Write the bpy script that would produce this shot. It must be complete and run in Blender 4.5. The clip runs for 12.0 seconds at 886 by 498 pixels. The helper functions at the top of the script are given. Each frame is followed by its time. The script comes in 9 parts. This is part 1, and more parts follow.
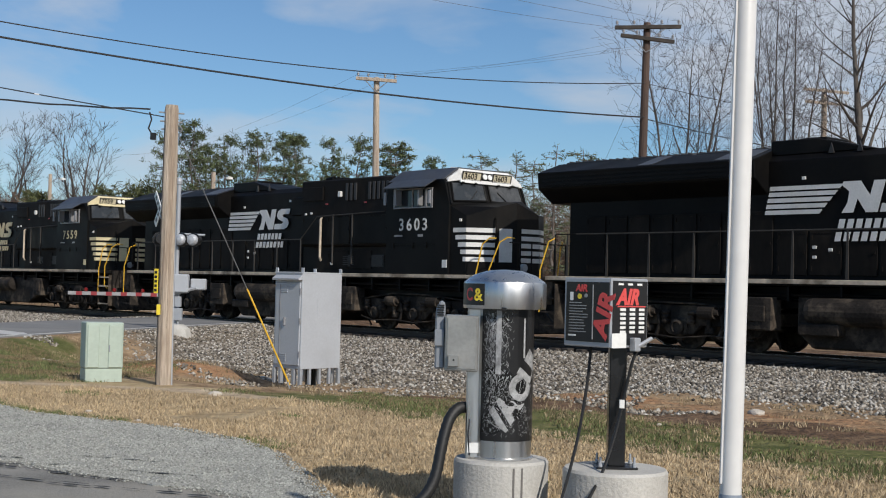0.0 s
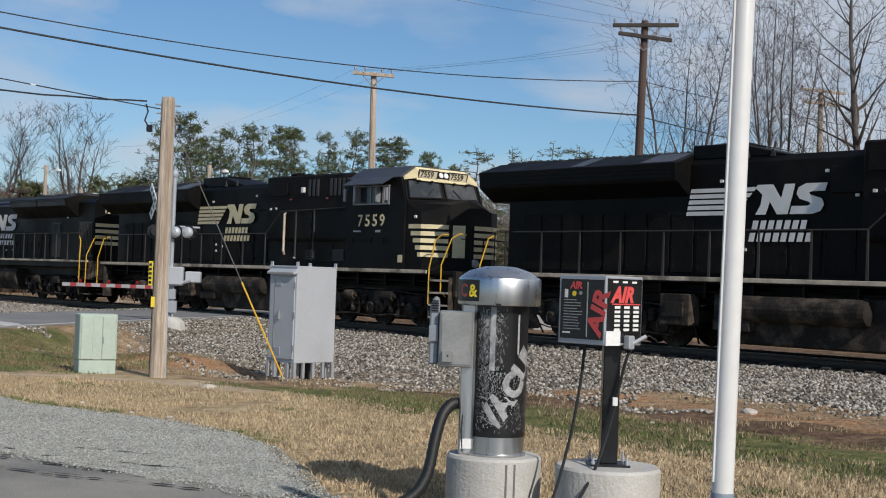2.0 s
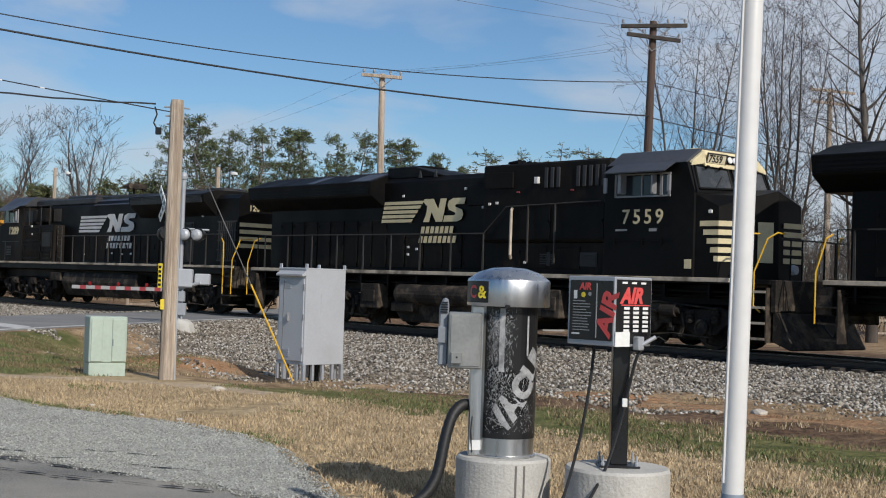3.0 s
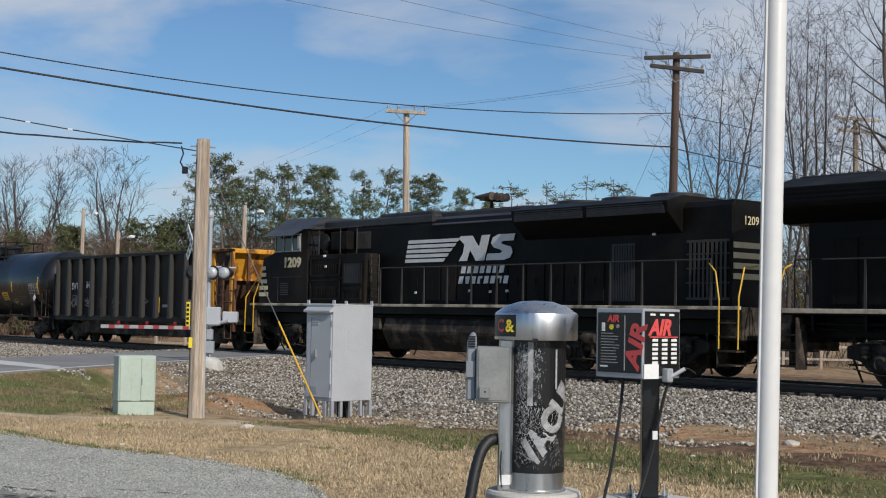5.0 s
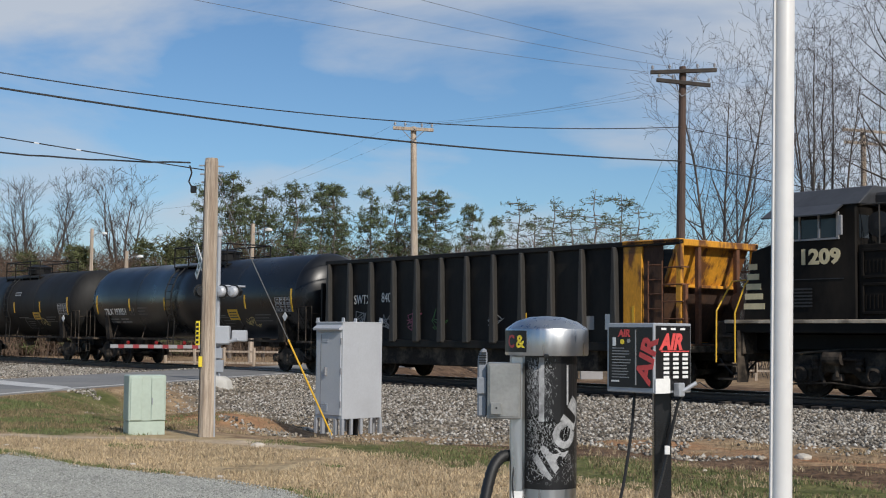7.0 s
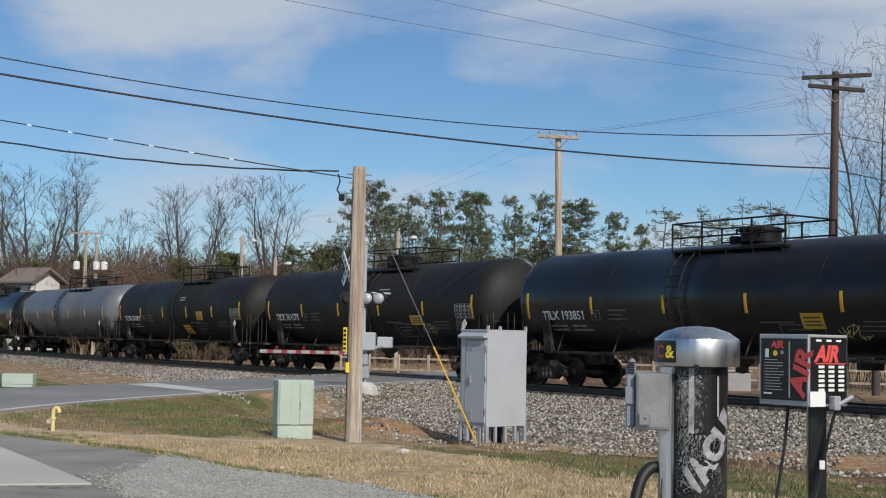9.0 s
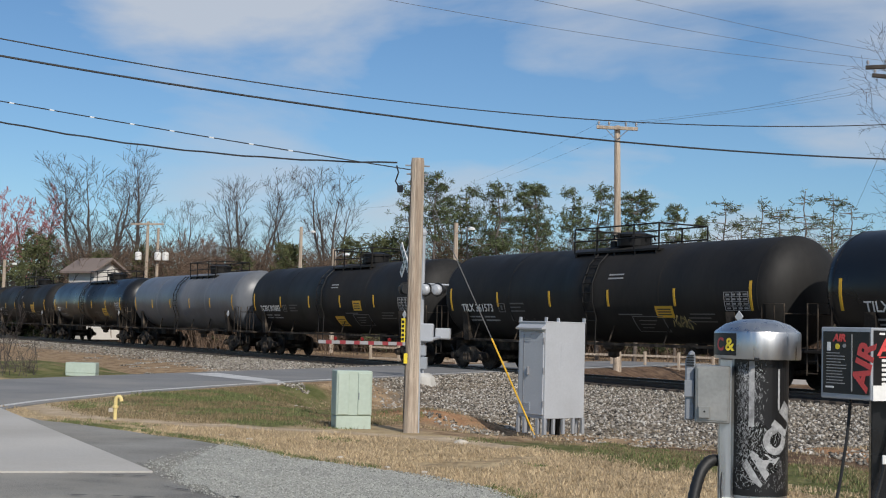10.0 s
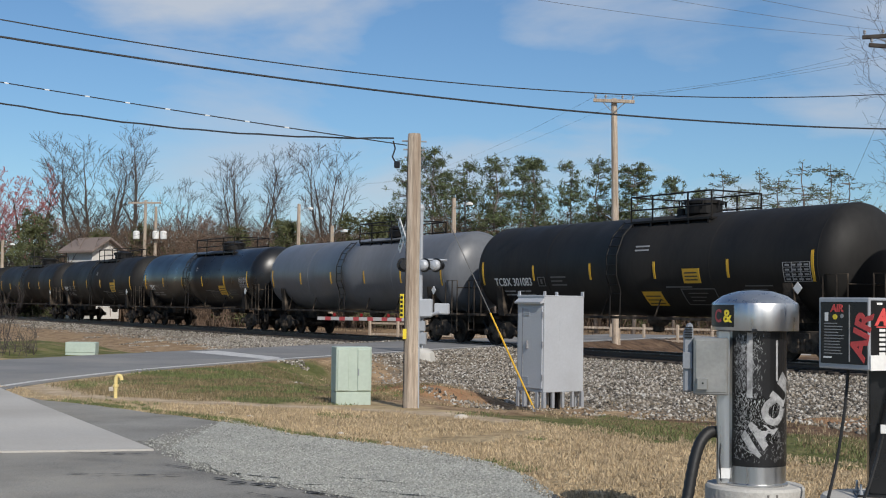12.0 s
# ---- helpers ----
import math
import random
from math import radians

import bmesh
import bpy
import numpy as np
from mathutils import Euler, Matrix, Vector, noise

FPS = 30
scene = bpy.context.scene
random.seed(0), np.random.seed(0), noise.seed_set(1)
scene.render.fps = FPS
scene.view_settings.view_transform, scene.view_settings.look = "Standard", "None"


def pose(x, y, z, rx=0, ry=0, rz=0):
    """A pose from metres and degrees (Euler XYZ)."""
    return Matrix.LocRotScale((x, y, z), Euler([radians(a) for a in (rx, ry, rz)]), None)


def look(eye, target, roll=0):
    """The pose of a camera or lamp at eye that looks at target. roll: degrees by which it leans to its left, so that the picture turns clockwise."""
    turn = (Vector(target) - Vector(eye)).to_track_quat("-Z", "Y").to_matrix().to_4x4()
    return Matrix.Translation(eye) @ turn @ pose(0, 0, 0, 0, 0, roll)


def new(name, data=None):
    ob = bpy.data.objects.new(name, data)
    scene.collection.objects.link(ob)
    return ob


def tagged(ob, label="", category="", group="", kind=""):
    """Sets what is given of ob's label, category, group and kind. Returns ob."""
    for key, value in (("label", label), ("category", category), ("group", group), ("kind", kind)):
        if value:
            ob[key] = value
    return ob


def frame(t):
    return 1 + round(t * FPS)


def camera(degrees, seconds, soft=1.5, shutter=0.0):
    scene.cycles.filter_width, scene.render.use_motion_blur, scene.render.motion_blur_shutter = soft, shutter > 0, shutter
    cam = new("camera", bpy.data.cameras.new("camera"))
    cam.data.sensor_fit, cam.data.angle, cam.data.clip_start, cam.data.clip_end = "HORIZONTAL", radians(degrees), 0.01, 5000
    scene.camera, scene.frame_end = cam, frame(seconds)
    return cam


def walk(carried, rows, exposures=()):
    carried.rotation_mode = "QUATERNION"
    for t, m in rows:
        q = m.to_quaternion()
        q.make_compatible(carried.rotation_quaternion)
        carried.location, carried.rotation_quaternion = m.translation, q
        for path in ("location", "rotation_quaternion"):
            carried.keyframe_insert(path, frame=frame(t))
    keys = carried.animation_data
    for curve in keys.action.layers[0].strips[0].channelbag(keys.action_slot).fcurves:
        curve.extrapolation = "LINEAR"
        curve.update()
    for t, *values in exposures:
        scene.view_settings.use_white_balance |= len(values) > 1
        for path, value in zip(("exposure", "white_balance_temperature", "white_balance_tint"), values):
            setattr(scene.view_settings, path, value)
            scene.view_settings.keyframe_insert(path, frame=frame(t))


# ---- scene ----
EYE = 1.4
cam = camera(37.0, 12.0, soft=1.1)
PATH = [
    # seconds, side, yaw, pitch, roll
    (0.0, 0.0, 0.10, 1.64, -1.40), (0.5, 0.001, -0.63, 1.68, -1.81), (1.0, 0.000, -0.79, 1.67, -1.94),
    (1.5, -0.001, -0.51, 1.57, -2.05), (2.0, -0.001, -0.13, 1.46, -2.08), (2.5, 0.0, 0.14, 1.41, -1.94),
    (3.0, -0.001, 0.26, 1.51, -1.90), (3.5, -0.002, 0.57, 1.87, -2.09), (5.5, 0.000, 1.58, 3.21, -0.77),
    (6.0, -0.001, 1.51, 3.39, -0.61), (6.5, -0.004, 1.49, 3.60, -0.55), (8.5, -0.030, 5.89, 3.82, -0.81),
    (9.0, -0.035, 8.00, 3.94, -1.17), (9.5, -0.037, 9.62, 3.83, -1.45), (10.0, -0.036, 10.50, 3.51, -1.45),
    (10.5, -0.036, 10.68, 3.15, -1.44), (11.0, -0.034, 10.53, 2.82, -1.34), (11.5, -0.030, 10.50, 2.57, -1.01),
    (12.0, -0.030, 10.46, 2.44, -0.76)]
walk(cam, [(t, pose(x, 0, EYE, 90 + p, r, yaw)) for t, x, yaw, p, r in PATH])

# ---- light ----
SUN_FROM = Vector((0.52, -0.86, 0.69)).normalized()
world = bpy.data.worlds.new("sky")
scene.world = world
world.use_nodes = True
wn, wl = world.node_tree.nodes, world.node_tree.links
wn.clear()
sky = wn.new("ShaderNodeTexSky")
sky.sky_type, sky.sun_disc = "NISHITA", False
sky.sun_elevation = math.asin(SUN_FROM.z)
sky.sun_rotation = math.atan2(SUN_FROM.x, SUN_FROM.y)
sky.air_density, sky.dust_density, sky.ozone_density = 1.0, 0.15, 3.5
# thin high cloud, drawn out along one direction
mp = wn.new("ShaderNodeMapping")
mp.inputs["Rotation"].default_value = (0.0, radians(18), radians(-12))
mp.inputs["Scale"].default_value = (1.6, 1.4, 4.6)
mp.inputs["Location"].default_value = (0.9, 0.2, 0.45)
tcw = wn.new("ShaderNodeTexCoord")
wl.new(tcw.outputs["Generated"], mp.inputs["Vector"])
n1 = wn.new("ShaderNodeTexNoise")
n1.inputs["Scale"].default_value, n1.inputs["Detail"].default_value, n1.inputs["Roughness"].default_value = 1.9, 9.0, 0.52
n1.inputs["Distortion"].default_value = 0.35
wl.new(mp.outputs["Vector"], n1.inputs["Vector"])
rampw = wn.new("ShaderNodeValToRGB")
rampw.color_ramp.elements[0].position, rampw.color_ramp.elements[1].position = 0.472, 0.64
sep = wn.new("ShaderNodeSeparateXYZ")
wl.new(tcw.outputs["Generated"], sep.inputs["Vector"])
streak = wn.new("ShaderNodeVectorMath")
streak.operation = "DOT_PRODUCT"
streak.inputs[1].default_value = Vector((-0.325, 0.92, 0.215)).normalized()
wl.new(tcw.outputs["Generated"], streak.inputs[0])
lobe = wn.new("ShaderNodeMapRange")
lobe.interpolation_type = "SMOOTHSTEP"
lobe.inputs["From Min"].default_value, lobe.inputs["From Max"].default_value = 0.988, 1.0
lobe.inputs["To Max"].default_value = 0.17
wl.new(streak.outputs["Value"], lobe.inputs["Value"])
wisp = wn.new("ShaderNodeVectorMath")
wisp.operation = "DOT_PRODUCT"
wisp.inputs[1].default_value = Vector((-0.07, 0.982, 0.165)).normalized()
wl.new(tcw.outputs["Generated"], wisp.inputs[0])
lobe2 = wn.new("ShaderNodeMapRange")
lobe2.interpolation_type = "SMOOTHSTEP"
lobe2.inputs["From Min"].default_value, lobe2.inputs["From Max"].default_value = 0.9925, 1.0
lobe2.inputs["To Max"].default_value = 0.09
wl.new(wisp.outputs["Value"], lobe2.inputs["Value"])
both = wn.new("ShaderNodeMath")
both.operation = "ADD"
wl.new(lobe.outputs["Result"], both.inputs[0])
wl.new(lobe2.outputs["Result"], both.inputs[1])
thick = wn.new("ShaderNodeMath")
thick.operation = "ADD"
wl.new(n1.outputs["Fac"], thick.inputs[0])
wl.new(both.outputs["Value"], thick.inputs[1])
veil = wn.new("ShaderNodeMath")
veil.operation, veil.inputs[1].default_value = "MULTIPLY_ADD", 0.27
wl.new(sep.outputs["X"], veil.inputs[0])
wl.new(thick.outputs["Value"], veil.inputs[2])
wl.new(veil.outputs["Value"], rampw.inputs["Fac"])
mulw = wn.new("ShaderNodeMath")
mulw.operation = "MULTIPLY"
mulw.inputs[1].default_value = 0.85
wl.new(rampw.outputs["Color"], mulw.inputs[0])
tint = wn.new("ShaderNodeMix")
tint.data_type, tint.blend_type = "RGBA", "MULTIPLY"
tint.inputs["Factor"].default_value = 1.0
tint.inputs["B"].default_value = (0.76, 0.93, 1.06, 1)
wl.new(sky.outputs["Color"], tint.inputs["A"])
mixw = wn.new("ShaderNodeMix")
mixw.data_type = "RGBA"
wl.new(mulw.outputs["Value"], mixw.inputs["Factor"])
wl.new(tint.outputs["Result"], mixw.inputs["A"])
mixw.inputs["B"].default_value = (6.3, 6.8, 7.6, 1)
bgw = wn.new("ShaderNodeBackground")
bgw.inputs["Strength"].default_value = 0.085
wl.new(mixw.outputs["Result"], bgw.inputs["Color"])
outw = wn.new("ShaderNodeOutputWorld")
wl.new(bgw.outputs["Background"], outw.inputs["Surface"])

sun = new("sun", bpy.data.lights.new("sun", "SUN"))
sun.data.energy, sun.data.angle, sun.data.color = 3.6, radians(0.53), (1.0, 0.94, 0.86)
sun.matrix_basis = look(SUN_FROM * 50, (0, 0, 0))


# ---- materials ----
def mat(name, base, rough=0.6, metal=0.0, vary=0.25, scale=3.0, fine=40.0, bump=0.15, dirt=None, dirt_amount=0.4, island=0.0, coord="Object", spec=0.5, stretch=None, cut=(0.45, 0.7)):
    """A surface with broad stains, fine grain and a little relief."""
    m = bpy.data.materials.new(name)
    m.use_nodes = True
    nt = m.node_tree
    nd, ln = nt.nodes, nt.links
    bsdf = nd["Principled BSDF"]
    tc = nd.new("ShaderNodeTexCoord")
    a = nd.new("ShaderNodeTexNoise")
    a.inputs["Scale"].default_value, a.inputs["Detail"].default_value = scale, 5.0
    b = nd.new("ShaderNodeTexNoise")
    b.inputs["Scale"].default_value, b.inputs["Detail"].default_value = fine, 3.0
    src = tc.outputs[coord]
    if stretch:
        ms = nd.new("ShaderNodeMapping")
        ms.inputs["Scale"].default_value = stretch
        ln.new(src, ms.inputs["Vector"])
        src = ms.outputs["Vector"]
    for q in (a, b):
        ln.new(src, q.inputs["Vector"])
    hsv = nd.new("ShaderNodeHueSaturation")
    hsv.inputs["Color"].default_value = (*base, 1)
    mr = nd.new("ShaderNodeMapRange")
    mr.inputs["From Min"].default_value, mr.inputs["From Max"].default_value = 0.3, 0.7
    mr.inputs["To Min"].default_value, mr.inputs["To Max"].default_value = 1 - vary, 1 + vary
    add = nd.new("ShaderNodeMath")
    add.operation = "ADD"
    half = nd.new("ShaderNodeMath")
    half.operation = "MULTIPLY"
    half.inputs[1].default_value = 0.5
    ln.new(a.outputs["Fac"], add.inputs[0])
    ln.new(b.outputs["Fac"], add.inputs[1])
    ln.new(add.outputs["Value"], half.inputs[0])
    ln.new(half.outputs["Value"], mr.inputs["Value"])
    last = mr.outputs["Result"]
    if island:
        g = nd.new("ShaderNodeNewGeometry")
        mi = nd.new("ShaderNodeMapRange")
        mi.inputs["To Min"].default_value, mi.inputs["To Max"].default_value = 1 - island, 1 + island
        ln.new(g.outputs["Random Per Island"], mi.inputs["Value"])
        mm = nd.new("ShaderNodeMath")
        mm.operation = "MULTIPLY"
        ln.new(last, mm.inputs[0])
        ln.new(mi.outputs["Result"], mm.inputs[1])
        last = mm.outputs["Value"]
    ln.new(last, hsv.inputs["Value"])
    col = hsv.outputs["Color"]
    if dirt:
        c = nd.new("ShaderNodeTexNoise")
        c.inputs["Scale"].default_value, c.inputs["Detail"].default_value, c.inputs["Roughness"].default_value = scale * 0.7, 8.0, 0.65
        mpd = nd.new("ShaderNodeMapping")
        mpd.inputs["Location"].default_value = (7.3, 2.1, 4.4)
        ln.new(src, mpd.inputs["Vector"])
        ln.new(mpd.outputs["Vector"], c.inputs["Vector"])
        r = nd.new("ShaderNodeMapRange")
        r.inputs["From Min"].default_value, r.inputs["From Max"].default_value = cut
        r.inputs["To Max"].default_value = dirt_amount
        ln.new(c.outputs["Fac"], r.inputs["Value"])
        mx = nd.new("ShaderNodeMix")
        mx.data_type = "RGBA"
        ln.new(r.outputs["Result"], mx.inputs["Factor"])
        ln.new(col, mx.inputs["A"])
        mx.inputs["B"].default_value = (*dirt, 1)
        col = mx.outputs["Result"]
    ln.new(col, bsdf.inputs["Base Color"])
    rr = nd.new("ShaderNodeMapRange")
    rr.inputs["From Min"].default_value, rr.inputs["From Max"].default_value = 0.3, 0.7
    rr.inputs["To Min"].default_value, rr.inputs["To Max"].default_value = max(0.02, rough - 0.1), min(1, rough + 0.1)
    ln.new(a.outputs["Fac"], rr.inputs["Value"])
    ln.new(rr.outputs["Result"], bsdf.inputs["Roughness"])
    bsdf.inputs["Metallic"].default_value = metal
    bsdf.inputs["Specular IOR Level"].default_value = spec
    if bump:
        bp = nd.new("ShaderNodeBump")
        bp.inputs["Strength"].default_value, bp.inputs["Distance"].default_value = bump, 0.02
        ln.new(b.outputs["Fac"], bp.inputs["Height"])
        ln.new(bp.outputs["Normal"], bsdf.inputs["Normal"])
    return m


LOCO = mat("locomotive_black", (0.0036, 0.0035, 0.0036), 0.5, vary=0.4, scale=0.8, fine=9, bump=0.03, dirt=(0.017, 0.0145, 0.012), dirt_amount=0.6, spec=0.14, cut=(0.5, 0.72))
LOCO_DUST = mat("dusty_black_panel", (0.0085, 0.0073, 0.0064), 0.62, vary=0.45, scale=1.1, fine=10, bump=0.05, dirt=(0.036, 0.029, 0.022), dirt_amount=0.65, spec=0.14, stretch=(1, 1, 0.4), cut=(0.48, 0.7))
RAIL_DUST = mat("dusty_handrail", (0.045, 0.040, 0.034), 0.6, vary=0.35, scale=3, fine=20, bump=0.0, dirt=(0.02, 0.018, 0.016), dirt_amount=0.6)
# black roof steel lightened to blue-grey; sun and sky sheen sit in the colour
SKYLIT_BLACK = mat("skylit_roof_black", (0.05, 0.052, 0.058), 0.4, vary=0.3, scale=1.0, fine=9, bump=0.03, dirt=(0.02, 0.02, 0.02), dirt_amount=0.6)
RUST = mat("flaking_rust", (0.15, 0.062, 0.03), 0.85, vary=0.4, scale=4, fine=30, bump=0.3, dirt=(0.05, 0.026, 0.018), dirt_amount=0.8)
RUST_DARK = mat("dark_rust_sheet", (0.055, 0.030, 0.020), 0.85, vary=0.45, scale=2, fine=18, bump=0.3, dirt=(0.20, 0.085, 0.03), dirt_amount=0.7, stretch=(1, 1, 0.35))
GON_RIB = mat("dusty_rib_black", (0.030, 0.028, 0.025), 0.6, vary=0.35, scale=1.2, fine=14, bump=0.05, dirt=(0.055, 0.046, 0.038), dirt_amount=0.6, stretch=(1, 1, 0.3))
LOCO_ROOF = mat("roof_black", (0.022, 0.022, 0.024), 0.5, vary=0.3, scale=1.5, fine=20, bump=0.05, dirt=(0.07, 0.065, 0.06))
UNDER = mat("running_gear", (0.026, 0.0215, 0.018), 0.8, vary=0.6, scale=2.5, fine=18, bump=0.3, dirt=(0.15, 0.118, 0.088), dirt_amount=0.8, spec=0.2, cut=(0.48, 0.66))
SILL = mat("sill_dusty_edge", (0.56, 0.47, 0.36), 0.7, vary=0.35, scale=1.2, fine=10, bump=0.05, dirt=(0.10, 0.075, 0.05), dirt_amount=0.75, cut=(0.5, 0.6))
NUMBER_BOARD = mat("number_board_cream", (0.62, 0.56, 0.40), 0.5, vary=0.1, bump=0.0)
WHITE = mat("white_paint", (0.74, 0.74, 0.72), 0.5, vary=0.12, scale=2, fine=25, bump=0.03, dirt=(0.35, 0.32, 0.28), dirt_amount=0.35)
CREAM = mat("yellowed_paint", (0.72, 0.62, 0.38), 0.5, vary=0.12, scale=2, fine=25, bump=0.03, dirt=(0.3, 0.24, 0.15), dirt_amount=0.4)
YELLOW = mat("yellow_paint", (0.72, 0.42, 0.03), 0.45, vary=0.12, scale=5, fine=30, bump=0.03)
GLASS_DARK = mat("cab_glass", (0.02, 0.025, 0.03), 0.06, vary=0.1, bump=0.0)
SHIELD = mat("windshield_glass", (0.025, 0.03, 0.035), 0.07, vary=0.3, scale=1.5, bump=0.0, dirt=(0.22, 0.21, 0.20), dirt_amount=0.4)
GREY = mat("grey_steel", (0.3, 0.3, 0.31), 0.45, metal=0.3, vary=0.2)
TANK = mat("tank_black", (0.015, 0.0145, 0.014), 0.6, vary=0.35, scale=0.5, fine=6, bump=0.015, dirt=(0.03, 0.027, 0.024), dirt_amount=0.6, spec=0.26, stretch=(1.6, 1, 0.45))
TANK_GLOSS = mat("tank_gloss_black", (0.010, 0.011, 0.013), 0.33, vary=0.2, scale=0.5, fine=5, bump=0.0, dirt=(0.02, 0.02, 0.02), dirt_amount=0.3, spec=0.4)
TANK_GREY = mat("tank_grey", (0.135, 0.145, 0.162), 0.42, vary=0.14, scale=0.4, fine=5, bump=0.0, dirt=(0.085, 0.085, 0.085), dirt_amount=0.5, stretch=(1.5, 1, 0.5), spec=0.35)
GON = mat("gondola_black", (0.010, 0.010, 0.0105), 0.55, vary=0.4, scale=0.9, fine=12, bump=0.05, dirt=(0.036, 0.030, 0.024), dirt_amount=0.6, spec=0.2, stretch=(1, 1, 0.4))
ORANGE = mat("orange_yellow_paint", (0.64, 0.29, 0.022), 0.6, vary=0.25, scale=2.6, fine=22, bump=0.1, dirt=(0.12, 0.045, 0.018), dirt_amount=0.95, stretch=(1, 1, 0.38), cut=(0.47, 0.56))
RAIL = mat("rail_steel", (0.10, 0.075, 0.06), 0.6, metal=0.4, vary=0.3, scale=2, fine=30, dirt=(0.07, 0.04, 0.025))
RAIL_TOP = mat("rail_head", (0.45, 0.44, 0.43), 0.25, metal=1.0, vary=0.1)
TIE = mat("tie_wood", (0.05, 0.042, 0.036), 0.9, vary=0.4, scale=3, fine=25, bump=0.4)
ALU = mat("brushed_stainless", (0.62, 0.62, 0.62), 0.33, metal=1.0, vary=0.07, scale=3, fine=60, bump=0.03, stretch=(8, 8, 0.5))
GALV = mat("galvanised_grey", (0.42, 0.44, 0.47), 0.45, metal=0.35, vary=0.08, scale=3, fine=40, bump=0.02, dirt=(0.5, 0.5, 0.5), dirt_amount=0.2)
CABINET = mat("cabinet_aluminium", (0.50, 0.52, 0.55), 0.5, metal=0.25, vary=0.07, scale=1.5, fine=30, bump=0.02, dirt=(0.40, 0.41, 0.42), dirt_amount=0.4)
PALE_GREEN = mat("pale_green_enamel", (0.42, 0.50, 0.43), 0.5, vary=0.08, scale=3, fine=20, bump=0.03, dirt=(0.3, 0.33, 0.28), dirt_amount=0.3)
WOOD = mat("weathered_pole_wood", (0.47, 0.39, 0.31), 0.9, vary=0.5, scale=7, fine=48, bump=0.7, dirt=(0.20, 0.135, 0.09), dirt_amount=0.9, stretch=(2.2, 2.2, 0.10))
WOOD_DARK = mat("creosote_pole_wood", (0.085, 0.054, 0.042), 0.85, vary=0.4, scale=1.5, fine=20, bump=0.3, dirt=(0.17, 0.13, 0.11), dirt_amount=0.5, stretch=(1.5, 1.5, 0.12))
ARM_WOOD = mat("blackened_arm_wood", (0.045, 0.038, 0.033), 0.9, vary=0.5, scale=3, fine=25, bump=0.4, dirt=(0.14, 0.12, 0.10), dirt_amount=0.5)
POLE_WHITE = mat("white_pole_paint", (0.70, 0.69, 0.67), 0.4, vary=0.05, scale=3, fine=20, bump=0.02, dirt=(0.6, 0.58, 0.55), dirt_amount=0.25)
BASE_GREY = mat("grey_pole_paint", (0.22, 0.26, 0.31), 0.5, vary=0.1)
BLACK_PLASTIC = mat("black_panel", (0.012, 0.012, 0.013), 0.3, vary=0.2, bump=0.0)
RUBBER = mat("black_rubber", (0.014, 0.014, 0.014), 0.55, vary=0.25, fine=60, bump=0.1)
RED = mat("red_print", (0.68, 0.085, 0.08), 0.5, vary=0.15, scale=20, fine=90, bump=0.0)
YELLOW_PRINT = mat("yellow_print", (0.85, 0.66, 0.05), 0.45, vary=0.1, bump=0.0)
WHITE_PRINT = mat("white_print", (0.78, 0.78, 0.76), 0.5, vary=0.1, bump=0.0)
GREY_PRINT = mat("grey_print", (0.32, 0.32, 0.32), 0.5, vary=0.15, bump=0.0)
SCRATCH = mat("worn_scratches", (0.44, 0.445, 0.45), 0.5, vary=0.4, scale=14, fine=120, bump=0.0, dirt=(0.10, 0.10, 0.10), dirt_amount=0.8)
CONCRETE = mat("concrete", (0.50, 0.485, 0.45), 0.85, vary=0.16, scale=4, fine=60, bump=0.3, dirt=(0.32, 0.30, 0.27), dirt_amount=0.5)
WIRE = mat("wire_black", (0.02, 0.02, 0.022), 0.6, vary=0.2, bump=0.0)
STEEL_WIRE = mat("guy_wire", (0.16, 0.16, 0.16), 0.5, metal=0.5, vary=0.2, bump=0.0)
PALE_ROCK = mat("pale_rock", (0.50, 0.45, 0.385), 0.9, vary=0.2, scale=6, bump=0.3)
GRAVEL = mat("gravel_stone", (0.335, 0.338, 0.31), 0.95, vary=0.2, scale=3, island=0.5, spec=0.12)
GRAVEL_BED = mat("gravel_bed", (0.33, 0.33, 0.295), 0.95, vary=0.4, scale=2.0, fine=70, bump=0.6, dirt=(0.40, 0.39, 0.36), dirt_amount=0.45)
FADED_PRINT = mat("faded_print", (0.36, 0.365, 0.37), 0.55, vary=0.45, scale=16, fine=90, bump=0.0, dirt=(0.06, 0.06, 0.06), dirt_amount=0.7)
GREY_WHITE = mat("dull_white_paint", (0.33, 0.32, 0.32), 0.6, vary=0.15, bump=0.02)
FADED_PINK = mat("faded_pink_paint", (0.36, 0.10, 0.17), 0.6, vary=0.3, bump=0.0)
GREEN_PAINT = mat("dull_green_paint", (0.06, 0.16, 0.05), 0.6, vary=0.3, bump=0.0)
DIM_PRINT = mat("dim_print", (0.13, 0.13, 0.125), 0.6, vary=0.3, bump=0.0)
# flat dark tone for hose shadows painted on the vacuum's base
HOSE_SHADOW = mat("painted_hose_shadow", (0.16, 0.15, 0.14), 0.9, vary=0.2, bump=0.0)
COIN_STEEL = mat("dull_steel_box", (0.36, 0.36, 0.345), 0.42, metal=0.6, vary=0.14, scale=6, fine=50, bump=0.03, dirt=(0.24, 0.24, 0.23), dirt_amount=0.5)
BASE_STEEL = mat("dark_galvanised", (0.28, 0.30, 0.33), 0.5, metal=0.4, vary=0.12, bump=0.02)
PALE_YELLOW = mat("faded_yellow_paint", (0.72, 0.58, 0.25), 0.6, vary=0.12, bump=0.05)
LAMP_SHELL = mat("pale_lamp_housing", (0.36, 0.39, 0.43), 0.4, vary=0.08, bump=0.0)
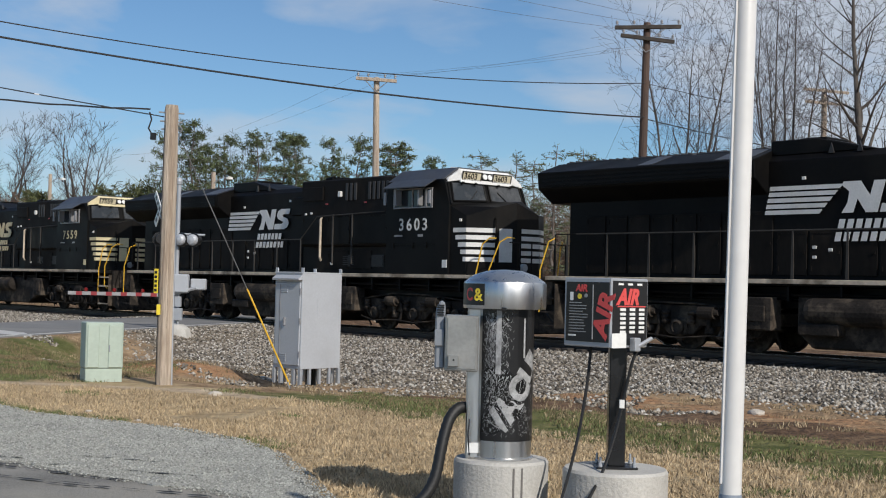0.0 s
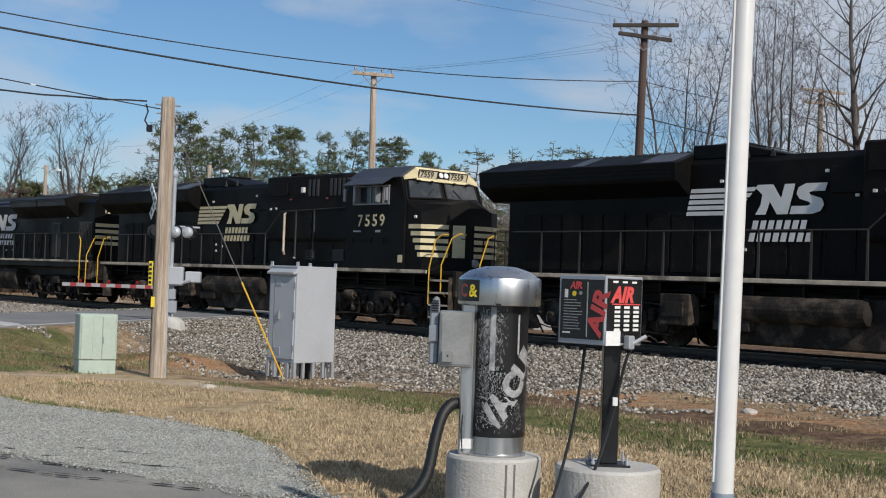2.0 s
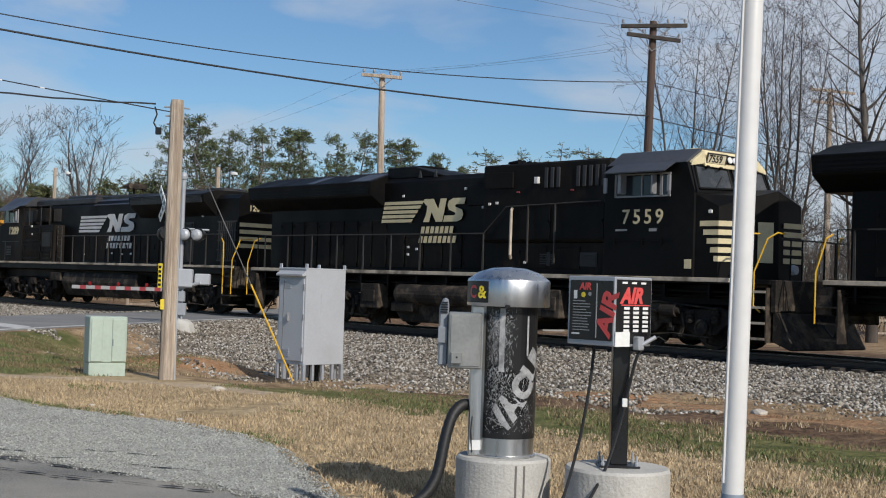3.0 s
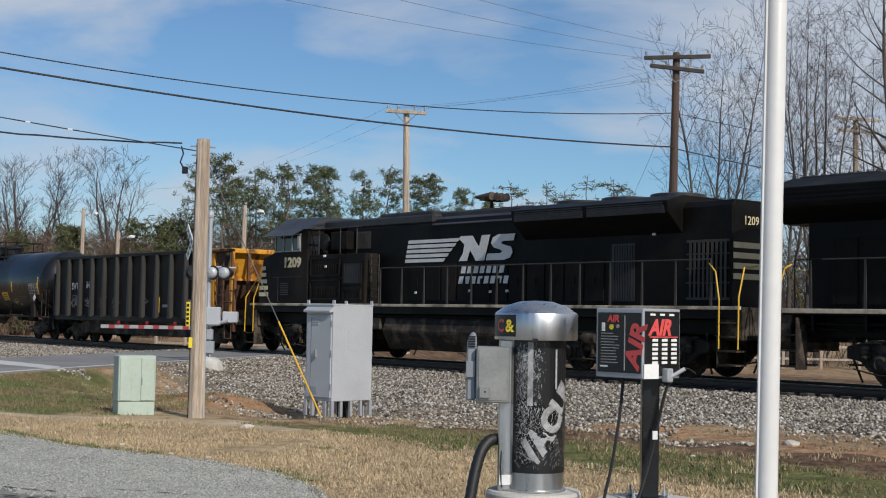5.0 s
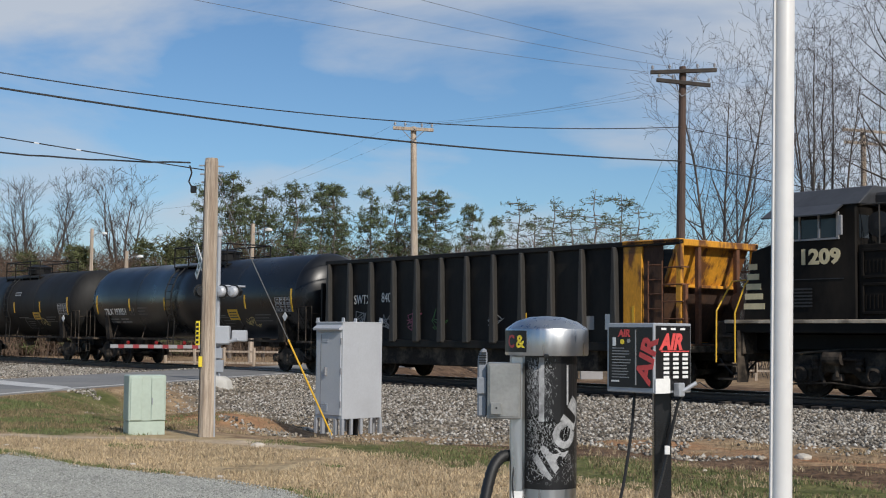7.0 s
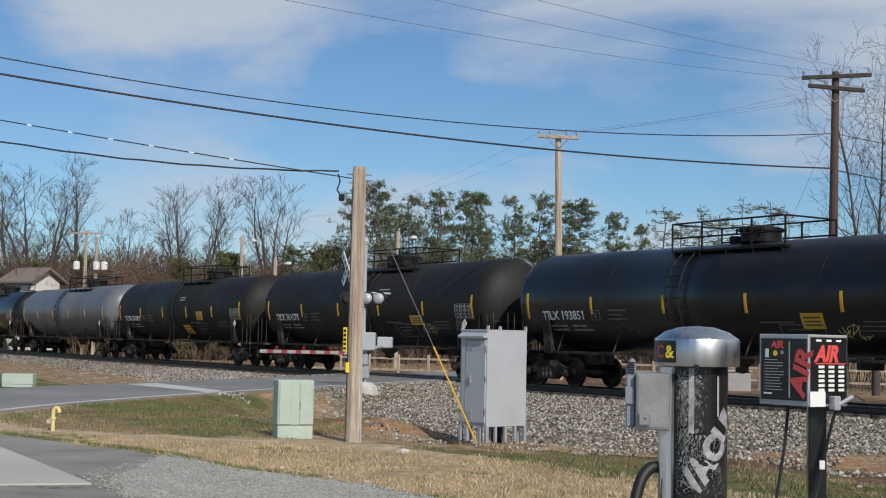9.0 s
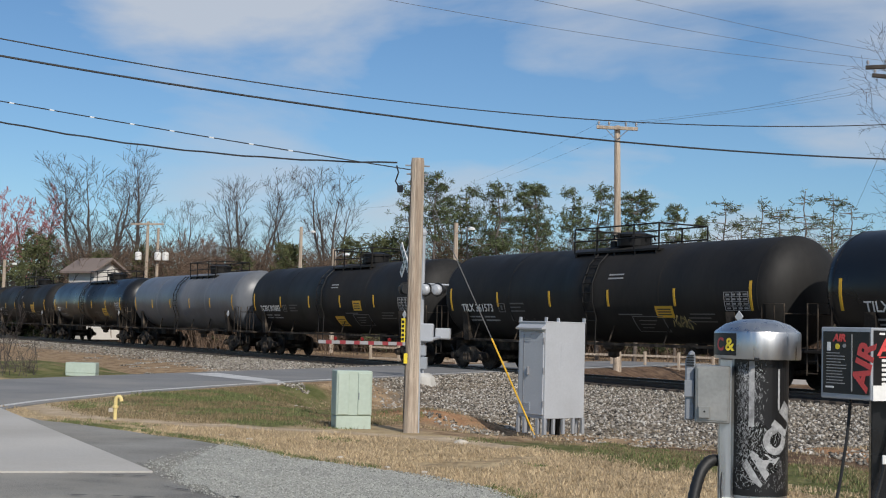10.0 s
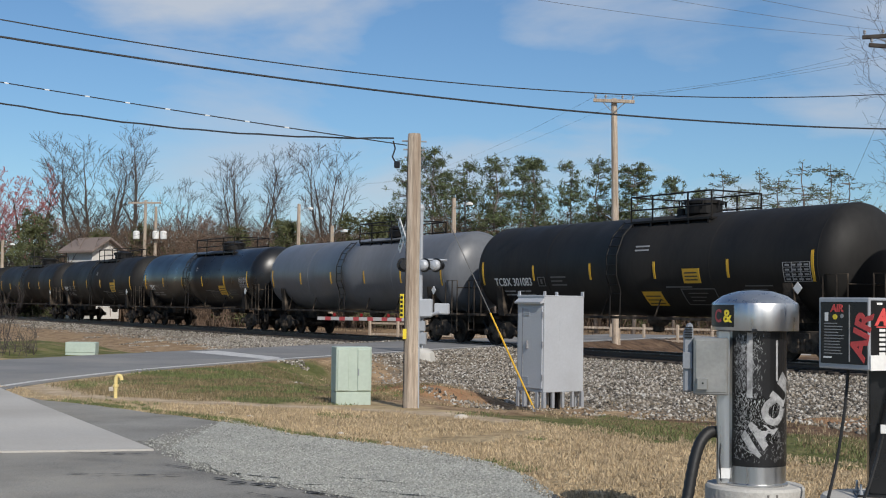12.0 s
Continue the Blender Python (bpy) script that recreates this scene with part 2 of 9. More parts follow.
BARK = mat("bark", (0.13, 0.108, 0.092), 0.9, vary=0.4, scale=2, fine=20, bump=0.4, dirt=(0.26, 0.24, 0.22), dirt_amount=0.5)
BARK_GREY = mat("grey_bark", (0.088, 0.072, 0.062), 0.9, vary=0.3, scale=2, fine=20, bump=0.3)
BARK_NEAR = mat("mottled_grey_bark", (0.062, 0.05, 0.042), 0.9, vary=0.4, scale=1.5, fine=16, bump=0.4, dirt=(0.20, 0.185, 0.165), dirt_amount=0.6, stretch=(1, 1, 0.3))
TWIG = mat("twigs", (0.058, 0.046, 0.041), 0.9, vary=0.3, bump=0.0)
TWIG_BROWN = mat("brown_red_twigs", (0.20, 0.125, 0.095), 0.9, vary=0.3, bump=0.0)
TWIG_RED = mat("reddish_buds", (0.36, 0.13, 0.13), 0.8, vary=0.3, island=0.4, bump=0.0)
NEEDLE = mat("pine_needles", (0.078, 0.10, 0.042), 0.75, vary=0.4, scale=0.5, fine=4, island=0.65, bump=0.0)
NEEDLE_DRY = mat("thin_pine_needles", (0.10, 0.12, 0.062), 0.75, vary=0.3, scale=0.6, fine=5, island=0.5, bump=0.0)
SCRUB = mat("scrub_brush", (0.135, 0.092, 0.064), 0.9, vary=0.4, scale=0.3, fine=3, island=0.5, bump=0.0)
EVERGREEN = mat("evergreen_hedge", (0.08, 0.09, 0.035), 0.8, vary=0.4, scale=0.3, fine=3, island=0.5, bump=0.0)
GRASS_TAN = mat("dry_grass", (0.43, 0.335, 0.212), 0.9, vary=0.3, scale=0.8, fine=6, island=0.4, bump=0.0)
GRASS_BROWN = mat("dead_brown_grass", (0.20, 0.155, 0.085), 0.9, vary=0.3, scale=0.8, fine=6, island=0.5, bump=0.0)
GRASS_GREEN = mat("green_grass", (0.135, 0.158, 0.058), 0.85, vary=0.3, scale=0.8, fine=6, island=0.45, bump=0.0)
HOUSE_WALL = mat("house_siding", (0.62, 0.60, 0.56), 0.8, vary=0.08)
HOUSE_ROOF = mat("house_shingles", (0.20, 0.16, 0.14), 0.9, vary=0.2)
ROAD_PAINT = mat("road_paint", (0.56, 0.55, 0.53), 0.7, vary=0.2, scale=2, fine=30, bump=0.05, dirt=(0.3, 0.3, 0.3), dirt_amount=0.6)
ASPHALT = mat("old_asphalt", (0.25, 0.243, 0.225), 0.95, vary=0.5, scale=0.9, fine=70, bump=0.6, dirt=(0.33, 0.31, 0.27), dirt_amount=0.85, coord="Object", spec=0.12)
ROADWAY = mat("road_asphalt", (0.21, 0.21, 0.21), 0.9, vary=0.25, scale=0.5, fine=40, bump=0.25, dirt=(0.30, 0.285, 0.26), dirt_amount=0.7, spec=0.15)
SLAB = mat("concrete_slab", (0.45, 0.43, 0.395), 0.85, vary=0.12, scale=0.6, fine=30, bump=0.12, dirt=(0.34, 0.31, 0.27), dirt_amount=0.5)
CRACK = mat("crack_tar", (0.02, 0.02, 0.02), 0.8, vary=0.2, bump=0.0)
SIGNAL_RED = mat("red_reflector", (0.30, 0.045, 0.05), 0.35, vary=0.1, bump=0.0)
LENS_RED = mat("signal_lens", (0.18, 0.01, 0.01), 0.15, vary=0.1, bump=0.0)


def stone_material(name, tones):
    """Broken stone of mixed colours, each piece in a tone of its own."""
    m = mat(name, (0.3, 0.3, 0.3), 0.9, bump=0.2, spec=0.2)
    nd, ln = m.node_tree.nodes, m.node_tree.links
    g = nd.new("ShaderNodeNewGeometry")
    r = nd.new("ShaderNodeValToRGB")
    r.color_ramp.elements.remove(r.color_ramp.elements[1])
    for i, (at, c) in enumerate(tones):
        e = r.color_ramp.elements[0] if i == 0 else r.color_ramp.elements.new(at)
        e.position, e.color = at, (*c, 1)
    ln.new(g.outputs["Random Per Island"], r.inputs["Fac"])
    hsv = [n for n in nd if n.bl_idname == "ShaderNodeHueSaturation"][0]
    ln.new(r.outputs["Color"], hsv.inputs["Color"])
    return m


STONE = stone_material("ballast_stone", ((0.0, (0.045, 0.04, 0.036)), (0.22, (0.14, 0.125, 0.105)), (0.45, (0.25, 0.228, 0.195)), (0.68, (0.35, 0.305, 0.245)), (0.86, (0.44, 0.41, 0.365)), (1.0, (0.60, 0.575, 0.53))))


def ground_material():
    """Bare soil, tan lawn, green verge and ballast fines, mixed by the ground's own masks."""
    m = bpy.data.materials.new("ground_soil")
    m.use_nodes = True
    nd, ln = m.node_tree.nodes, m.node_tree.links
    bsdf = nd["Principled BSDF"]
    bsdf.inputs["Roughness"].default_value = 0.95
    bsdf.inputs["Specular IOR Level"].default_value = 0.15
    tc = nd.new("ShaderNodeTexCoord")

    def tone(c1, c2, scale, detail=6.0):
        q = nd.new("ShaderNodeTexNoise")
        q.inputs["Scale"].default_value, q.inputs["Detail"].default_value, q.inputs["Roughness"].default_value = scale, detail, 0.65
        ln.new(tc.outputs["Object"], q.inputs["Vector"])
        r = nd.new("ShaderNodeValToRGB")
        r.color_ramp.elements[0].position, r.color_ramp.elements[1].position = 0.34, 0.66
        r.color_ramp.elements[0].color, r.color_ramp.elements[1].color = (*c1, 1), (*c2, 1)
        ln.new(q.outputs["Fac"], r.inputs["Fac"])
        return r.outputs["Color"]

    edge = nd.new("ShaderNodeTexNoise")
    edge.inputs["Scale"].default_value, edge.inputs["Detail"].default_value = 1.3, 6.0
    ln.new(tc.outputs["Object"], edge.inputs["Vector"])
    col = tone((0.18, 0.115, 0.068), (0.46, 0.33, 0.20), 2.0, 10.0)
    for mask, c1, c2, sc in (("clay", (0.27, 0.135, 0.07), (0.46, 0.28, 0.155), 2.4), ("dark", (0.07, 0.043, 0.028), (0.21, 0.135, 0.085), 2.4), ("lawn", (0.33, 0.245, 0.14), (0.53, 0.41, 0.25), 2.6),
                             ("green", (0.075, 0.092, 0.026), (0.19, 0.18, 0.075), 1.9), ("ballast", (0.085, 0.07, 0.055), (0.30, 0.25, 0.19), 11.0), ("sand", (0.40, 0.305, 0.20), (0.60, 0.48, 0.345), 3.0)):
        at = nd.new("ShaderNodeAttribute")
        at.attribute_name = mask
        s = nd.new("ShaderNodeMath")
        s.operation = "ADD"
        ln.new(at.outputs["Fac"], s.inputs[0])
        ln.new(edge.outputs["Fac"], s.inputs[1])
        r = nd.new("ShaderNodeMapRange")
        r.inputs["From Min"].default_value, r.inputs["From Max"].default_value = 0.88, 1.14
        ln.new(s.outputs["Value"], r.inputs["Value"])
        mx = nd.new("ShaderNodeMix")
        mx.data_type = "RGBA"
        ln.new(r.outputs["Result"], mx.inputs["Factor"])
        ln.new(col, mx.inputs["A"])
        ln.new(tone(c1, c2, sc), mx.inputs["B"])
        col = mx.outputs["Result"]
    ln.new(col, bsdf.inputs["Base Color"])
    f = nd.new("ShaderNodeTexNoise")
    f.inputs["Scale"].default_value, f.inputs["Detail"].default_value = 9.0, 8.0
    ln.new(tc.outputs["Object"], f.inputs["Vector"])
    bp = nd.new("ShaderNodeBump")
    bp.inputs["Strength"].default_value, bp.inputs["Distance"].default_value = 0.95, 0.12
    ln.new(f.outputs["Fac"], bp.inputs["Height"])
    ln.new(bp.outputs["Normal"], bsdf.inputs["Normal"])
    return m


GROUND = ground_material()


# ---- mesh helpers ----
def part(name, bm, material, parent=None, label="", smooth=False):
    """Links a bmesh as one mesh object under a thing or under a part."""
    me = bpy.data.meshes.new(name)
    bm.normal_update()
    bm.to_mesh(me)
    bm.free()
    me.materials.append(material)
    if smooth:
        me.shade_smooth()
        me.set_sharp_from_angle(angle=radians(32))
    ob = new(name, me)
    if parent is not None:
        ob.parent = parent
    if label:
        ob["label"] = label
    return ob


def from_mesh(name, me, material, parent=None, label=""):
    me.materials.clear()
    me.materials.append(material)
    ob = new(name, me)
    if parent is not None:
        ob.parent = parent
    if label:
        ob["label"] = label
    return ob


def thing(name, m, label, category, group="", kind=""):
    ob = new(name)
    ob.matrix_basis = m
    return tagged(ob, label, category, group, kind)


def add_box(bm, x0, x1, y0, y1, z0, z1, bevel=0.0):
    m = Matrix.LocRotScale(((x0 + x1) / 2, (y0 + y1) / 2, (z0 + z1) / 2), None, (abs(x1 - x0), abs(y1 - y0), abs(z1 - z0)))
    r = bmesh.ops.create_cube(bm, size=1.0, matrix=m)
    if bevel:
        edges = list({e for v in r["verts"] for e in v.link_edges})
        bmesh.ops.bevel(bm, geom=edges, offset=bevel, segments=1, affect="EDGES")
    return bm


def box(x0, x1, y0, y1, z0, z1, bevel=0.0):
    return add_box(bmesh.new(), x0, x1, y0, y1, z0, z1, bevel)


def add_rod(bm, p, q, r0, r1=None, seg=8, caps=True):
    p, q = Vector(p), Vector(q)
    r1 = r0 if r1 is None else r1
    d = q - p
    rot = d.to_track_quat("Z", "Y").to_matrix().to_4x4()
    m = Matrix.Translation((p + q) / 2) @ rot
    bmesh.ops.create_cone(bm, cap_ends=caps, segments=seg, radius1=r0, radius2=r1, depth=d.length, matrix=m)
    return bm


def rod(p, q, r0, r1=None, seg=8):
    return add_rod(bmesh.new(), p, q, r0, r1, seg)


def add_pipe(bm, pts, r, seg=6):
    """A tube along points, with mitred rings."""
    pts = [Vector(p) for p in pts]
    rings, a = [], None
    for i, p in enumerate(pts):
        d = (pts[min(i + 1, len(pts) - 1)] - pts[max(i - 1, 0)]).normalized()
        if a is None:
            a = d.orthogonal()
        a = (a - d * a.dot(d)).normalized()
        b = d.cross(a)
        rr = r[i] if isinstance(r, (list, tuple)) else r
        rings.append([bm.verts.new(p + (a * math.cos(k * math.tau / seg) + b * math.sin(k * math.tau / seg)) * rr) for k in range(seg)])
    for u, v in zip(rings, rings[1:]):
        for k in range(seg):
            bm.faces.new((u[k], u[(k + 1) % seg], v[(k + 1) % seg], v[k]))
    bm.faces.new(rings[0][::-1])
    bm.faces.new(rings[-1])
    return bm


def pipe(pts, r, seg=6):
    return add_pipe(bmesh.new(), pts, r, seg)


def add_prism(bm, outline, y0, y1, axis="y", bevel=0.0):
    """A flat outline pushed through from y0 to y1. Outline in (x, z) for axis y, (x, y) for z, (y, z) for x."""
    def at(a, b, c):
        return {"y": (a, c, b), "z": (a, b, c), "x": (c, a, b)}[axis]
    lo = [bm.verts.new(at(a, b, y0)) for a, b in outline]
    hi = [bm.verts.new(at(a, b, y1)) for a, b in outline]
    n = len(outline)
    faces = [bm.faces.new(lo), bm.faces.new(hi[::-1])]
    for k in range(n):
        faces.append(bm.faces.new((lo[(k + 1) % n], lo[k], hi[k], hi[(k + 1) % n])))
    bmesh.ops.recalc_face_normals(bm, faces=faces)
    if bevel:
        edges = list({e for f in faces for e in f.edges})
        bmesh.ops.bevel(bm, geom=edges, offset=bevel, segments=1, affect="EDGES")
    return bm


def prism(outline, y0, y1, axis="y", bevel=0.0):
    return add_prism(bmesh.new(), outline, y0, y1, axis, bevel)


def add_lathe(bm, profile, seg=32, axis="z", origin=(0, 0, 0)):
    """A profile of (radius, along) turned round an axis."""
    o = Vector(origin)
    rings = []
    for r, h in profile:
        ring = []
        for k in range(seg):
            a = k * math.tau / seg
            c, s = r * math.cos(a), r * math.sin(a)
            v = {"z": (c, s, h), "x": (h, c, s), "y": (s, h, c)}[axis]
            ring.append(bm.verts.new(o + Vector(v)))
        rings.append(ring)
    faces = []
    for u, v in zip(rings, rings[1:]):
        for k in range(seg):
            faces.append(bm.faces.new((u[k], u[(k + 1) % seg], v[(k + 1) % seg], v[k])))
    faces.append(bm.faces.new(rings[0][::-1]))
    faces.append(bm.faces.new(rings[-1]))
    bmesh.ops.recalc_face_normals(bm, faces=faces)
    return bm


def lathe(profile, seg=32, axis="z", origin=(0, 0, 0)):
    return add_lathe(bmesh.new(), profile, seg, axis, origin)


def text_mesh(body, size, extrude=0.003, m=None, shear=0.0, wide=1.0, bold=0.0):
    cu = bpy.data.curves.new("lettering", "FONT")
    cu.body, cu.size, cu.extrude, cu.shear, cu.offset = body, size, extrude, shear, bold
    cu.resolution_u = 3
    ob = bpy.data.objects.new("lettering", cu)
    scene.collection.objects.link(ob)
    me = bpy.data.meshes.new_from_object(ob.evaluated_get(bpy.context.evaluated_depsgraph_get()))
    bpy.data.objects.remove(ob)
    bpy.data.curves.remove(cu)
    me.transform(Matrix.Diagonal((wide, 1, 1, 1)))
    if m is not None:
        me.transform(m)
    return me


def side_text(name, body, size, x, y, z, material, parent, shear=0.0, wide=1.0):
    """Lettering on a face that looks along -y, its lower left corner at x, z."""
    me = text_mesh(body, size, 0.004, pose(x, y, z, 90, 0, 0), shear, wide)
    return from_mesh(name, me, material, parent)


def joined(name, verts, faces, material, parent=None, smooth=False):
    me = bpy.data.meshes.new(name)
    me.from_pydata(verts, [], faces)
    me.materials.append(material)
    if smooth:
        me.shade_smooth()
    ob = new(name, me)
    if parent is not None:
        ob.parent = parent
    return ob

# ---- the lie of the land ----
TRACK_TURN = -48.545
TU = Vector((math.cos(radians(TRACK_TURN)), math.sin(radians(TRACK_TURN)), 0))
TN = Vector((-TU.y, TU.x, 0))
TRACK_OFF, RAIL_Z = 26.36, 0.05


def on_track(s, q=0.0, z=0.0):
    """A place from metres along the line, metres beyond it and height."""
    return TN * (TRACK_OFF + q) + TU * s + Vector((0, 0, z))


def track_pose(s, q=0.0, z=RAIL_Z, turn=0.0):
    p = on_track(s, q, z)
    return pose(p.x, p.y, p.z, 0, 0, TRACK_TURN + turn)


PROFILE_Q = [-80, -18.5, -17.0, -15.6, -14.0, -12.0, -9.8, -7.0, -3.4, -2.3, -1.9, 1.9, 2.4, 4.0, 7.0, 14, 40, 90, 400, 3000]
PROFILE_Z = [0.0, 0.0, -0.03, -0.16, -0.38, -0.56, -0.60, -0.48, -0.30, -0.23, -0.20, -0.20, -0.26, -0.45, -0.62, -0.6, -0.4, 0.2, 1.0, 1.0]
FLAT_Z = [0.0, 0.0, -0.02, -0.09, -0.17, -0.23, -0.26, -0.27, -0.26, -0.23, -0.20, -0.20, -0.26, -0.45, -0.62, -0.6, -0.4, 0.2, 1.0, 1.0]
ROAD_MID = [(-8.0, 2.0), (-11.5, 12.0), (-13.2, 20.0), (-13.25, 25.0), (-12.6, 30.0), (-11.3, 36.0), (-9.9, 42.0), (-8.2, 49.0), (-4.0, 62.0), (4.0, 85.0)]
ROAD_HALF = 2.55


def dense(points, step=0.5):
    """A smooth line through points."""
    P = np.array(points, float)
    d = np.r_[0, np.cumsum(np.hypot(*(P[1:] - P[:-1]).T))]
    u = np.arange(0, d[-1], step)
    out = np.c_[np.interp(u, d, P[:, 0]), np.interp(u, d, P[:, 1])]
    for _ in range(6):
        out[1:-1] = (out[:-2] + 2 * out[1:-1] + out[2:]) / 4
    return out


ROAD_LINE = dense(ROAD_MID)


def road_gap(x, y):
    """Distance from the middle of the road."""
    d = (ROAD_LINE[:, 0] - x) ** 2 + (ROAD_LINE[:, 1] - y) ** 2
    return math.sqrt(d.min())


def smooth(a, b, v):
    k = min(1.0, max(0.0, (v - a) / (b - a)))
    return k * k * (3 - 2 * k)


def land(x, y):
    q = x * TN.x + y * TN.y - TRACK_OFF
    s = x * TU.x + y * TU.y
    k = smooth(-17.5, -13.5, s)
    z = float(np.interp(q, PROFILE_Q, PROFILE_Z)) * (1 - k) + float(np.interp(q, PROFILE_Q, FLAT_Z)) * k
    if abs(q) > 2.4 and q < 30:
        z += (0.07 * noise.noise((x * 0.35, y * 0.35, 0)) + 0.06 * noise.noise((x * 0.95, y * 0.95, 4)) + 0.03 * noise.noise((x * 2.1, y * 2.1, 8))) * smooth(2.4, 6, abs(q)) * smooth(-18.0, -15.5, q) if q < 0 else 0
    # clay bank between the road and the line, and the spoil heap by the pole
    z += 0.32 * math.exp(-((x + 17.5) ** 2 / 9 + (y - 35) ** 2 / 14))
    z += 0.34 * math.exp(-((x + 4.6) ** 2 / 1.3 + (y - 24.0) ** 2 / 1.8))
    if y < 70 and -40 < x < 25:
        r = road_gap(x, y)
        k = 1 - smooth(ROAD_HALF + 0.3, ROAD_HALF + 2.2, r)
        z = z * (1 - k) + 0.005 * k
    return z


def spread(lo, hi, fine_lo, fine_hi, step, grow=1.35):
    v = list(np.arange(fine_lo, fine_hi + 1e-6, step))
    d = step
    while v[-1] < hi:
        d *= grow
        v.append(v[-1] + d)
    d = step
    while v[0] > lo:
        d *= grow
        v.insert(0, v[0] - d)
    return v


def ballast_foot(s):
    """How far from the line the loose stone reaches, along the line."""
    return float(np.interp(s, [-120, -64, -50, -40, -24, -18.5, -15.5, -12.5, -5], [5.5, 6.0, 7.0, 9.5, 12.0, 11.6, 10.6, 10.0, 10.0]))


def bump_mask(v, a, b, c, d):
    return smooth(a, b, v) * (1 - smooth(c, d, v))


YARD_EDGE = [(-12.5, 20.2), (-10.4, 18.3), (-8.6, 17.0), (-6.9, 15.9), (-5.3, 14.8), (-4.2, 13.5), (-3.2, 12.85), (-2.45, 12.35), (-1.8, 11.6), (-1.35, 10.7), (-1.05, 9.7), (-0.75, 8.5), (0.2, 7.2), (3.0, 6.2), (9.0, 5.0)]


def beside(line, x, y):
    """Signed distance of a place from a line, positive to its left."""
    L = np.array(line)
    a, b = L[:-1], L[1:]
    d = b - a
    k = np.clip(((np.array((x, y)) - a) * d).sum(1) / (d * d).sum(1), 0, 1)
    f = a + d * k[:, None] - np.array((x, y))
    i = int(np.argmin((f * f).sum(1)))
    cross = d[i][0] * (y - a[i][1]) - d[i][1] * (x - a[i][0])
    return math.copysign(math.sqrt((f[i] ** 2).sum()), cross)


def crest_line(s):
    """How far from the line the trodden crest between yard and ditch lies, along the line."""
    return float(np.interp(s, [-19.5, -18.0, -16.5, -15.0, -13.0, -9.0], [-21.0, -20.0, -18.9, -17.6, -17.1, -17.1]))


def build_ground():
    xs, ys = spread(-2500, 2500, -22, 16, 0.3), spread(-600, 3500, 7, 48, 0.3)
    verts, masks = [], {k: [] for k in ("clay", "dark", "lawn", "green", "ballast", "sand")}
    for y in ys:
        for x in xs:
            verts.append((x, y, land(x, y)))
            q = x * TN.x + y * TN.y - TRACK_OFF
            s = x * TU.x + y * TU.y
            near = -30 < x < 22 and y < 62
            r = road_gap(x, y) if near else 99
            left = smooth(-9, -7, -x) if near else 0   # the verge by the road
            right = smooth(-32, -22, s)
            edge = 1.2 * (1 - right)
            masks["lawn"].append(0.75 * (1 - smooth(-17.4 - edge, -16.4 - edge, q)) * (1 if y < 40 else 0))
            masks["green"].append(max(0.9 * bump_mask(q, -17.5, -16.9, -14.4, -13.4) * smooth(-16.0, -13.4, s), 0.68 * bump_mask(q, -20, -18.6, -13.0, -10.5) * bump_mask(r, 2.3, 3.0, 7.0, 8.6) * smooth(5.0, 5.8, -x), 0.7 * (1 - smooth(0.2, 0.55, abs(beside(YARD_EDGE, x, y)))) if -9 < x < -3.0 and 12 < y < 18 else 0))
            # first term darkens the soil beyond the line, as shade behind the train
            masks["dark"].append(0.75 * bump_mask(q, 3.0, 4.5, 14, 22) + (0.72 * (1 - smooth(0.1, 0.5, abs(beside(YARD_EDGE, x, y) - 0.25))) if -9.5 < x < -4.0 and 12 < y < 18.5 else 0) + 0.74 * bump_mask(q, -14.2, -13.2, -12.2, -11.0) * smooth(-18, -16, s) + 0.8 * bump_mask(q, -15.8, -15.0, -13.4, -12.4) * bump_mask(s, -19, -17.6, -15.6, -14.2))
            masks["clay"].append(0.8 * math.exp(-((x + 4.6) ** 2 / 2.2 + (y - 23.6) ** 2 / 3)) + 0.55 * bump_mask(q, -13.0, -11.8, -10.8, -9.6) * (1 if s > -17 else 0.3) + 0.6 * math.exp(-((x + 18.5) ** 2 / 10 + (y - 35) ** 2 / 30)))
            # trodden pale crest between the yard and the ditch
            crest = crest_line(s) if -24 < s < 0 else -99
            masks["sand"].append(0.9 * (1 - smooth(0.10, 0.55, abs(q - crest - 0.1))) * (1 - smooth(-14.5, -12.0, s)))
            foot = ballast_foot(s)
            masks["ballast"].append(0.85 * bump_mask(q, -foot - 0.3, -foot * 0.72, 3.0, 4.4))
    w = len(xs)
    faces = [(j * w + i, j * w + i + 1, (j + 1) * w + i + 1, (j + 1) * w + i) for j in range(len(ys) - 1) for i in range(w - 1)]
    ob = joined("ground", verts, faces, GROUND, smooth=True)
    for k, vals in masks.items():
        ob.data.attributes.new(k, "FLOAT", "POINT").data.foreach_set("value", np.array(vals, np.float32))
    return tagged(ob, "sandy soil and dry winter lawn beside the railway", "ground", kind="structure")


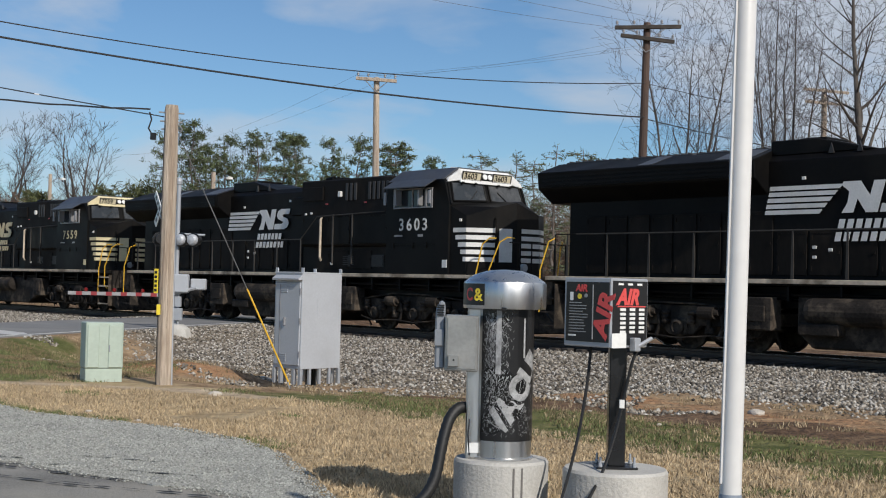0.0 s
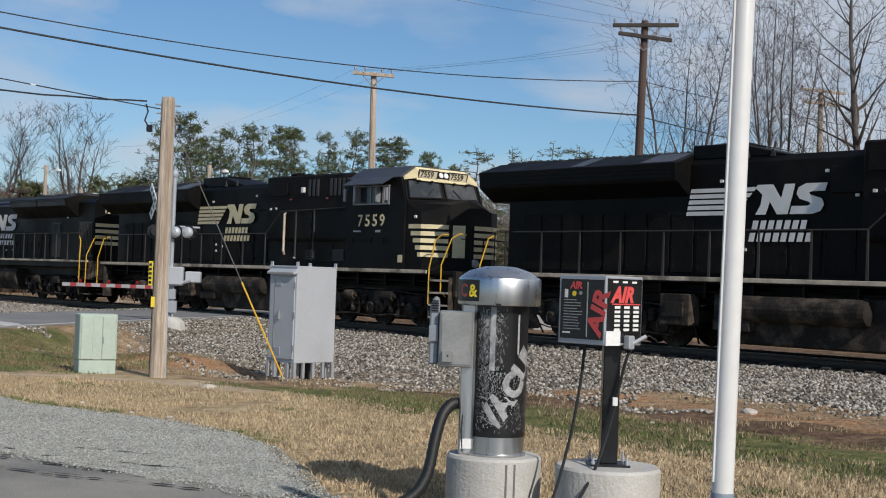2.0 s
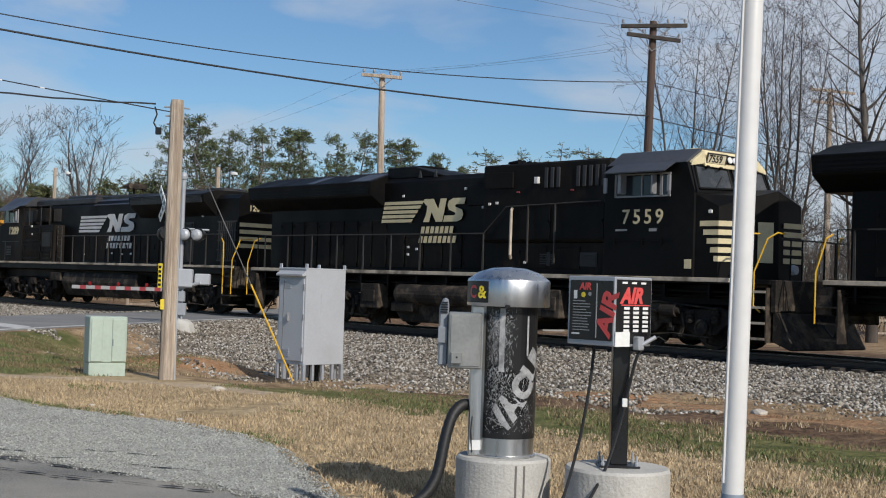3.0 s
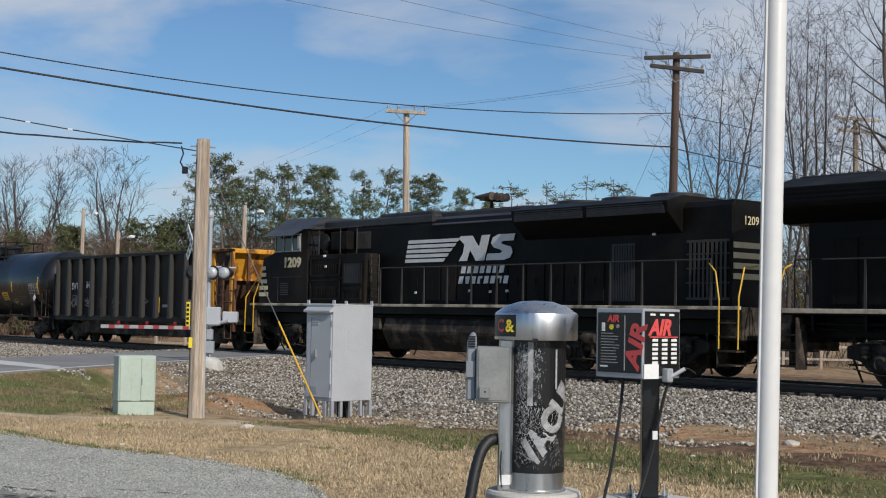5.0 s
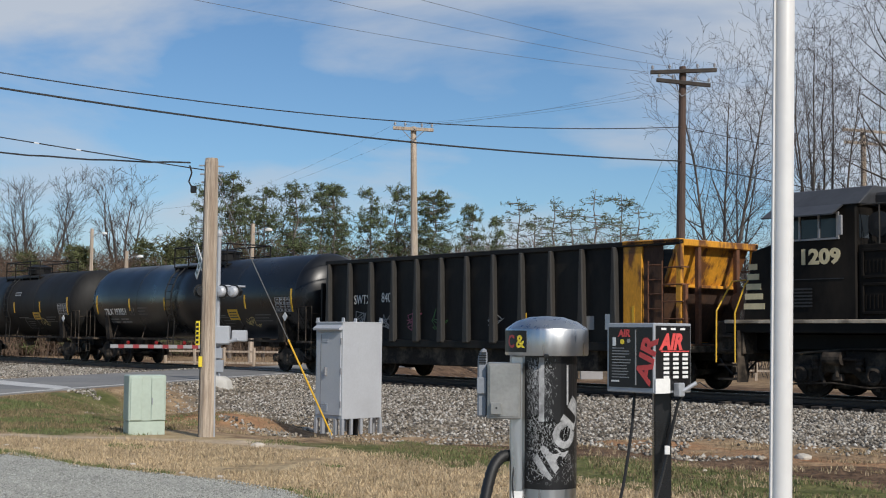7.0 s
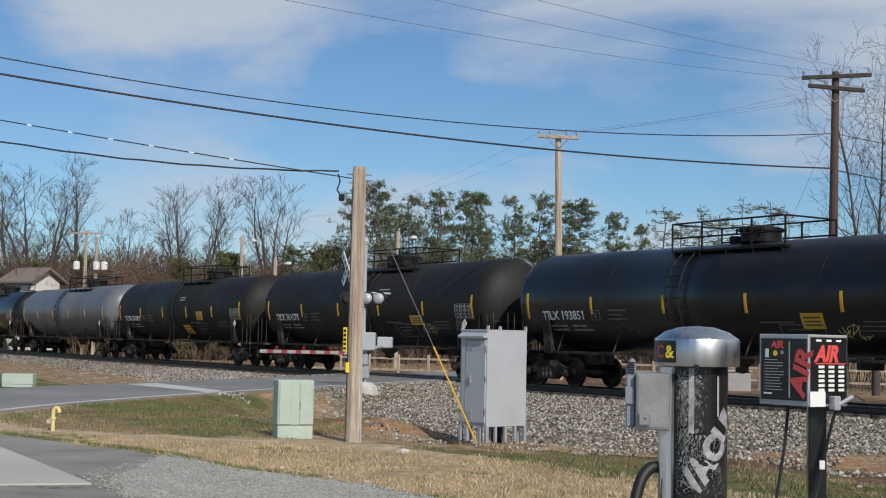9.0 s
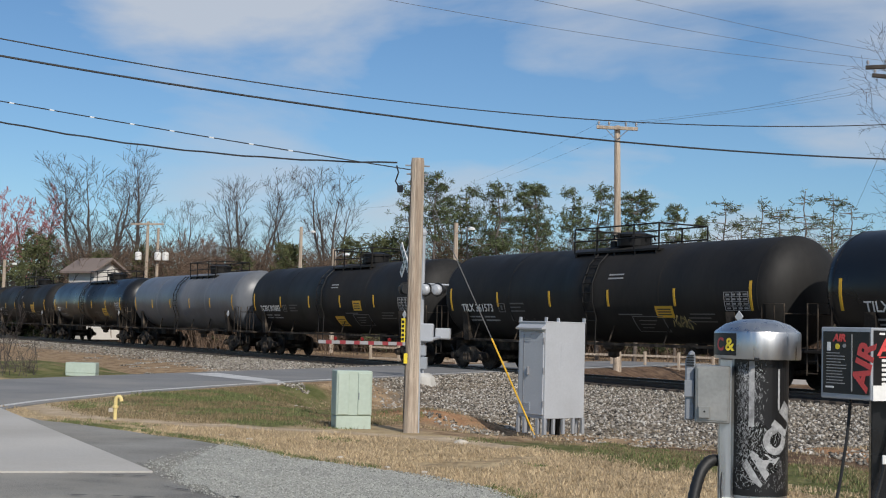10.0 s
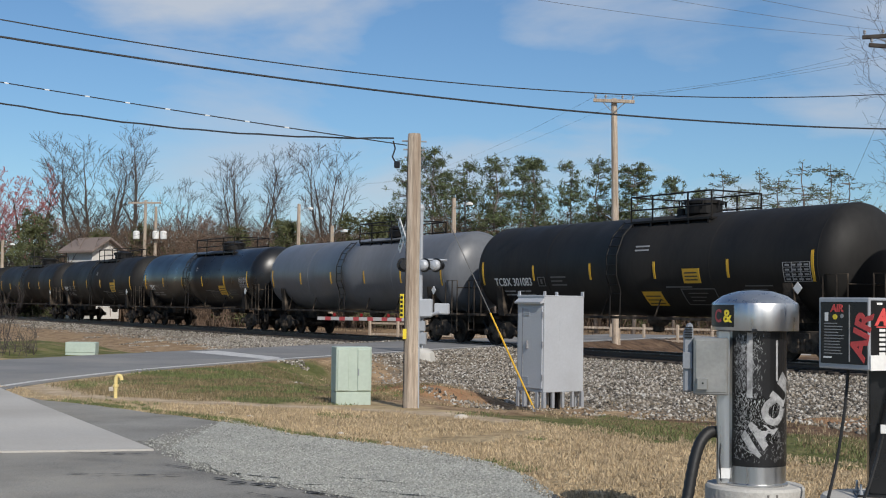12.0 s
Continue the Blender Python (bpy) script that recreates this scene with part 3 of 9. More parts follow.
def draped(name, outline, material, lift, label, category, step=0.5):
    """A paved sheet of a given outline that follows the land, with a thin edge."""
    bm = bmesh.new()
    vs = [bm.verts.new((x, y, 0)) for x, y in outline]
    f = bm.faces.new(vs)
    bmesh.ops.recalc_face_normals(bm, faces=[f])
    if f.normal.z < 0:
        f.normal_flip()
    xs, ys = [p[0] for p in outline], [p[1] for p in outline]
    for k in np.arange(min(xs) + step, max(xs), step):
        bmesh.ops.bisect_plane(bm, geom=bm.verts[:] + bm.edges[:] + bm.faces[:], plane_co=(k, 0, 0), plane_no=(1, 0, 0))
    for k in np.arange(min(ys) + step, max(ys), step):
        bmesh.ops.bisect_plane(bm, geom=bm.verts[:] + bm.edges[:] + bm.faces[:], plane_co=(0, k, 0), plane_no=(0, 1, 0))
    for v in bm.verts:
        v.co.z = land(v.co.x, v.co.y) + lift
    rim = [e for e in bm.edges if e.is_boundary]
    out = bmesh.ops.extrude_edge_only(bm, edges=rim)
    for v in out["geom"]:
        if isinstance(v, bmesh.types.BMVert):
            v.co.z -= 0.08
    ob = part(name, bm, material)
    return tagged(ob, label, category, kind="structure")


def ragged(points, amount, step, seed):
    """A line through points with an uneven edge."""
    rng = random.Random(seed)
    return [(x + rng.uniform(-amount, amount), y + rng.uniform(-amount, amount)) for x, y in dense(points, step)]


def ribbon(line, lo, hi):
    """An outline beside a line, from lo to hi metres to its right."""
    L = np.array(line)
    t = np.gradient(L, axis=0)
    t /= np.hypot(t[:, 0], t[:, 1])[:, None]
    side = np.c_[t[:, 1], -t[:, 0]]
    a, b = L + side * lo, L + side * hi
    return [tuple(p) for p in a] + [tuple(p) for p in b[::-1]]


ground = build_ground()
# the lane over the crossing
LANE = ROAD_LINE[::3]
draped("road", ribbon(LANE, -ROAD_HALF, ROAD_HALF), ROADWAY, 0.02, "grey asphalt lane that climbs over the level crossing", "road", 0.8)
draped("edge_line", ribbon(LANE[4:], ROAD_HALF - 0.32, ROAD_HALF - 0.2), ROAD_PAINT, 0.026, "worn white line along the lane's edge", "road marking", 2.0)
draped("stop_line", [(-13.6, 34.8), (-13.2, 36.0), (-10.3, 32.5), (-9.6, 30.9), (-10.2, 31.2)], ROAD_PAINT, 0.026, "worn white stop line before the crossing", "road marking", 1.0)
# station yard
GRAVEL_EDGE = [(-9.5, 16.6), (-6.4, 13.4), (-4.86, 11.86), (-3.95, 10.5), (-3.3, 10.0), (-2.5, 9.4), (-1.84, 9.02), (-1.2, 8.5), (-0.75, 8.1)]
SLAB_EDGE = [(-10.46, 18.95), (-7.72, 15.37), (-4.91, 11.7), (-6.14, 11.14), (-12.5, 8.4), (-19.0, 12.5)]
draped("yard_asphalt", [(-30, 8), (-30, -5), (14, -5)] + ragged(YARD_EDGE, 0.06, 0.4, 3)[::-1], ASPHALT, 0.012, "old cracked grey asphalt of a filling station yard", "pavement", 1.0)
draped("gravel_apron", ragged(YARD_EDGE[4:12], 0.09, 0.3, 4) + ragged(GRAVEL_EDGE[2:], 0.10, 0.3, 5)[::-1], GRAVEL_BED, 0.02, "crushed grey gravel spread along the yard's edge", "gravel", 0.8)
draped("concrete_apron", SLAB_EDGE, SLAB, 0.03, "pale concrete apron with stained joints", "pavement", 1.5)


def cracks():
    """Tar-dark cracks in the asphalt, thin and broken."""
    rng = random.Random(8)
    bm = bmesh.new()
    for x, y, n, a in ((-5.6, 11.3, 5, 0.1), (-4.4, 10.7, 7, -0.5), (-3.7, 10.0, 9, -0.55), (-3.2, 9.3, 6, -0.5), (-2.8, 10.3, 4, -0.3), (-3.5, 9.7, 4, 0.1), (-2.6, 9.0, 5, -0.4), (-4.9, 9.9, 5, 0.15), (-2.3, 9.6, 3, -0.3)):
        for _ in range(n):
            w, l = rng.uniform(0.006, 0.03), rng.uniform(0.10, 0.3)
            c, s = math.cos(a), math.sin(a)
            z = land(x, y) + 0.026
            bm.faces.new([bm.verts.new((x + c * l * u - s * w * v, y + s * l * u + c * w * v, z)) for u, v in ((0, -0.3), (0.4, -1), (1, -0.2), (0.9, 0.5), (0.5, 1))])
            x, y = x + c * l * 1.1, y + s * l * 1.1 + rng.uniform(-0.04, 0.04)
    return tagged(part("asphalt_cracks", bm, CRACK), "dark cracks in the old asphalt", "cracks", kind="structure")


cracks()


# ---- the line ----
def rails():
    head = [(-0.037, 0.0), (0.037, 0.0), (0.037, -0.035), (0.009, -0.05), (0.009, -0.135), (0.07, -0.155), (0.07, -0.17), (-0.07, -0.17), (-0.07, -0.155), (-0.009, -0.135), (-0.009, -0.05), (-0.037, -0.035)]
    for q in (-0.755, 0.755):
        t = thing("rail", track_pose(0, q), "rust-brown steel running rail with a bright head", "rail", "rails of the line", "structure")
        part("rail_body", prism(head, -420, 160, "x"), RAIL, t)
        part("rail_head", box(-420, 160, -0.03, 0.03, -0.004, 0.002), RAIL_TOP, t, "polished rail head")


def ties():
    bed = thing("tie_row", track_pose(0, 0, RAIL_Z - 0.17), "dark creosoted wooden ties under the rails", "railway ties", kind="structure")
    rng = random.Random(2)
    shapes = []
    for k in range(4):
        bm = box(-0.115, 0.115, -1.3 - rng.uniform(0, 0.06), 1.3 + rng.uniform(0, 0.06), -0.16, 0.0, 0.012)
        me = bpy.data.meshes.new("tie")
        bm.to_mesh(me)
        bm.free()
        me.materials.append(TIE)
        shapes.append(me)
    for i in range(230):
        ob = new("tie", shapes[i % 4])
        ob.parent = bed
        ob.matrix_basis = pose(-112 + i * 0.52, rng.uniform(-0.03, 0.03), 0.004 + rng.uniform(-0.008, 0.01), 0, 0, rng.uniform(-0.8, 0.8))
    verts, faces = [], []
    for i in range(560):
        s = -112.5 - 0.52 * i
        b = len(verts)
        verts += [(s + a, c, d) for a in (-0.11, 0.11) for c in (-1.3, 1.3) for d in (-0.16, 0.0)]
        faces += [(b, b + 1, b + 3, b + 2), (b + 4, b + 6, b + 7, b + 5), (b, b + 4, b + 5, b + 1), (b + 2, b + 3, b + 7, b + 6), (b + 1, b + 5, b + 7, b + 3)]
    tagged(joined("far_ties", verts, faces, TIE, bed), kind="stuff")


def stones(name, places, lo, hi, material, label, seed, flat=0.75):
    """Thousands of broken stones as one mesh: each a squashed, skewed octahedron."""
    rng = np.random.default_rng(seed)
    base = np.array([(1, 0, 0), (-1, 0, 0), (0, 1, 0), (0, -1, 0), (0, 0, 1), (0, 0, -1)], float)
    tri = np.array([(0, 2, 4), (2, 1, 4), (1, 3, 4), (3, 0, 4), (2, 0, 5), (1, 2, 5), (3, 1, 5), (0, 3, 5)])
    n = len(places)
    V = base[None] * rng.uniform(0.65, 1.3, (n, 6, 1)) + rng.uniform(-0.22, 0.22, (n, 6, 3))
    V[:, :, 2] *= flat
    a = rng.uniform(0, math.tau, n)
    tilt = rng.uniform(-0.6, 0.6, n)
    c, s = np.cos(a), np.sin(a)
    X = V[:, :, 0] * c[:, None] - V[:, :, 1] * s[:, None]
    Y = V[:, :, 0] * s[:, None] + V[:, :, 1] * c[:, None]
    Z = V[:, :, 2] + X * np.sin(tilt)[:, None]
    r = rng.uniform(lo, hi, n)[:, None]
    P = np.stack([X * r, Y * r, Z * r], 2) + np.asarray(places)[:, None, :]
    F = (tri[None] + 6 * np.arange(n)[:, None, None]).reshape(-1, 3)
    me = bpy.data.meshes.new(name)
    V = P.reshape(-1, 3)
    me.vertices.add(len(V))
    me.vertices.foreach_set("co", V.ravel())
    me.loops.add(F.size)
    me.loops.foreach_set("vertex_index", F.ravel().astype(np.int32))
    me.polygons.add(len(F))
    me.polygons.foreach_set("loop_start", np.arange(0, F.size, 3, dtype=np.int32))
    me.update(calc_edges=True)
    me.materials.append(material)
    return tagged(new(name, me), label, name.replace("_", " "), kind="stuff")


def ballast():
    rng = random.Random(11)
    places = []
    while len(places) < 84000:
        s = rng.uniform(-60, -6) if rng.random() < 0.85 else rng.uniform(-125, -60)
        foot = ballast_foot(s)
        q = -1.35 - rng.random() * (foot + 1.6) if rng.random() < 0.95 else rng.uniform(-1.3, 1.3)
        if q < -0.66 * foot and rng.random() < smooth(0.66, 1.05, -q / foot) and noise.noise((s * 0.8, q * 0.8, 2)) < 0.35:
            continue
        p = on_track(s, q)
        if road_gap(p.x, p.y) < ROAD_HALF + 0.25:
            continue
        places.append((p.x, p.y, land(p.x, p.y) + rng.uniform(-0.005, 0.02)))
    stones("ballast", places, 0.02, 0.05, STONE, "loose grey and tan broken-stone ballast beside the rails", 5)


def strewn(name, count, inside, lo, hi, material, label, seed, region):
    rng = random.Random(seed)
    places = []
    while len(places) < count:
        x, y = rng.uniform(region[0], region[1]), rng.uniform(region[2], region[3])
        if inside(x, y):
            places.append((x, y, land(x, y) + 0.02))
    return stones(name, places, lo, hi, material, label, seed)


rails()
ties()
ballast()
strewn("yard_gravel", 27000, lambda x, y: beside(YARD_EDGE, x, y) < 0.1 and beside(GRAVEL_EDGE, x, y) > -0.15 * random.random() and x > -5.4 + 2.6 * random.random() ** 2, 0.004, 0.0115, GRAVEL, "small crushed grey stones of the yard's edge", 6, (-5.6, -0.5, 8, 16))


def grass(name, count, spots, height, material, label, seed):
    """Short blades as one mesh, two triangles each."""
    rng = np.random.default_rng(seed)
    P = np.array(spots)
    n = len(P)
    a = rng.uniform(0, math.tau, n)
    h = rng.uniform(height * 0.5, height * 1.3, n)
    lean = rng.uniform(0.1, 0.9, n) * h
    b = rng.uniform(0, math.tau, n)
    w = rng.uniform(0.003, 0.007, n)
    side = np.c_[np.cos(a), np.sin(a), 0 * a] * w[:, None]
    tip = np.c_[np.cos(b) * lean, np.sin(b) * lean, h]
    mid = tip * np.array([0.35, 0.35, 0.55])
    V = np.stack([P - side, P + side, P + mid + side * 0.7, P + mid - side * 0.7, P + tip], 1).reshape(-1, 3)
    F = []
    for k in range(n):
        o = 5 * k
        F += [(o, o + 1, o + 2, o + 3), (o + 3, o + 2, o + 4)]
    return tagged(joined(name, V.tolist(), F, material), label, "grass", kind="stuff")


def lawn():
    rng = random.Random(21)
    tan, green, tall, tufts, brown = [], [], [], [], []

    def tuft(into, x, y, n, r):
        for _ in range(n):
            u, v = x + rng.gauss(0, r), y + rng.gauss(0, r)
            into.append((u, v, land(u, v) - 0.004))
    while len(tan) < 95000:
        y = 7.3 + 12.5 * rng.random() ** 1.25
        x = rng.uniform(-12, 9)
        if abs(x) > y * 0.75 + 1:
            continue
        q = x * TN.x + y * TN.y - TRACK_OFF
        if q > -16.9 + rng.uniform(-0.35, 0.35) or noise.noise((x * 0.7, y * 0.7, 3)) < -0.45 or beside(YARD_EDGE, x, y) < 0.05:
            continue
        along = x * TU.x + y * TU.y
        if along < -13.5 and q > crest_line(along) - 0.25 - 0.2 * rng.random():
            continue
        if along < -17.0 and rng.random() < 0.7:
            continue
        if noise.noise((x * 0.9, y * 0.9, 9)) > 0.40 and rng.random() < 0.6:
            tuft(green, x, y, 9, 0.04)
        elif rng.random() < 0.12:
            tuft(tufts, x, y, 16, 0.035)
        else:
            tuft(tan, x, y, 9, 0.05)
    # moss-green rim along the yard's edge
    for _ in range(900):
        x = rng.uniform(-8.5, -3.1)
        y = float(np.interp(x, [e[0] for e in YARD_EDGE], [e[1] for e in YARD_EDGE])) + 0.16 + abs(rng.gauss(0, 0.10))
        tuft(green, x, y, 6, 0.035)
    while len(green) < 50000:
        if rng.random() < 0.62:
            s, q = rng.uniform(-15.0, -3), rng.triangular(-17.4, -13.3, -15.6)
            p = on_track(s, q)
            if noise.noise((p.x * 0.8, p.y * 0.8, 5)) < 0.0:
                continue
            tuft(green if rng.random() < 0.7 else brown, p.x, p.y, 6, 0.06)
        else:
            x, y = rng.uniform(-11, -4.6), rng.uniform(17.9, 29)
            r = road_gap(x, y)
            if r < ROAD_HALF + 0.3 or r > 8.8:
                continue
            along, q = x * TU.x + y * TU.y, x * TN.x + y * TN.y - TRACK_OFF
            if q < crest_line(along) + 0.3:
                continue
            lush = noise.noise((x * 0.6, y * 0.6, 7)) + 0.5 * noise.noise((x * 1.9, y * 1.9, 3))
            tuft(green if lush > 0.10 else brown, x, y, 6, 0.07)
            if lush > 0.36:
                tuft(tall, x, y, 5, 0.06)
    # straggling dry grass on the bare soil behind the crest
    k = 0
    while k < 2600:
        s, q = rng.uniform(-30, -3), rng.uniform(-16, -8.5)
        p = on_track(s, q)
        if noise.noise((p.x * 0.9, p.y * 0.9, 12)) < 0.12 or road_gap(p.x, p.y) < ROAD_HALF + 0.3:
            continue
        tuft(brown if rng.random() < 0.6 else tufts, p.x, p.y, 6, 0.05)
        k += 1
    grass("lawn_grass", 0, tan, 0.026, GRASS_TAN, "short dry tan winter grass", 31)
    grass("dry_tufts", 0, tufts, 0.055, GRASS_TAN, "longer tufts of dry tan grass", 33)
    grass("verge_grass", 0, green, 0.036, GRASS_GREEN, "short green grass in the ditch and verge", 32)
    grass("dead_grass", 0, brown, 0.05, GRASS_BROWN, "matted brown dead grass on the bank", 35)
    grass("tall_grass", 0, tall, 0.09, GRASS_GREEN, "taller green grass on the road verge", 34)


lawn()

# ---- rolling stock ----
WHEELS = []      # (wheelset, radius)
CARS = []        # (car, place along the line at six seconds, turn)


def wheelset(parent, x, r, wide=1.44):
    """Two wheels on an axle; it turns as the car rolls."""
    bm = bmesh.new()
    for sgn in (-1, 1):
        y = sgn * 0.72
        add_lathe(bm, [(0.08, y - 0.02), (r * 0.55, y - 0.03), (r * 0.8, y - 0.02), (r * 0.84, y - 0.065), (r, y - 0.065), (r, y + 0.05), (r * 0.84, y + 0.05), (r * 0.8, y + 0.02), (r * 0.5, y + 0.03), (0.08, y + 0.02)], 20, "y")
        for k in range(4):
            a = k * math.tau / 4 + 0.3
            add_rod(bm, (math.cos(a) * r * 0.45, y - 0.035, math.sin(a) * r * 0.45), (math.cos(a) * r * 0.45, y + 0.035, math.sin(a) * r * 0.45), 0.05, seg=6)
    add_rod(bm, (0, -1.0, 0), (0, 1.0, 0), 0.075, seg=8)
    ob = part("wheelset", bm, UNDER, parent, "worn steel wheels on an axle")
    ob.matrix_basis = pose(x, 0, r)
    WHEELS.append((ob, r, parent))
    return ob


def car_truck(parent, x):
    """A two-axle freight truck: cast side frames, bolster, springs and wheelsets."""
    bm = bmesh.new()
    for y in (-1.02, 1.02):
        add_prism(bm, [(-1.2, 0.40), (-1.2, 0.58), (-0.75, 0.64), (-0.45, 0.82), (0.45, 0.82), (0.75, 0.64), (1.2, 0.58), (1.2, 0.40), (0.7, 0.42), (0.45, 0.24), (-0.45, 0.24), (-0.7, 0.42)], y - 0.06, y + 0.06, "y", 0.015)
        for k in (-0.17, 0.0, 0.17):
            add_lathe(bm, [(0.07, 0.30), (0.085, 0.38), (0.07, 0.46), (0.085, 0.54), (0.07, 0.62)], 10, "z", (k, y * 1.07, 0))
        for k in (-0.9, 0.9):
            add_box(bm, k - 0.13, k + 0.13, y - 0.12, y + 0.12, 0.34, 0.58, 0.02)
            add_rod(bm, (k, y * 1.1, 0.457), (k, y * 1.17, 0.457), 0.09, seg=10)
    add_box(bm, -0.2, 0.2, -1.1, 1.1, 0.5, 0.78, 0.03)
    for k in (-0.42, 0.42):
        add_box(bm, k - 0.04, k + 0.04, -0.8, 0.8, 0.3, 0.42)
    t = part("truck", bm, UNDER, parent, "two-axle truck with cast side frames")
    t.location = (x, 0, 0)
    for k in (-0.9, 0.9):
        wheelset(t, k, 0.457)
    return t


def loco_truck(parent, x):
    """A three-axle locomotive truck."""
    bm = bmesh.new()
    for y in (-1.08, 1.08):
        s = -1 if y < 0 else 1
        add_prism(bm, [(-2.75, 0.64), (-2.75, 0.90), (-2.35, 0.98), (-1.3, 0.94), (-1.1, 1.06), (1.1, 1.06), (1.3, 0.94), (2.35, 0.98), (2.75, 0.90), (2.75, 0.64), (2.42, 0.58), (2.2, 0.36), (1.5, 0.36), (1.24, 0.58), (0.6, 0.58), (0.36, 0.36), (-0.36, 0.36), (-0.6, 0.58), (-1.24, 0.58), (-1.5, 0.36), (-2.2, 0.36), (-2.42, 0.58)], y - 0.09, y + 0.09, "y", 0.02)
        for k in (-1.85, 0.0, 1.85):
            add_box(bm, k - 0.24, k + 0.24, y + s * 0.06, y + s * 0.16, 0.34, 0.74, 0.03)
            add_lathe(bm, [(0.03, 0.0), (0.18, 0.02), (0.19, 0.10), (0.13, 0.12), (0.12, 0.09), (0.03, 0.09)] if s > 0 else [(0.03, 0.0), (0.18, -0.02), (0.19, -0.10), (0.13, -0.12), (0.12, -0.09), (0.03, -0.09)], 16, "y", (k, y + s * 0.14, 0.53))
            for d in (-0.38, 0.38):
                add_lathe(bm, [(0.085, 0.62), (0.11, 0.67), (0.085, 0.72), (0.11, 0.77), (0.085, 0.82), (0.11, 0.87), (0.085, 0.92)], 10, "z", (k + d, y + s * 0.16, 0))
            add_prism(bm, [(k - 0.10, 0.36), (k + 0.10, 0.36), (k + 0.05, 0.20), (k - 0.05, 0.20)], y + s * 0.02, y + s * 0.10, "y")
        for k in (-1.15, 0.72):
            add_rod(bm, (k, y + s * 0.27, 0.90), (k + 0.44, y + s * 0.27, 0.90), 0.15, seg=14)
            add_rod(bm, (k + 0.44, y + s * 0.27, 0.90), (k + 0.54, y + s * 0.27, 0.90), 0.10, 0.07, seg=12)
            add_rod(bm, (k - 0.36, y + s * 0.25, 0.88), (k, y + s * 0.25, 0.88), 0.04, seg=8)
            add_pipe(bm, [(k + 0.55, y + s * 0.2, 0.84), (k + 0.62, y + s * 0.2, 0.6), (k + 0.50, y + s * 0.2, 0.30)], 0.05)
        for k in (-0.92, 0.92):
            add_rod(bm, (k, y + s * 0.18, 0.50), (k, y + s * 0.18, 1.0), 0.06, seg=8)
            add_box(bm, k - 0.12, k + 0.12, y + s * 0.08, y + s * 0.2, 0.40, 0.56, 0.02)
        add_pipe(bm, [(-2.4, y + s * 0.16, 0.95), (-1.0, y + s * 0.18, 1.12), (0.6, y + s * 0.18, 1.1), (2.3, y + s * 0.16, 0.97)], 0.025)
        add_pipe(bm, [(-2.5, y + s * 0.2, 0.42), (-1.85, y + s * 0.28, 0.30), (-0.9, y + s * 0.24, 0.34), (0.1, y + s * 0.28, 0.28), (1.0, y + s * 0.24, 0.36), (2.2, y + s * 0.22, 0.3)], 0.02)
        # sand pipes
        for k in (-2.62, 2.62):
            add_pipe(bm, [(k, y, 1.1), (k, y, 0.6), (k * 0.985, y * 0.75, 0.12)], 0.025)
    add_box(bm, -2.3, 2.3, -0.95, 0.95, 0.62, 0.92, 0.03)
    for k in (-1.25, 0.6, 1.2):
        add_box(bm, k - 0.45, k + 0.35, -0.6, 0.6, 0.2, 0.66, 0.05)
    t = part("truck", bm, UNDER, parent, "three-axle truck with brake cylinders and dusty side frames")
    t.location = (x, 0, 0)
    for k in (-1.85, 0.0, 1.85):
        wheelset(t, k, 0.533)
    return t


def coupler(parent, x, sgn, z=0.86):
    bm = bmesh.new()
    add_box(bm, x - sgn * 0.9, x - sgn * 0.1, -0.09, 0.09, z - 0.1, z + 0.1, 0.02)
    add_prism(bm, [(x - sgn * 0.18, -0.16), (x + sgn * 0.04, -0.17), (x + sgn * 0.1, -0.05), (x - sgn * 0.02, 0.0), (x + sgn * 0.1, 0.1), (x + sgn * 0.02, 0.17), (x - sgn * 0.18, 0.15)], z - 0.14, z + 0.14, "z", 0.015)
    part("coupler", bm, UNDER, parent, "rusty knuckle coupler")
    part("air_hose", pipe([(x - sgn * 0.3, -0.3, z - 0.05), (x - sgn * 0.1, -0.3, z - 0.25), (x + sgn * 0.02, -0.22, z - 0.42), (x + sgn * 0.1, -0.1, z - 0.4)], 0.028), RUBBER, parent)


def plan_band(outline, z0, z1, out):
    """A thin strip round part of a plan outline, pushed out from it."""
    bm = bmesh.new()
    pts = [Vector((x, y, 0)) for x, y in outline]
    norms = []
    for i, p in enumerate(pts):
        d = (pts[min(i + 1, len(pts) - 1)] - pts[max(i - 1, 0)]).normalized()
        norms.append(Vector((d.y, -d.x, 0)))
    rows = []
    for p, n in zip(pts, norms):
        rows.append([bm.verts.new((p + n * o) + Vector((0, 0, z))) for o, z in ((-0.004, z0), (out, z0), (out, z1), (-0.004, z1))])
    for a, b in zip(rows, rows[1:]):
        for k in range(4):
            bm.faces.new((a[k], b[k], b[(k + 1) % 4], a[(k + 1) % 4]))
    bm.faces.new(rows[0])
    bm.faces.new(rows[-1][::-1])
    bmesh.ops.recalc_face_normals(bm, faces=bm.faces[:])
    return bm


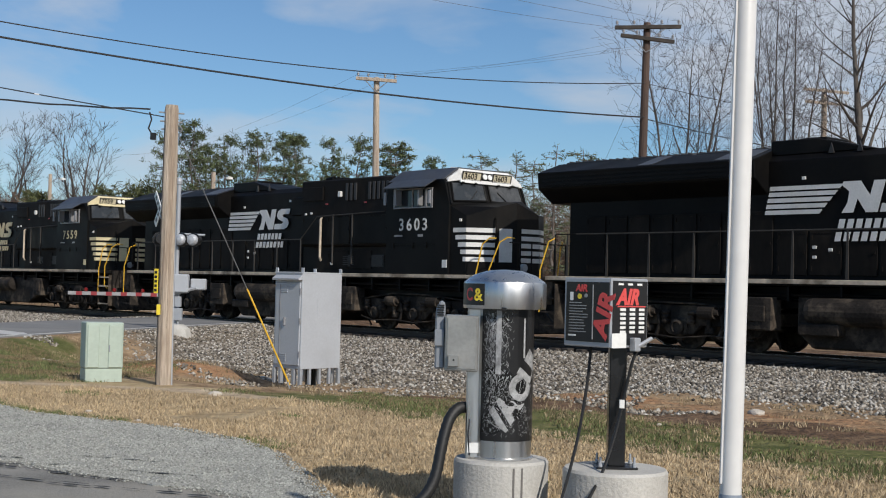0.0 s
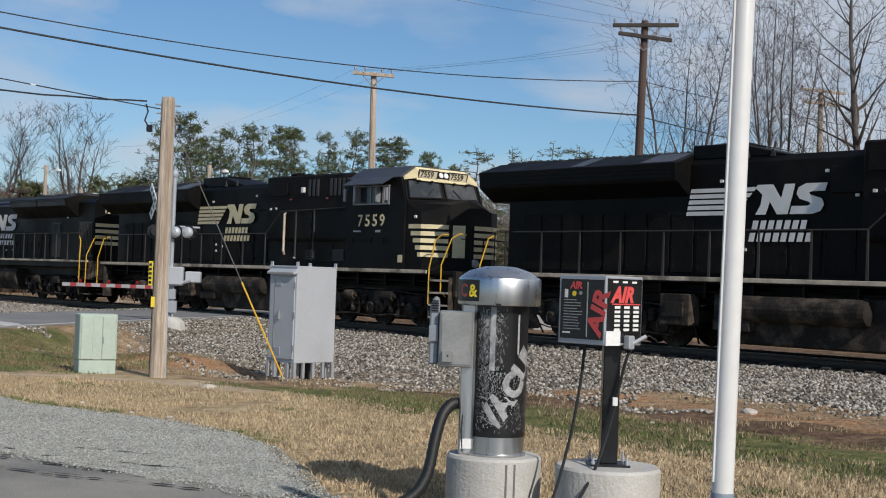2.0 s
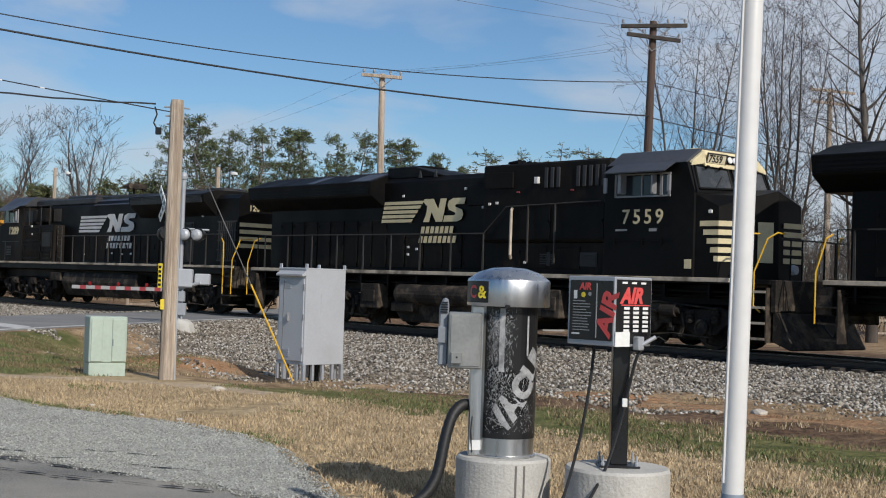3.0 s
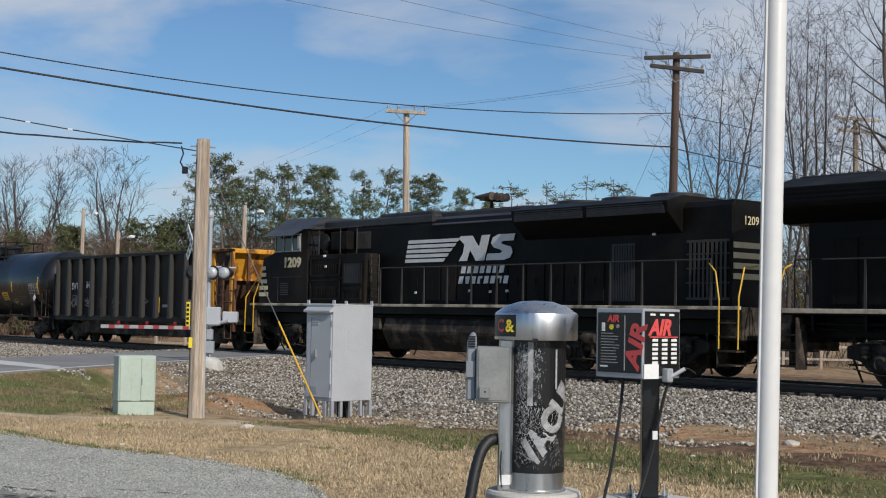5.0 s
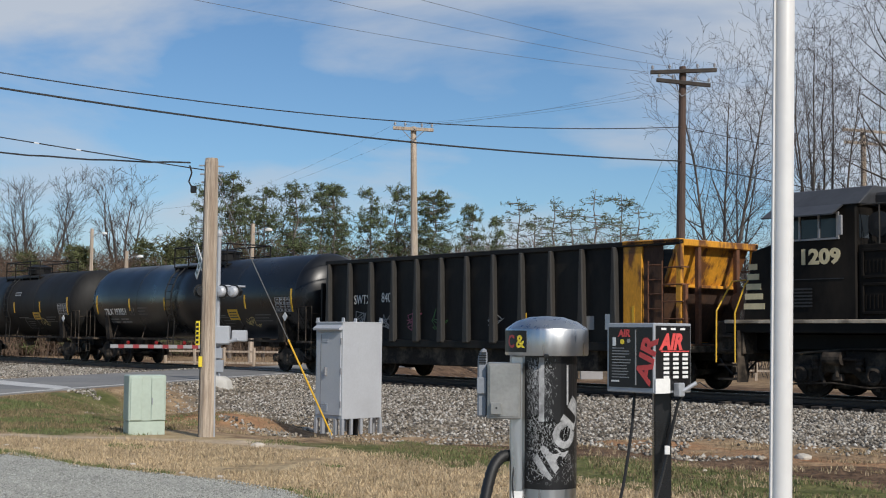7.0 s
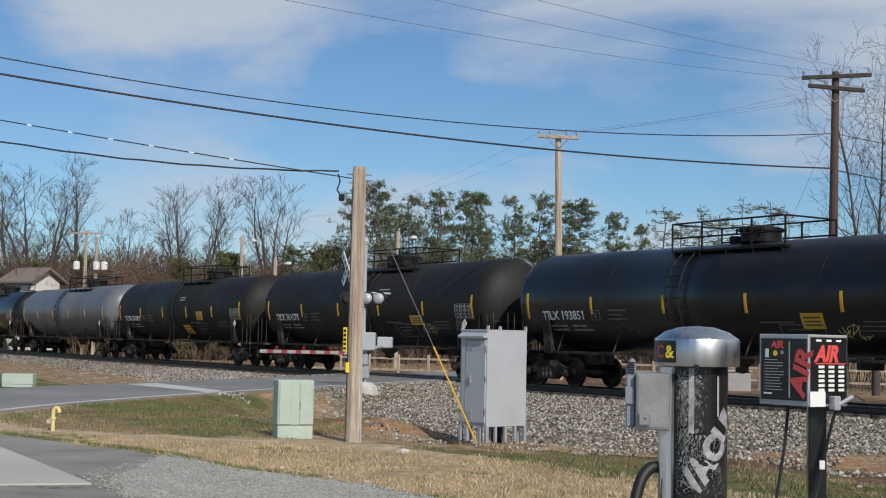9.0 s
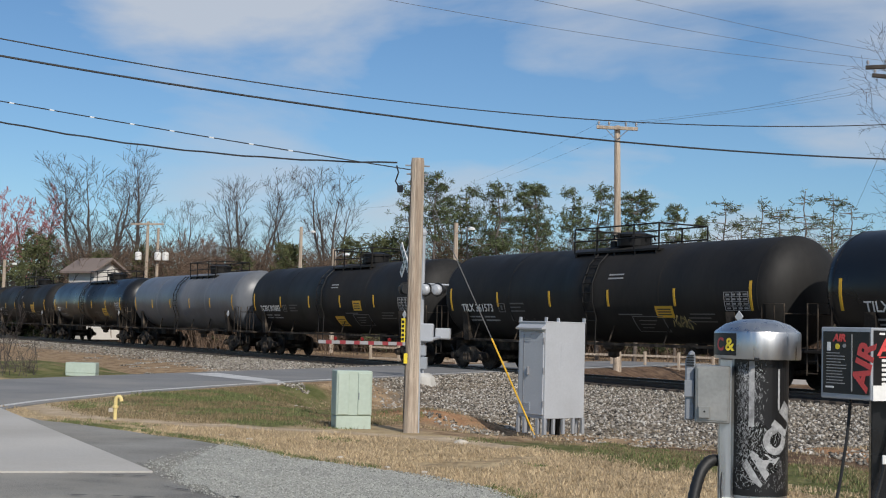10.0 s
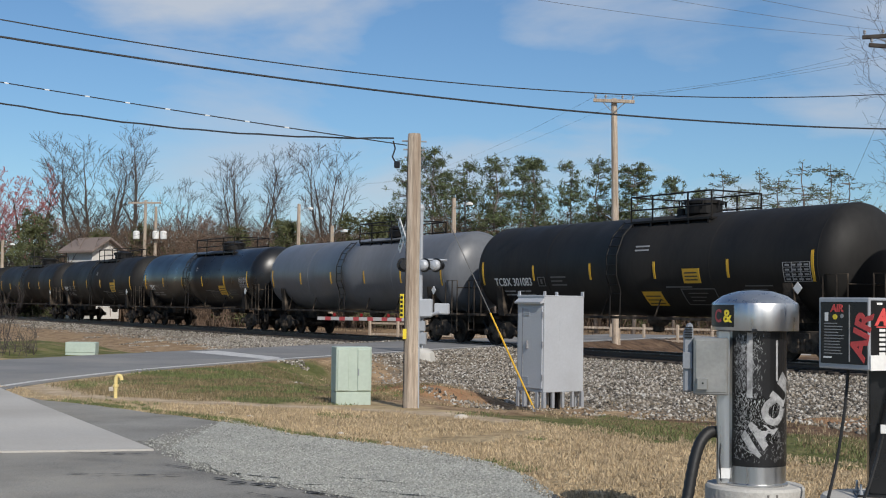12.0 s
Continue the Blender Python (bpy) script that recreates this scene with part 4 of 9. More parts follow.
def road_mark(parent, x, y, z, k, material, flip=False, up=None, lag=0.06):
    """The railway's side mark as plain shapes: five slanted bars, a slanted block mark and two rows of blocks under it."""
    h = up or k
    made = []
    bm = bmesh.new()
    for i in range(5):
        z0 = z + 0.135 * h * i
        a, b = 0.03 * k * i, 1.42 * k + 0.125 * k * i
        add_prism(bm, [(x + a, z0), (x + b, z0), (x + b + 0.08 * k, z0 + 0.095 * h), (x + a + 0.02, z0 + 0.095 * h)], y - 0.004, y + 0.002)
    made.append(part("side_stripes", bm, material, parent, "five slanted bars"))
    bm = bmesh.new()
    b0 = x + 1.95 * k
    for shape in ([(0.02, 0.0), (0.30, 0.0), (0.40, 0.30), (0.60, 0.0), (0.88, 0.0), (1.06, 0.68), (0.79, 0.68), (0.70, 0.36), (0.48, 0.68), (0.06, 0.68), (0.02, 0.60), (0.20, 0.46), (0.16, 0.22)],
                  [(0.93, 0.0), (1.52, 0.0), (1.72, 0.06), (1.80, 0.20), (1.74, 0.34), (1.46, 0.42), (1.42, 0.47), (1.50, 0.50), (1.82, 0.50), (1.88, 0.68), (1.34, 0.68), (1.15, 0.60), (1.10, 0.46), (1.18, 0.34), (1.44, 0.26), (1.46, 0.21), (1.38, 0.18), (0.98, 0.18)]):
        add_prism(bm, [(b0 + a * k, z + c * h) for a, c in shape], y - 0.004, y + 0.002)
    made.append(part("block_mark", bm, material, parent, "block mark in slanted plain shapes"))
    for row, n, x0 in ((0, 7, 1.82), (1, 8, 1.74)):
        z0 = z - (0.335 + 0.28 * row) * h
        for i in range(n):
            a = x + (x0 + lag + 0.213 * i) * k
            bm = bmesh.new()
            add_prism(bm, [(a, z0), (a + 0.145 * k, z0), (a + 0.19 * k, z0 + 0.20 * h), (a + 0.045 * k, z0 + 0.20 * h)], y - 0.004, y + 0.002)
            made.append(part("name_block", bm, material, parent))
    if flip:
        for ob in made:
            ob.data.transform(pose(0, 0, 0, 0, 0, 180))


def handrail(parent, x0, x1, y, z0, z1, n, material, name="handrail"):
    bm = bmesh.new()
    add_rod(bm, (x0, y, z1), (x1, y, z1), 0.018, seg=6)
    part(name, bm, material, parent)
    for i in range(n):
        x = x0 + (x1 - x0) * i / (n - 1)
        part("stanchion", prism([(x - 0.035, z0), (x + 0.035, z0), (x + 0.018, z1), (x - 0.018, z1)], y - 0.012, y + 0.012), material, parent)


def bracket_rail(parent, pts, material=None, r=0.02):
    part("grab_rail", pipe(pts, r, 6), material or YELLOW, parent, "yellow grab rail" if material is None else "")


def shell_louvres(bm, x0, x1, y, z0, z1, n, upright=False, d=0.025):
    for i in range(n):
        if upright:
            a = x0 + (x1 - x0) * (i + 0.5) / n
            w = (x1 - x0) / n * 0.5
            add_box(bm, a - w / 2, a + w / 2, y - d, y + 0.01, z0, z1)
        else:
            a = z0 + (z1 - z0) * (i + 0.5) / n
            w = (z1 - z0) / n * 0.5
            add_box(bm, x0, x1, y - d, y + 0.01, a - w / 2, a + w / 2)


def panels(parent, spans, y, name="access_door", material=None, d=0.03):
    """Raised doors along a hood side, each with hinges and a latch."""
    for x0, x1, z0, z1 in spans:
        bm = box(x0 + 0.02, x1 - 0.02, y - d, y + 0.005, z0, z1, 0.008)
        add_box(bm, x0 + 0.06, x1 - 0.06, y - d - 0.012, y - d, z1 - 0.07, z1 - 0.05)
        for z in (z0 + 0.15, z1 - 0.15):
            add_box(bm, x0 + 0.03, x0 + 0.08, y - d - 0.02, y - d, z - 0.05, z + 0.05)
        add_box(bm, x1 - 0.12, x1 - 0.06, y - d - 0.025, y - d, (z0 + z1) / 2 - 0.03, (z0 + z1) / 2 + 0.03)
        part(name, bm, material or LOCO_DUST, parent)


def small_lights(parent, spots, y):
    for x, z in spots:
        part("marker_plate", box(x - 0.05, x + 0.05, y - 0.03, y, z - 0.035, z + 0.035, 0.006), WHITE, parent, "small white plate")


def wide_cab_locomotive(number, at, stripes, label):
    """A six-axle road locomotive with a wide cab and flared radiators; its front looks along +x."""
    t = thing("locomotive", track_pose(at), label, "locomotive", "locomotives of the train")
    CARS.append((t, at, 0.0))
    # frame, platforms, tank
    bm = box(-10.6, 10.35, -1.52, 1.52, 1.56, 1.68, 0.015)
    add_box(bm, -10.4, 10.2, -1.0, 1.0, 1.05, 1.56, 0.03)
    for i in range(15):
        add_box(bm, -9.9 + 1.32 * i, -9.84 + 1.32 * i, -1.46, 1.46, 1.22, 1.57)
    add_pipe(bm, [(-10.2, -1.36, 1.38), (-3.0, -1.36, 1.36), (3.0, -1.36, 1.4), (9.3, -1.36, 1.38)], 0.035)
    add_pipe(bm, [(-10.2, -1.28, 1.26), (9.3, -1.28, 1.28)], 0.025)
    part("frame", bm, LOCO, t, "black underframe with piping")
    for x, w in ((-4.1, 0.9), (3.55, 0.7)):
        bm = box(x - w / 2, x + w / 2, -1.5, -1.1, 0.55, 1.3, 0.03)
        add_box(bm, x - w * 0.3, x + w * 0.3, -1.53, -1.49, 0.75, 1.1, 0.01)
        part("equipment_box", bm, UNDER, t)
    part("sill_edge", box(-10.6, 9.25, -1.56, -1.50, 1.60, 1.70, 0.008), SILL, t, "dusty tan deck edge")
    bm = prism([(-3.1, 1.35), (-3.1, 0.55), (-2.7, 0.2), (2.4, 0.2), (3.2, 0.62), (3.2, 1.35)], -1.35, 1.35, "y", 0.05)
    part("fuel_tank", bm, UNDER, t, "dust-streaked black fuel tank")
    bm = lathe([(0.05, -3.0), (0.26, -2.94), (0.3, -2.8), (0.3, 0.6), (0.26, 0.74), (0.05, 0.8)], 18, "x", (0.2, -1.4, 1.02))
    part("air_reservoir", bm, UNDER, t, "long cylindrical air reservoir", smooth=False)
    part("filter_box", box(-2.9, -1.9, -1.62, -1.3, 0.5, 0.75, 0.02), UNDER, t)
    for x in (-6.45, 6.45):
        loco_truck(t, x)
    # long hood
    bm = prism([(-0.98, 1.68), (0.98, 1.68), (0.98, 4.38), (0.82, 4.54), (-0.82, 4.54), (-0.98, 4.38)], -10.3, 5.3, "x", 0.012)
    part("hood", bm, LOCO, t, "black long hood")
    bm = box(1.4, 5.3, -1.18, 1.18, 1.68, 2.55, 0.02)
    add_box(bm, 0.62, 5.36, -1.3, 1.3, 2.55, 4.68, 0.05)
    part("equipment_cabinet", bm, LOCO_DUST, t, "black equipment cabinet behind the cab")
    part("hood_roof", prism([(-0.72, 4.66), (0.72, 4.66), (0.6, 4.74), (-0.6, 4.74)], 0.7, 5.3, "x", 0.02), LOCO_ROOF, t)
    # flared radiator
    wing = [(-0.97, 3.62), (-1.50, 3.97), (-1.56, 4.40), (-0.70, 4.70), (0.70, 4.70), (1.56, 4.40), (1.50, 3.97), (0.97, 3.62)]
    part("radiator_housing", prism(wing, -10.98, -4.15, "x", 0.02), LOCO, t, "flared black radiator housing")
    bm = bmesh.new()
    for x0, x1 in ((-10.8, -8.7), (-8.6, -6.6), (-6.5, -4.4)):
        add_box(bm, x0, x1, -0.64, 0.64, 4.66, 4.74, 0.02)
        for i in range(9):
            x = x0 + 0.12 + (x1 - x0 - 0.24) * i / 8
            add_box(bm, x - 0.02, x + 0.02, -0.62, 0.62, 4.73, 4.77)
    part("radiator_grille", bm, LOCO_ROOF, t, "roof grilles over the radiators")
    bm = box(-10.85, -4.3, -1.54, -1.50, 4.02, 4.36)
    shell_louvres(bm, -10.8, -4.35, -1.54, 4.04, 4.34, 3, d=0.012)
    part("radiator_screen", bm, LOCO, t)
    # the roof's hump ahead of the radiators, with its lifting lugs
    bm = prism([(-4.2, 4.5), (-4.2, 4.86), (-2.95, 4.86), (-1.45, 4.52)], -0.86, 0.86, "y", 0.03)
    add_box(bm, -3.7, -3.0, -0.45, 0.45, 4.85, 4.93, 0.02)
    part("exhaust_hatch", bm, LOCO, t, "humped black exhaust hatch")
    for x in (-2.6, -1.9):
        part("lifting_lug", prism([(x - 0.07, 4.5), (x + 0.07, 4.5), (x, 4.72)], -0.9, -0.86, "y"), LOCO_ROOF, t)
    bm = bmesh.new()
    add_box(bm, 0.7, 1.0, -0.4, 0.4, 4.70, 4.78)
    for y in (-0.3, -0.12, 0.12, 0.3):
        add_rod(bm, (0.6, y, 4.84), (1.05, y, 4.84), 0.03, 0.08, seg=8)
    part("horn", bm, LOCO, t)
    # doors and vents of the near side
    panels(t, [(-9.7 + 0.72 * i, -9.02 + 0.72 * i, 1.80, 3.25) for i in range(8)], -0.98)
    panels(t, [(-3.9 + 0.86 * i, -3.08 + 0.86 * i, 1.80, 2.80) for i in range(5)], -0.98)
    panels(t, [(2.0, 3.1, 1.85, 2.42), (3.2, 4.3, 1.85, 2.42)], -1.18)
    panels(t, [(0.75, 1.85, 2.62, 3.55), (2.1, 3.3, 2.62, 3.55), (3.4, 5.2, 2.62, 3.55)], -1.3, material=LOCO)
    for x in (3.1, 3.32, 3.54, 4.25, 4.47, 4.69, 4.91, 5.13):
        part("vent_slot", box(x - 0.06, x + 0.06, -1.335, -1.29, 3.98, 4.52, 0.012), LOCO_ROOF, t)
    part("rusty_cover", box(0.78, 1.86, -1.345, -1.29, 4.02, 4.46, 0.012), LOCO_DUST, t, "brown dusty filter cover")
    for x in (2.05, 4.05):
        part("red_plate", box(x - 0.05, x + 0.05, -1.33, -1.29, 3.88, 3.92), SIGNAL_RED, t)
    for x in (2.85, 4.3):
        bm = box(x - 0.03, x + 0.58, -1.2, -1.17, 1.92, 2.28)
        shell_louvres(bm, x, x + 0.55, -1.2, 1.95, 2.25, 5)
        part("louvre", bm, LOCO_ROOF, t)
    part("filter_housing", box(-0.3, 0.55, -1.06, -0.97, 3.6, 4.2, 0.02), LOCO, t)
    part("roof_light_panel", prism([(-1.50, 4.425), (-0.72, 4.695), (-0.72, 4.709), (-1.50, 4.439)], -5.3, -4.3, "x"), SKYLIT_BLACK, t, "roof access panel in the sky-lightened roof black")
    part("roof_light_panel", prism([(-1.50, 4.425), (-0.72, 4.695), (-0.72, 4.709), (-1.50, 4.439)], -7.6, -7.15, "x"), SKYLIT_BLACK, t, "roof access panel in the sky-lightened roof black")
    small_lights(t, [(-3.2, 3.96), (-0.4, 4.1), (0.35, 3.55), (-2.9, 2.42), (-2.5, 2.36), (-2.9, 2.2)], -1.0)
    small_lights(t, [(1.25, 3.62), (0.95, 3.6), (2.4, 2.0)], -1.32)
    part("lamp", box(2.72, 2.86, -1.4, -1.3, 4.1, 4.28, 0.015), WHITE, t, "white side lamp")
    # cab
    def front(z):
        """How far forward the raked cab front stands at a height."""
        return 8.22 - (z - 3.75) * 0.358
    side = [(5.36, 1.68), (8.22, 1.68), (8.22, 3.75), (7.98, 4.44), (5.36, 4.44)]
    part("cab", prism(side, -1.54, 1.54, "y", 0.03), LOCO, t, "black cab with sloping front")
    # roof slope takes the lightened black, for the sun on it
    part("cab_roof", prism([(-1.58, 4.42), (-1.02, 4.80), (1.02, 4.80), (1.58, 4.42)], 5.45, 7.96, "x", 0.02), SKYLIT_BLACK, t, "black sloped cab roof, lightened as if sunlit")
    for x, y in ((6.1, 0.2), (6.9, -0.3)):
        part("antenna_dome", rod((x, y, 4.79), (x, y, 4.86), 0.14, 0.10, seg=12), LOCO_ROOF, t)
    # brow with number boards
    bm = prism([(7.84, 4.42), (8.10, 4.35), (8.03, 4.64), (7.94, 4.80), (7.6, 4.82), (7.6, 4.42)], -1.02, 1.02, "y", 0.015)
    part("brow", bm, stripes, t, "pale brow over the windshield")
    for s in (-1, 1):
        part("brow_corner", prism([(s * 1.0, 4.42), (s * 1.50, 4.34), (s * 1.44, 4.46), (s * 1.0, 4.74)], 7.80, 8.05, "x", 0.01), stripes, t)
        pillar = prism([(s * 1.46, 3.72), (s * 1.53, 3.72), (s * 1.49, 4.40), (s * 1.42, 4.40)], -0.03, 0.03, "x")
        for v in pillar.verts:
            v.co.x += front(v.co.z) + 0.01
        part("pillar", pillar, LOCO, t)
        nb = part("number_board", box(-0.36, 0.36, -0.012, 0.012, -0.125, 0.125, 0.008), NUMBER_BOARD, t, "cream number board")
        nb.matrix_basis = pose(8.085, s * 0.60, 4.56, 14, 0, 90)
        fr = bmesh.new()
        for u0, u1, w0, w1 in ((-0.38, 0.38, 0.105, 0.135), (-0.38, 0.38, -0.135, -0.105), (-0.38, -0.345, -0.13, 0.13), (0.345, 0.38, -0.13, 0.13)):
            add_box(fr, u0, u1, -0.022, 0.005, w0, w1)
        part("board_frame", fr, RAIL_DUST, nb)
        me = text_mesh(number, 0.25, 0.004, pose(-0.31, -0.016, -0.085, 90, 0, 0), wide=1.05, bold=0.004)
        from_mesh("board_number", me, BLACK_PLASTIC, nb)
        part("lamp_plate", box(8.06, 8.10, s * 0.11 - 0.11, s * 0.11 + 0.11, 4.47, 4.68, 0.008), LOCO, t)
        hl = part("headlight", lathe([(0.02, -0.02), (0.075, -0.02), (0.09, 0.0), (0.075, 0.02), (0.02, 0.015)], 14, "x"), WHITE_PRINT, t, "pale round headlight")
        hl.matrix_basis = pose(8.11, s * 0.10, 4.57, 0, -14, 0)
        # lamp housing notches under the brow
        for k in (0.45, 0.95):
            part("brow_hook", box(8.06, 8.14, s * k - 0.04, s * k + 0.04, 4.31, 4.38, 0.01), LOCO, t)
    # windshields
    for s in (-1, 1):
        pts = [(0.09, 3.86), (1.40, 3.80), (1.34, 4.36), (0.09, 4.38)]
        bm = prism([(s * a, b) for a, b in pts], -0.012, 0.012, "x")
        for v in bm.verts:
            v.co.x += front(v.co.z) + 0.012
        part("windshield", bm, SHIELD, t, "dusty windshield pane")
        fr = bmesh.new()
        for (a, b), (c, d) in zip(pts, pts[1:] + pts[:1]):
            add_rod(fr, (front(b) + 0.025, s * a, b), (front(d) + 0.025, s * c, d), 0.028, seg=6)
        part("windshield_frame", fr, LOCO, t)
        part("wiper", rod((front(3.84) + 0.04, s * 0.75, 3.84), (front(4.15) + 0.04, s * 0.40, 4.15), 0.014, seg=5), RUBBER, t)
    # side window, awning, mirrors
    win = part("cab_window", box(5.80, 7.46, -1.565, -1.53, 3.66, 4.16, 0.01), GLASS_DARK, t, "dark sliding side window")
    bm = bmesh.new()
    for x, w in ((5.78, 0.03), (6.62, 0.02), (7.22, 0.035), (7.46, 0.03)):
        add_box(bm, x - w, x + w, -1.59, -1.55, 3.62, 4.2)
    for z in (3.64, 4.18):
        add_box(bm, 5.76, 7.5, -1.59, -1.55, z - 0.02, z + 0.02)
    part("window_frame", bm, GREY, win, "bare metal window frame")
    part("wind_deflector", box(6.02, 6.12, -1.80, -1.57, 3.70, 4.16, 0.01), GREY, win, "clear wind deflector")
    part("wind_deflector", box(7.02, 7.08, -1.74, -1.57, 3.68, 4.16, 0.01), GREY, win, "clear wind deflector")
    part("awning", prism([(-1.55, 4.42), (-1.98, 4.18), (-1.98, 4.21), (-1.55, 4.45)], 5.72, 7.62, "x"), SKYLIT_BLACK, t, "sheet awning over the cab window, lightened as if sunlit")
    for x in (5.66, 7.66):
        part("mirror", box(x - 0.05, x + 0.05, -1.86, -1.8, 3.72, 4.1, 0.01), GREY, t)
    # nose: faceted, highest at the ridge just behind its front
    nose = [(8.20, -1.50), (8.85, -1.46), (9.36, -0.78), (9.72, -0.30), (9.80, 0.50), (9.36, 1.10), (8.85, 1.46), (8.20, 1.50)]
    top = [3.66, 3.36, 3.62, 3.76, 3.44, 3.46, 3.36, 3.66]
    bm = bmesh.new()
    lo = [bm.verts.new((x, y, 1.68)) for x, y in nose]
    hi = [bm.verts.new((x - (0.06 if x > 9.5 else 0), y, z)) for (x, y), z in zip(nose, top)]
    ridge = [bm.verts.new((8.20, 0.0, 3.84)), bm.verts.new((9.50, 0.05, 3.82))]
    n = len(nose)
    for i in range(n - 1):
        bm.faces.new((lo[i], lo[i + 1], hi[i + 1], hi[i]))
    bm.faces.new((hi[0], hi[1], hi[2], ridge[0]))
    bm.faces.new((hi[2], hi[3], ridge[1], ridge[0]))
    bm.faces.new((hi[3], hi[4], ridge[1]))
    bm.faces.new((hi[4], hi[5], ridge[0], ridge[1]))
    bm.faces.new((hi[5], hi[6], hi[7], ridge[0]))
    bm.faces.new(lo)
    bmesh.ops.recalc_face_normals(bm, faces=bm.faces[:])
    part("nose", bm, LOCO, t, "black faceted nose")
    for i in range(5):
        z = 2.08 + 0.205 * i
        part("nose_stripe", plan_band([(8.74 - 0.10 * i, -1.50 + 0.0615 * (0.54 - 0.10 * i)), (8.85, -1.46), (9.36, -0.78)], z, z + 0.125, 0.008), stripes, t)
        part("nose_stripe", plan_band([(9.735, -0.16), (9.80, 0.50)], z, z + 0.125, 0.008), stripes, t)
        part("nose_stripe", plan_band([(9.74, 0.58), (9.36, 1.10), (8.85, 1.46)], z, z + 0.125, 0.008), stripes, t)
    part("nose_door", plan_band([(9.41, -0.713), (9.63, -0.42)], 2.08, 3.02, 0.014), stripes, t, "pale nose door panel")
    bm = bmesh.new()
    add_rod(bm, (9.42, -0.86, 1.7), (9.42, -0.86, 3.3), 0.02, seg=6)
    add_rod(bm, (9.30, -0.80, 3.3), (9.42, -0.86, 3.3), 0.02, seg=6)
    part("nose_grab", bm, LOCO, t)
    part("ditch_plate", box(8.58, 8.68, -1.51, -1.46, 3.20, 3.28, 0.01), WHITE, t, "small white plate")
    lamp = part("ditch_light", lathe([(0.02, 0.0), (0.10, 0.0), (0.12, -0.10), (0.03, -0.16)], 14, "x", (10.5, -0.75, 1.92)), LAMP_SHELL, t, "round ditch light")
    # front platform, rails, plough, steps
    bm = box(9.3, 10.45, -1.3, 1.3, 1.50, 1.68, 0.02)
    add_box(bm, 10.35, 10.5, -1.5, 1.5, 0.95, 1.68, 0.02)
    part("front_platform", bm, UNDER, t)
    part("plough", prism([(10.38, 0.95), (10.5, 0.95), (10.98, 0.15), (10.86, 0.12), (10.38, 0.3)], -1.45, 1.45, "y", 0.02), UNDER, t, "black snow plough pilot")
    for y in (-1.42, 1.42):
        for i in range(4):
            part("step", box(9.5, 10.3, y - 0.2, y + 0.2, 0.33 + 0.35 * i, 0.37 + 0.35 * i), UNDER, t)
            part("step_edge", box(9.5, 10.3, y - 0.215, y - 0.195, 0.33 + 0.35 * i, 0.385 + 0.35 * i), SILL, t, "pale step edge")
        for x in (9.45, 10.3):
            part("step_side", box(x, x + 0.03, y - 0.2, y + 0.2, 0.28, 1.5), UNDER, t)
        s = -1 if y < 0 else 1
        bracket_rail(t, [(9.46, s * 1.62, 0.72), (9.46, s * 1.62, 1.75), (9.62, s * 1.55, 2.55), (9.80, s * 1.45, 2.72), (9.9, s * 1.3, 2.72)])
        bracket_rail(t, [(10.12, s * 1.55, 0.95), (9.98, s * 1.62, 1.1), (9.98, s * 1.62, 1.85), (10.2, s * 1.45, 2.6), (10.36, s * 1.3, 2.74), (10.42, s * 1.1, 2.72)])
    part("end_rail", pipe([(10.44, -1.3, 2.6), (10.44, 1.3, 2.6)], 0.018), LOCO, t)
    for y in (-0.9, -0.45, 0.45, 0.9):
        part("stanchion", rod((10.44, y, 1.6), (10.44, y, 2.6), 0.02, seg=6), LOCO, t)
    # walkway rails
    handrail(t, -9.9, 0.9, -1.48, 1.68, 2.78, 9, RAIL_DUST)
    part("handrail", pipe([(0.9, -1.48, 2.78), (1.75, -1.46, 3.50), (5.2, -1.46, 3.58)], 0.018), RAIL_DUST, t)
    for x in (2.6, 3.6):
        part("stanchion", box(x - 0.02, x + 0.02, -1.48, -1.44, 2.0, 3.55), RAIL_DUST, t)
    bm = pipe([(1.95, -1.42, 3.45), (2.0, -1.5, 3.40), (2.0, -1.5, 2.2), (1.95, -1.42, 2.1)], 0.04, 6)
    part("grab_post", bm, SILL, t, "tan upright grab post")
    handrail(t, -9.6, 4.8, 1.48, 1.68, 2.78, 12, LOCO)
    # rear end
    bm = box(-10.85, -10.4, -1.5, 1.5, 0.95, 1.68, 0.02)
    part("rear_platform", bm, UNDER, t)
    for s in (-1, 1):
        bracket_rail(t, [(-10.75, s * 1.6, 0.75), (-10.75, s * 1.6, 1.85), (-10.6, s * 1.45, 2.6), (-10.6, s * 1.2, 2.7)])
    for s in (-1, 1):
        part("rear_rail", pipe([(-10.3, s * 1.5, 1.68), (-10.3, s * 1.5, 2.78), (-9.6, s * 1.48, 2.78)], 0.02), LOCO, t)
        for i in range(3):
            part("step", box(-10.7, -10.2, s * 1.42 - 0.2, s * 1.42 + 0.2, 0.4 + 0.35 * i, 0.44 + 0.35 * i), UNDER, t)
        part("step_side", box(-10.2, -10.17, s * 1.42 - 0.2, s * 1.42 + 0.2, 0.35, 1.5), UNDER, t)
    coupler(t, 11.1, 1)
    coupler(t, -11.1, -1)
    # lettering
    for k, ch in enumerate(number):
        me = text_mesh(ch, 0.50, 0.004, pose(5.97 + 0.352 * k, -1.545, 2.98, 90, 0, 0), wide=1.02, bold=0.006)
        from_mesh("cab_number", me, stripes, t)
    part("small_plate", box(5.78, 6.15, -1.548, -1.54, 2.80, 2.85), GREY_PRINT, t)
    part("small_plate", box(6.85, 7.08, -1.548, -1.54, 2.79, 2.86), GREY_PRINT, t)
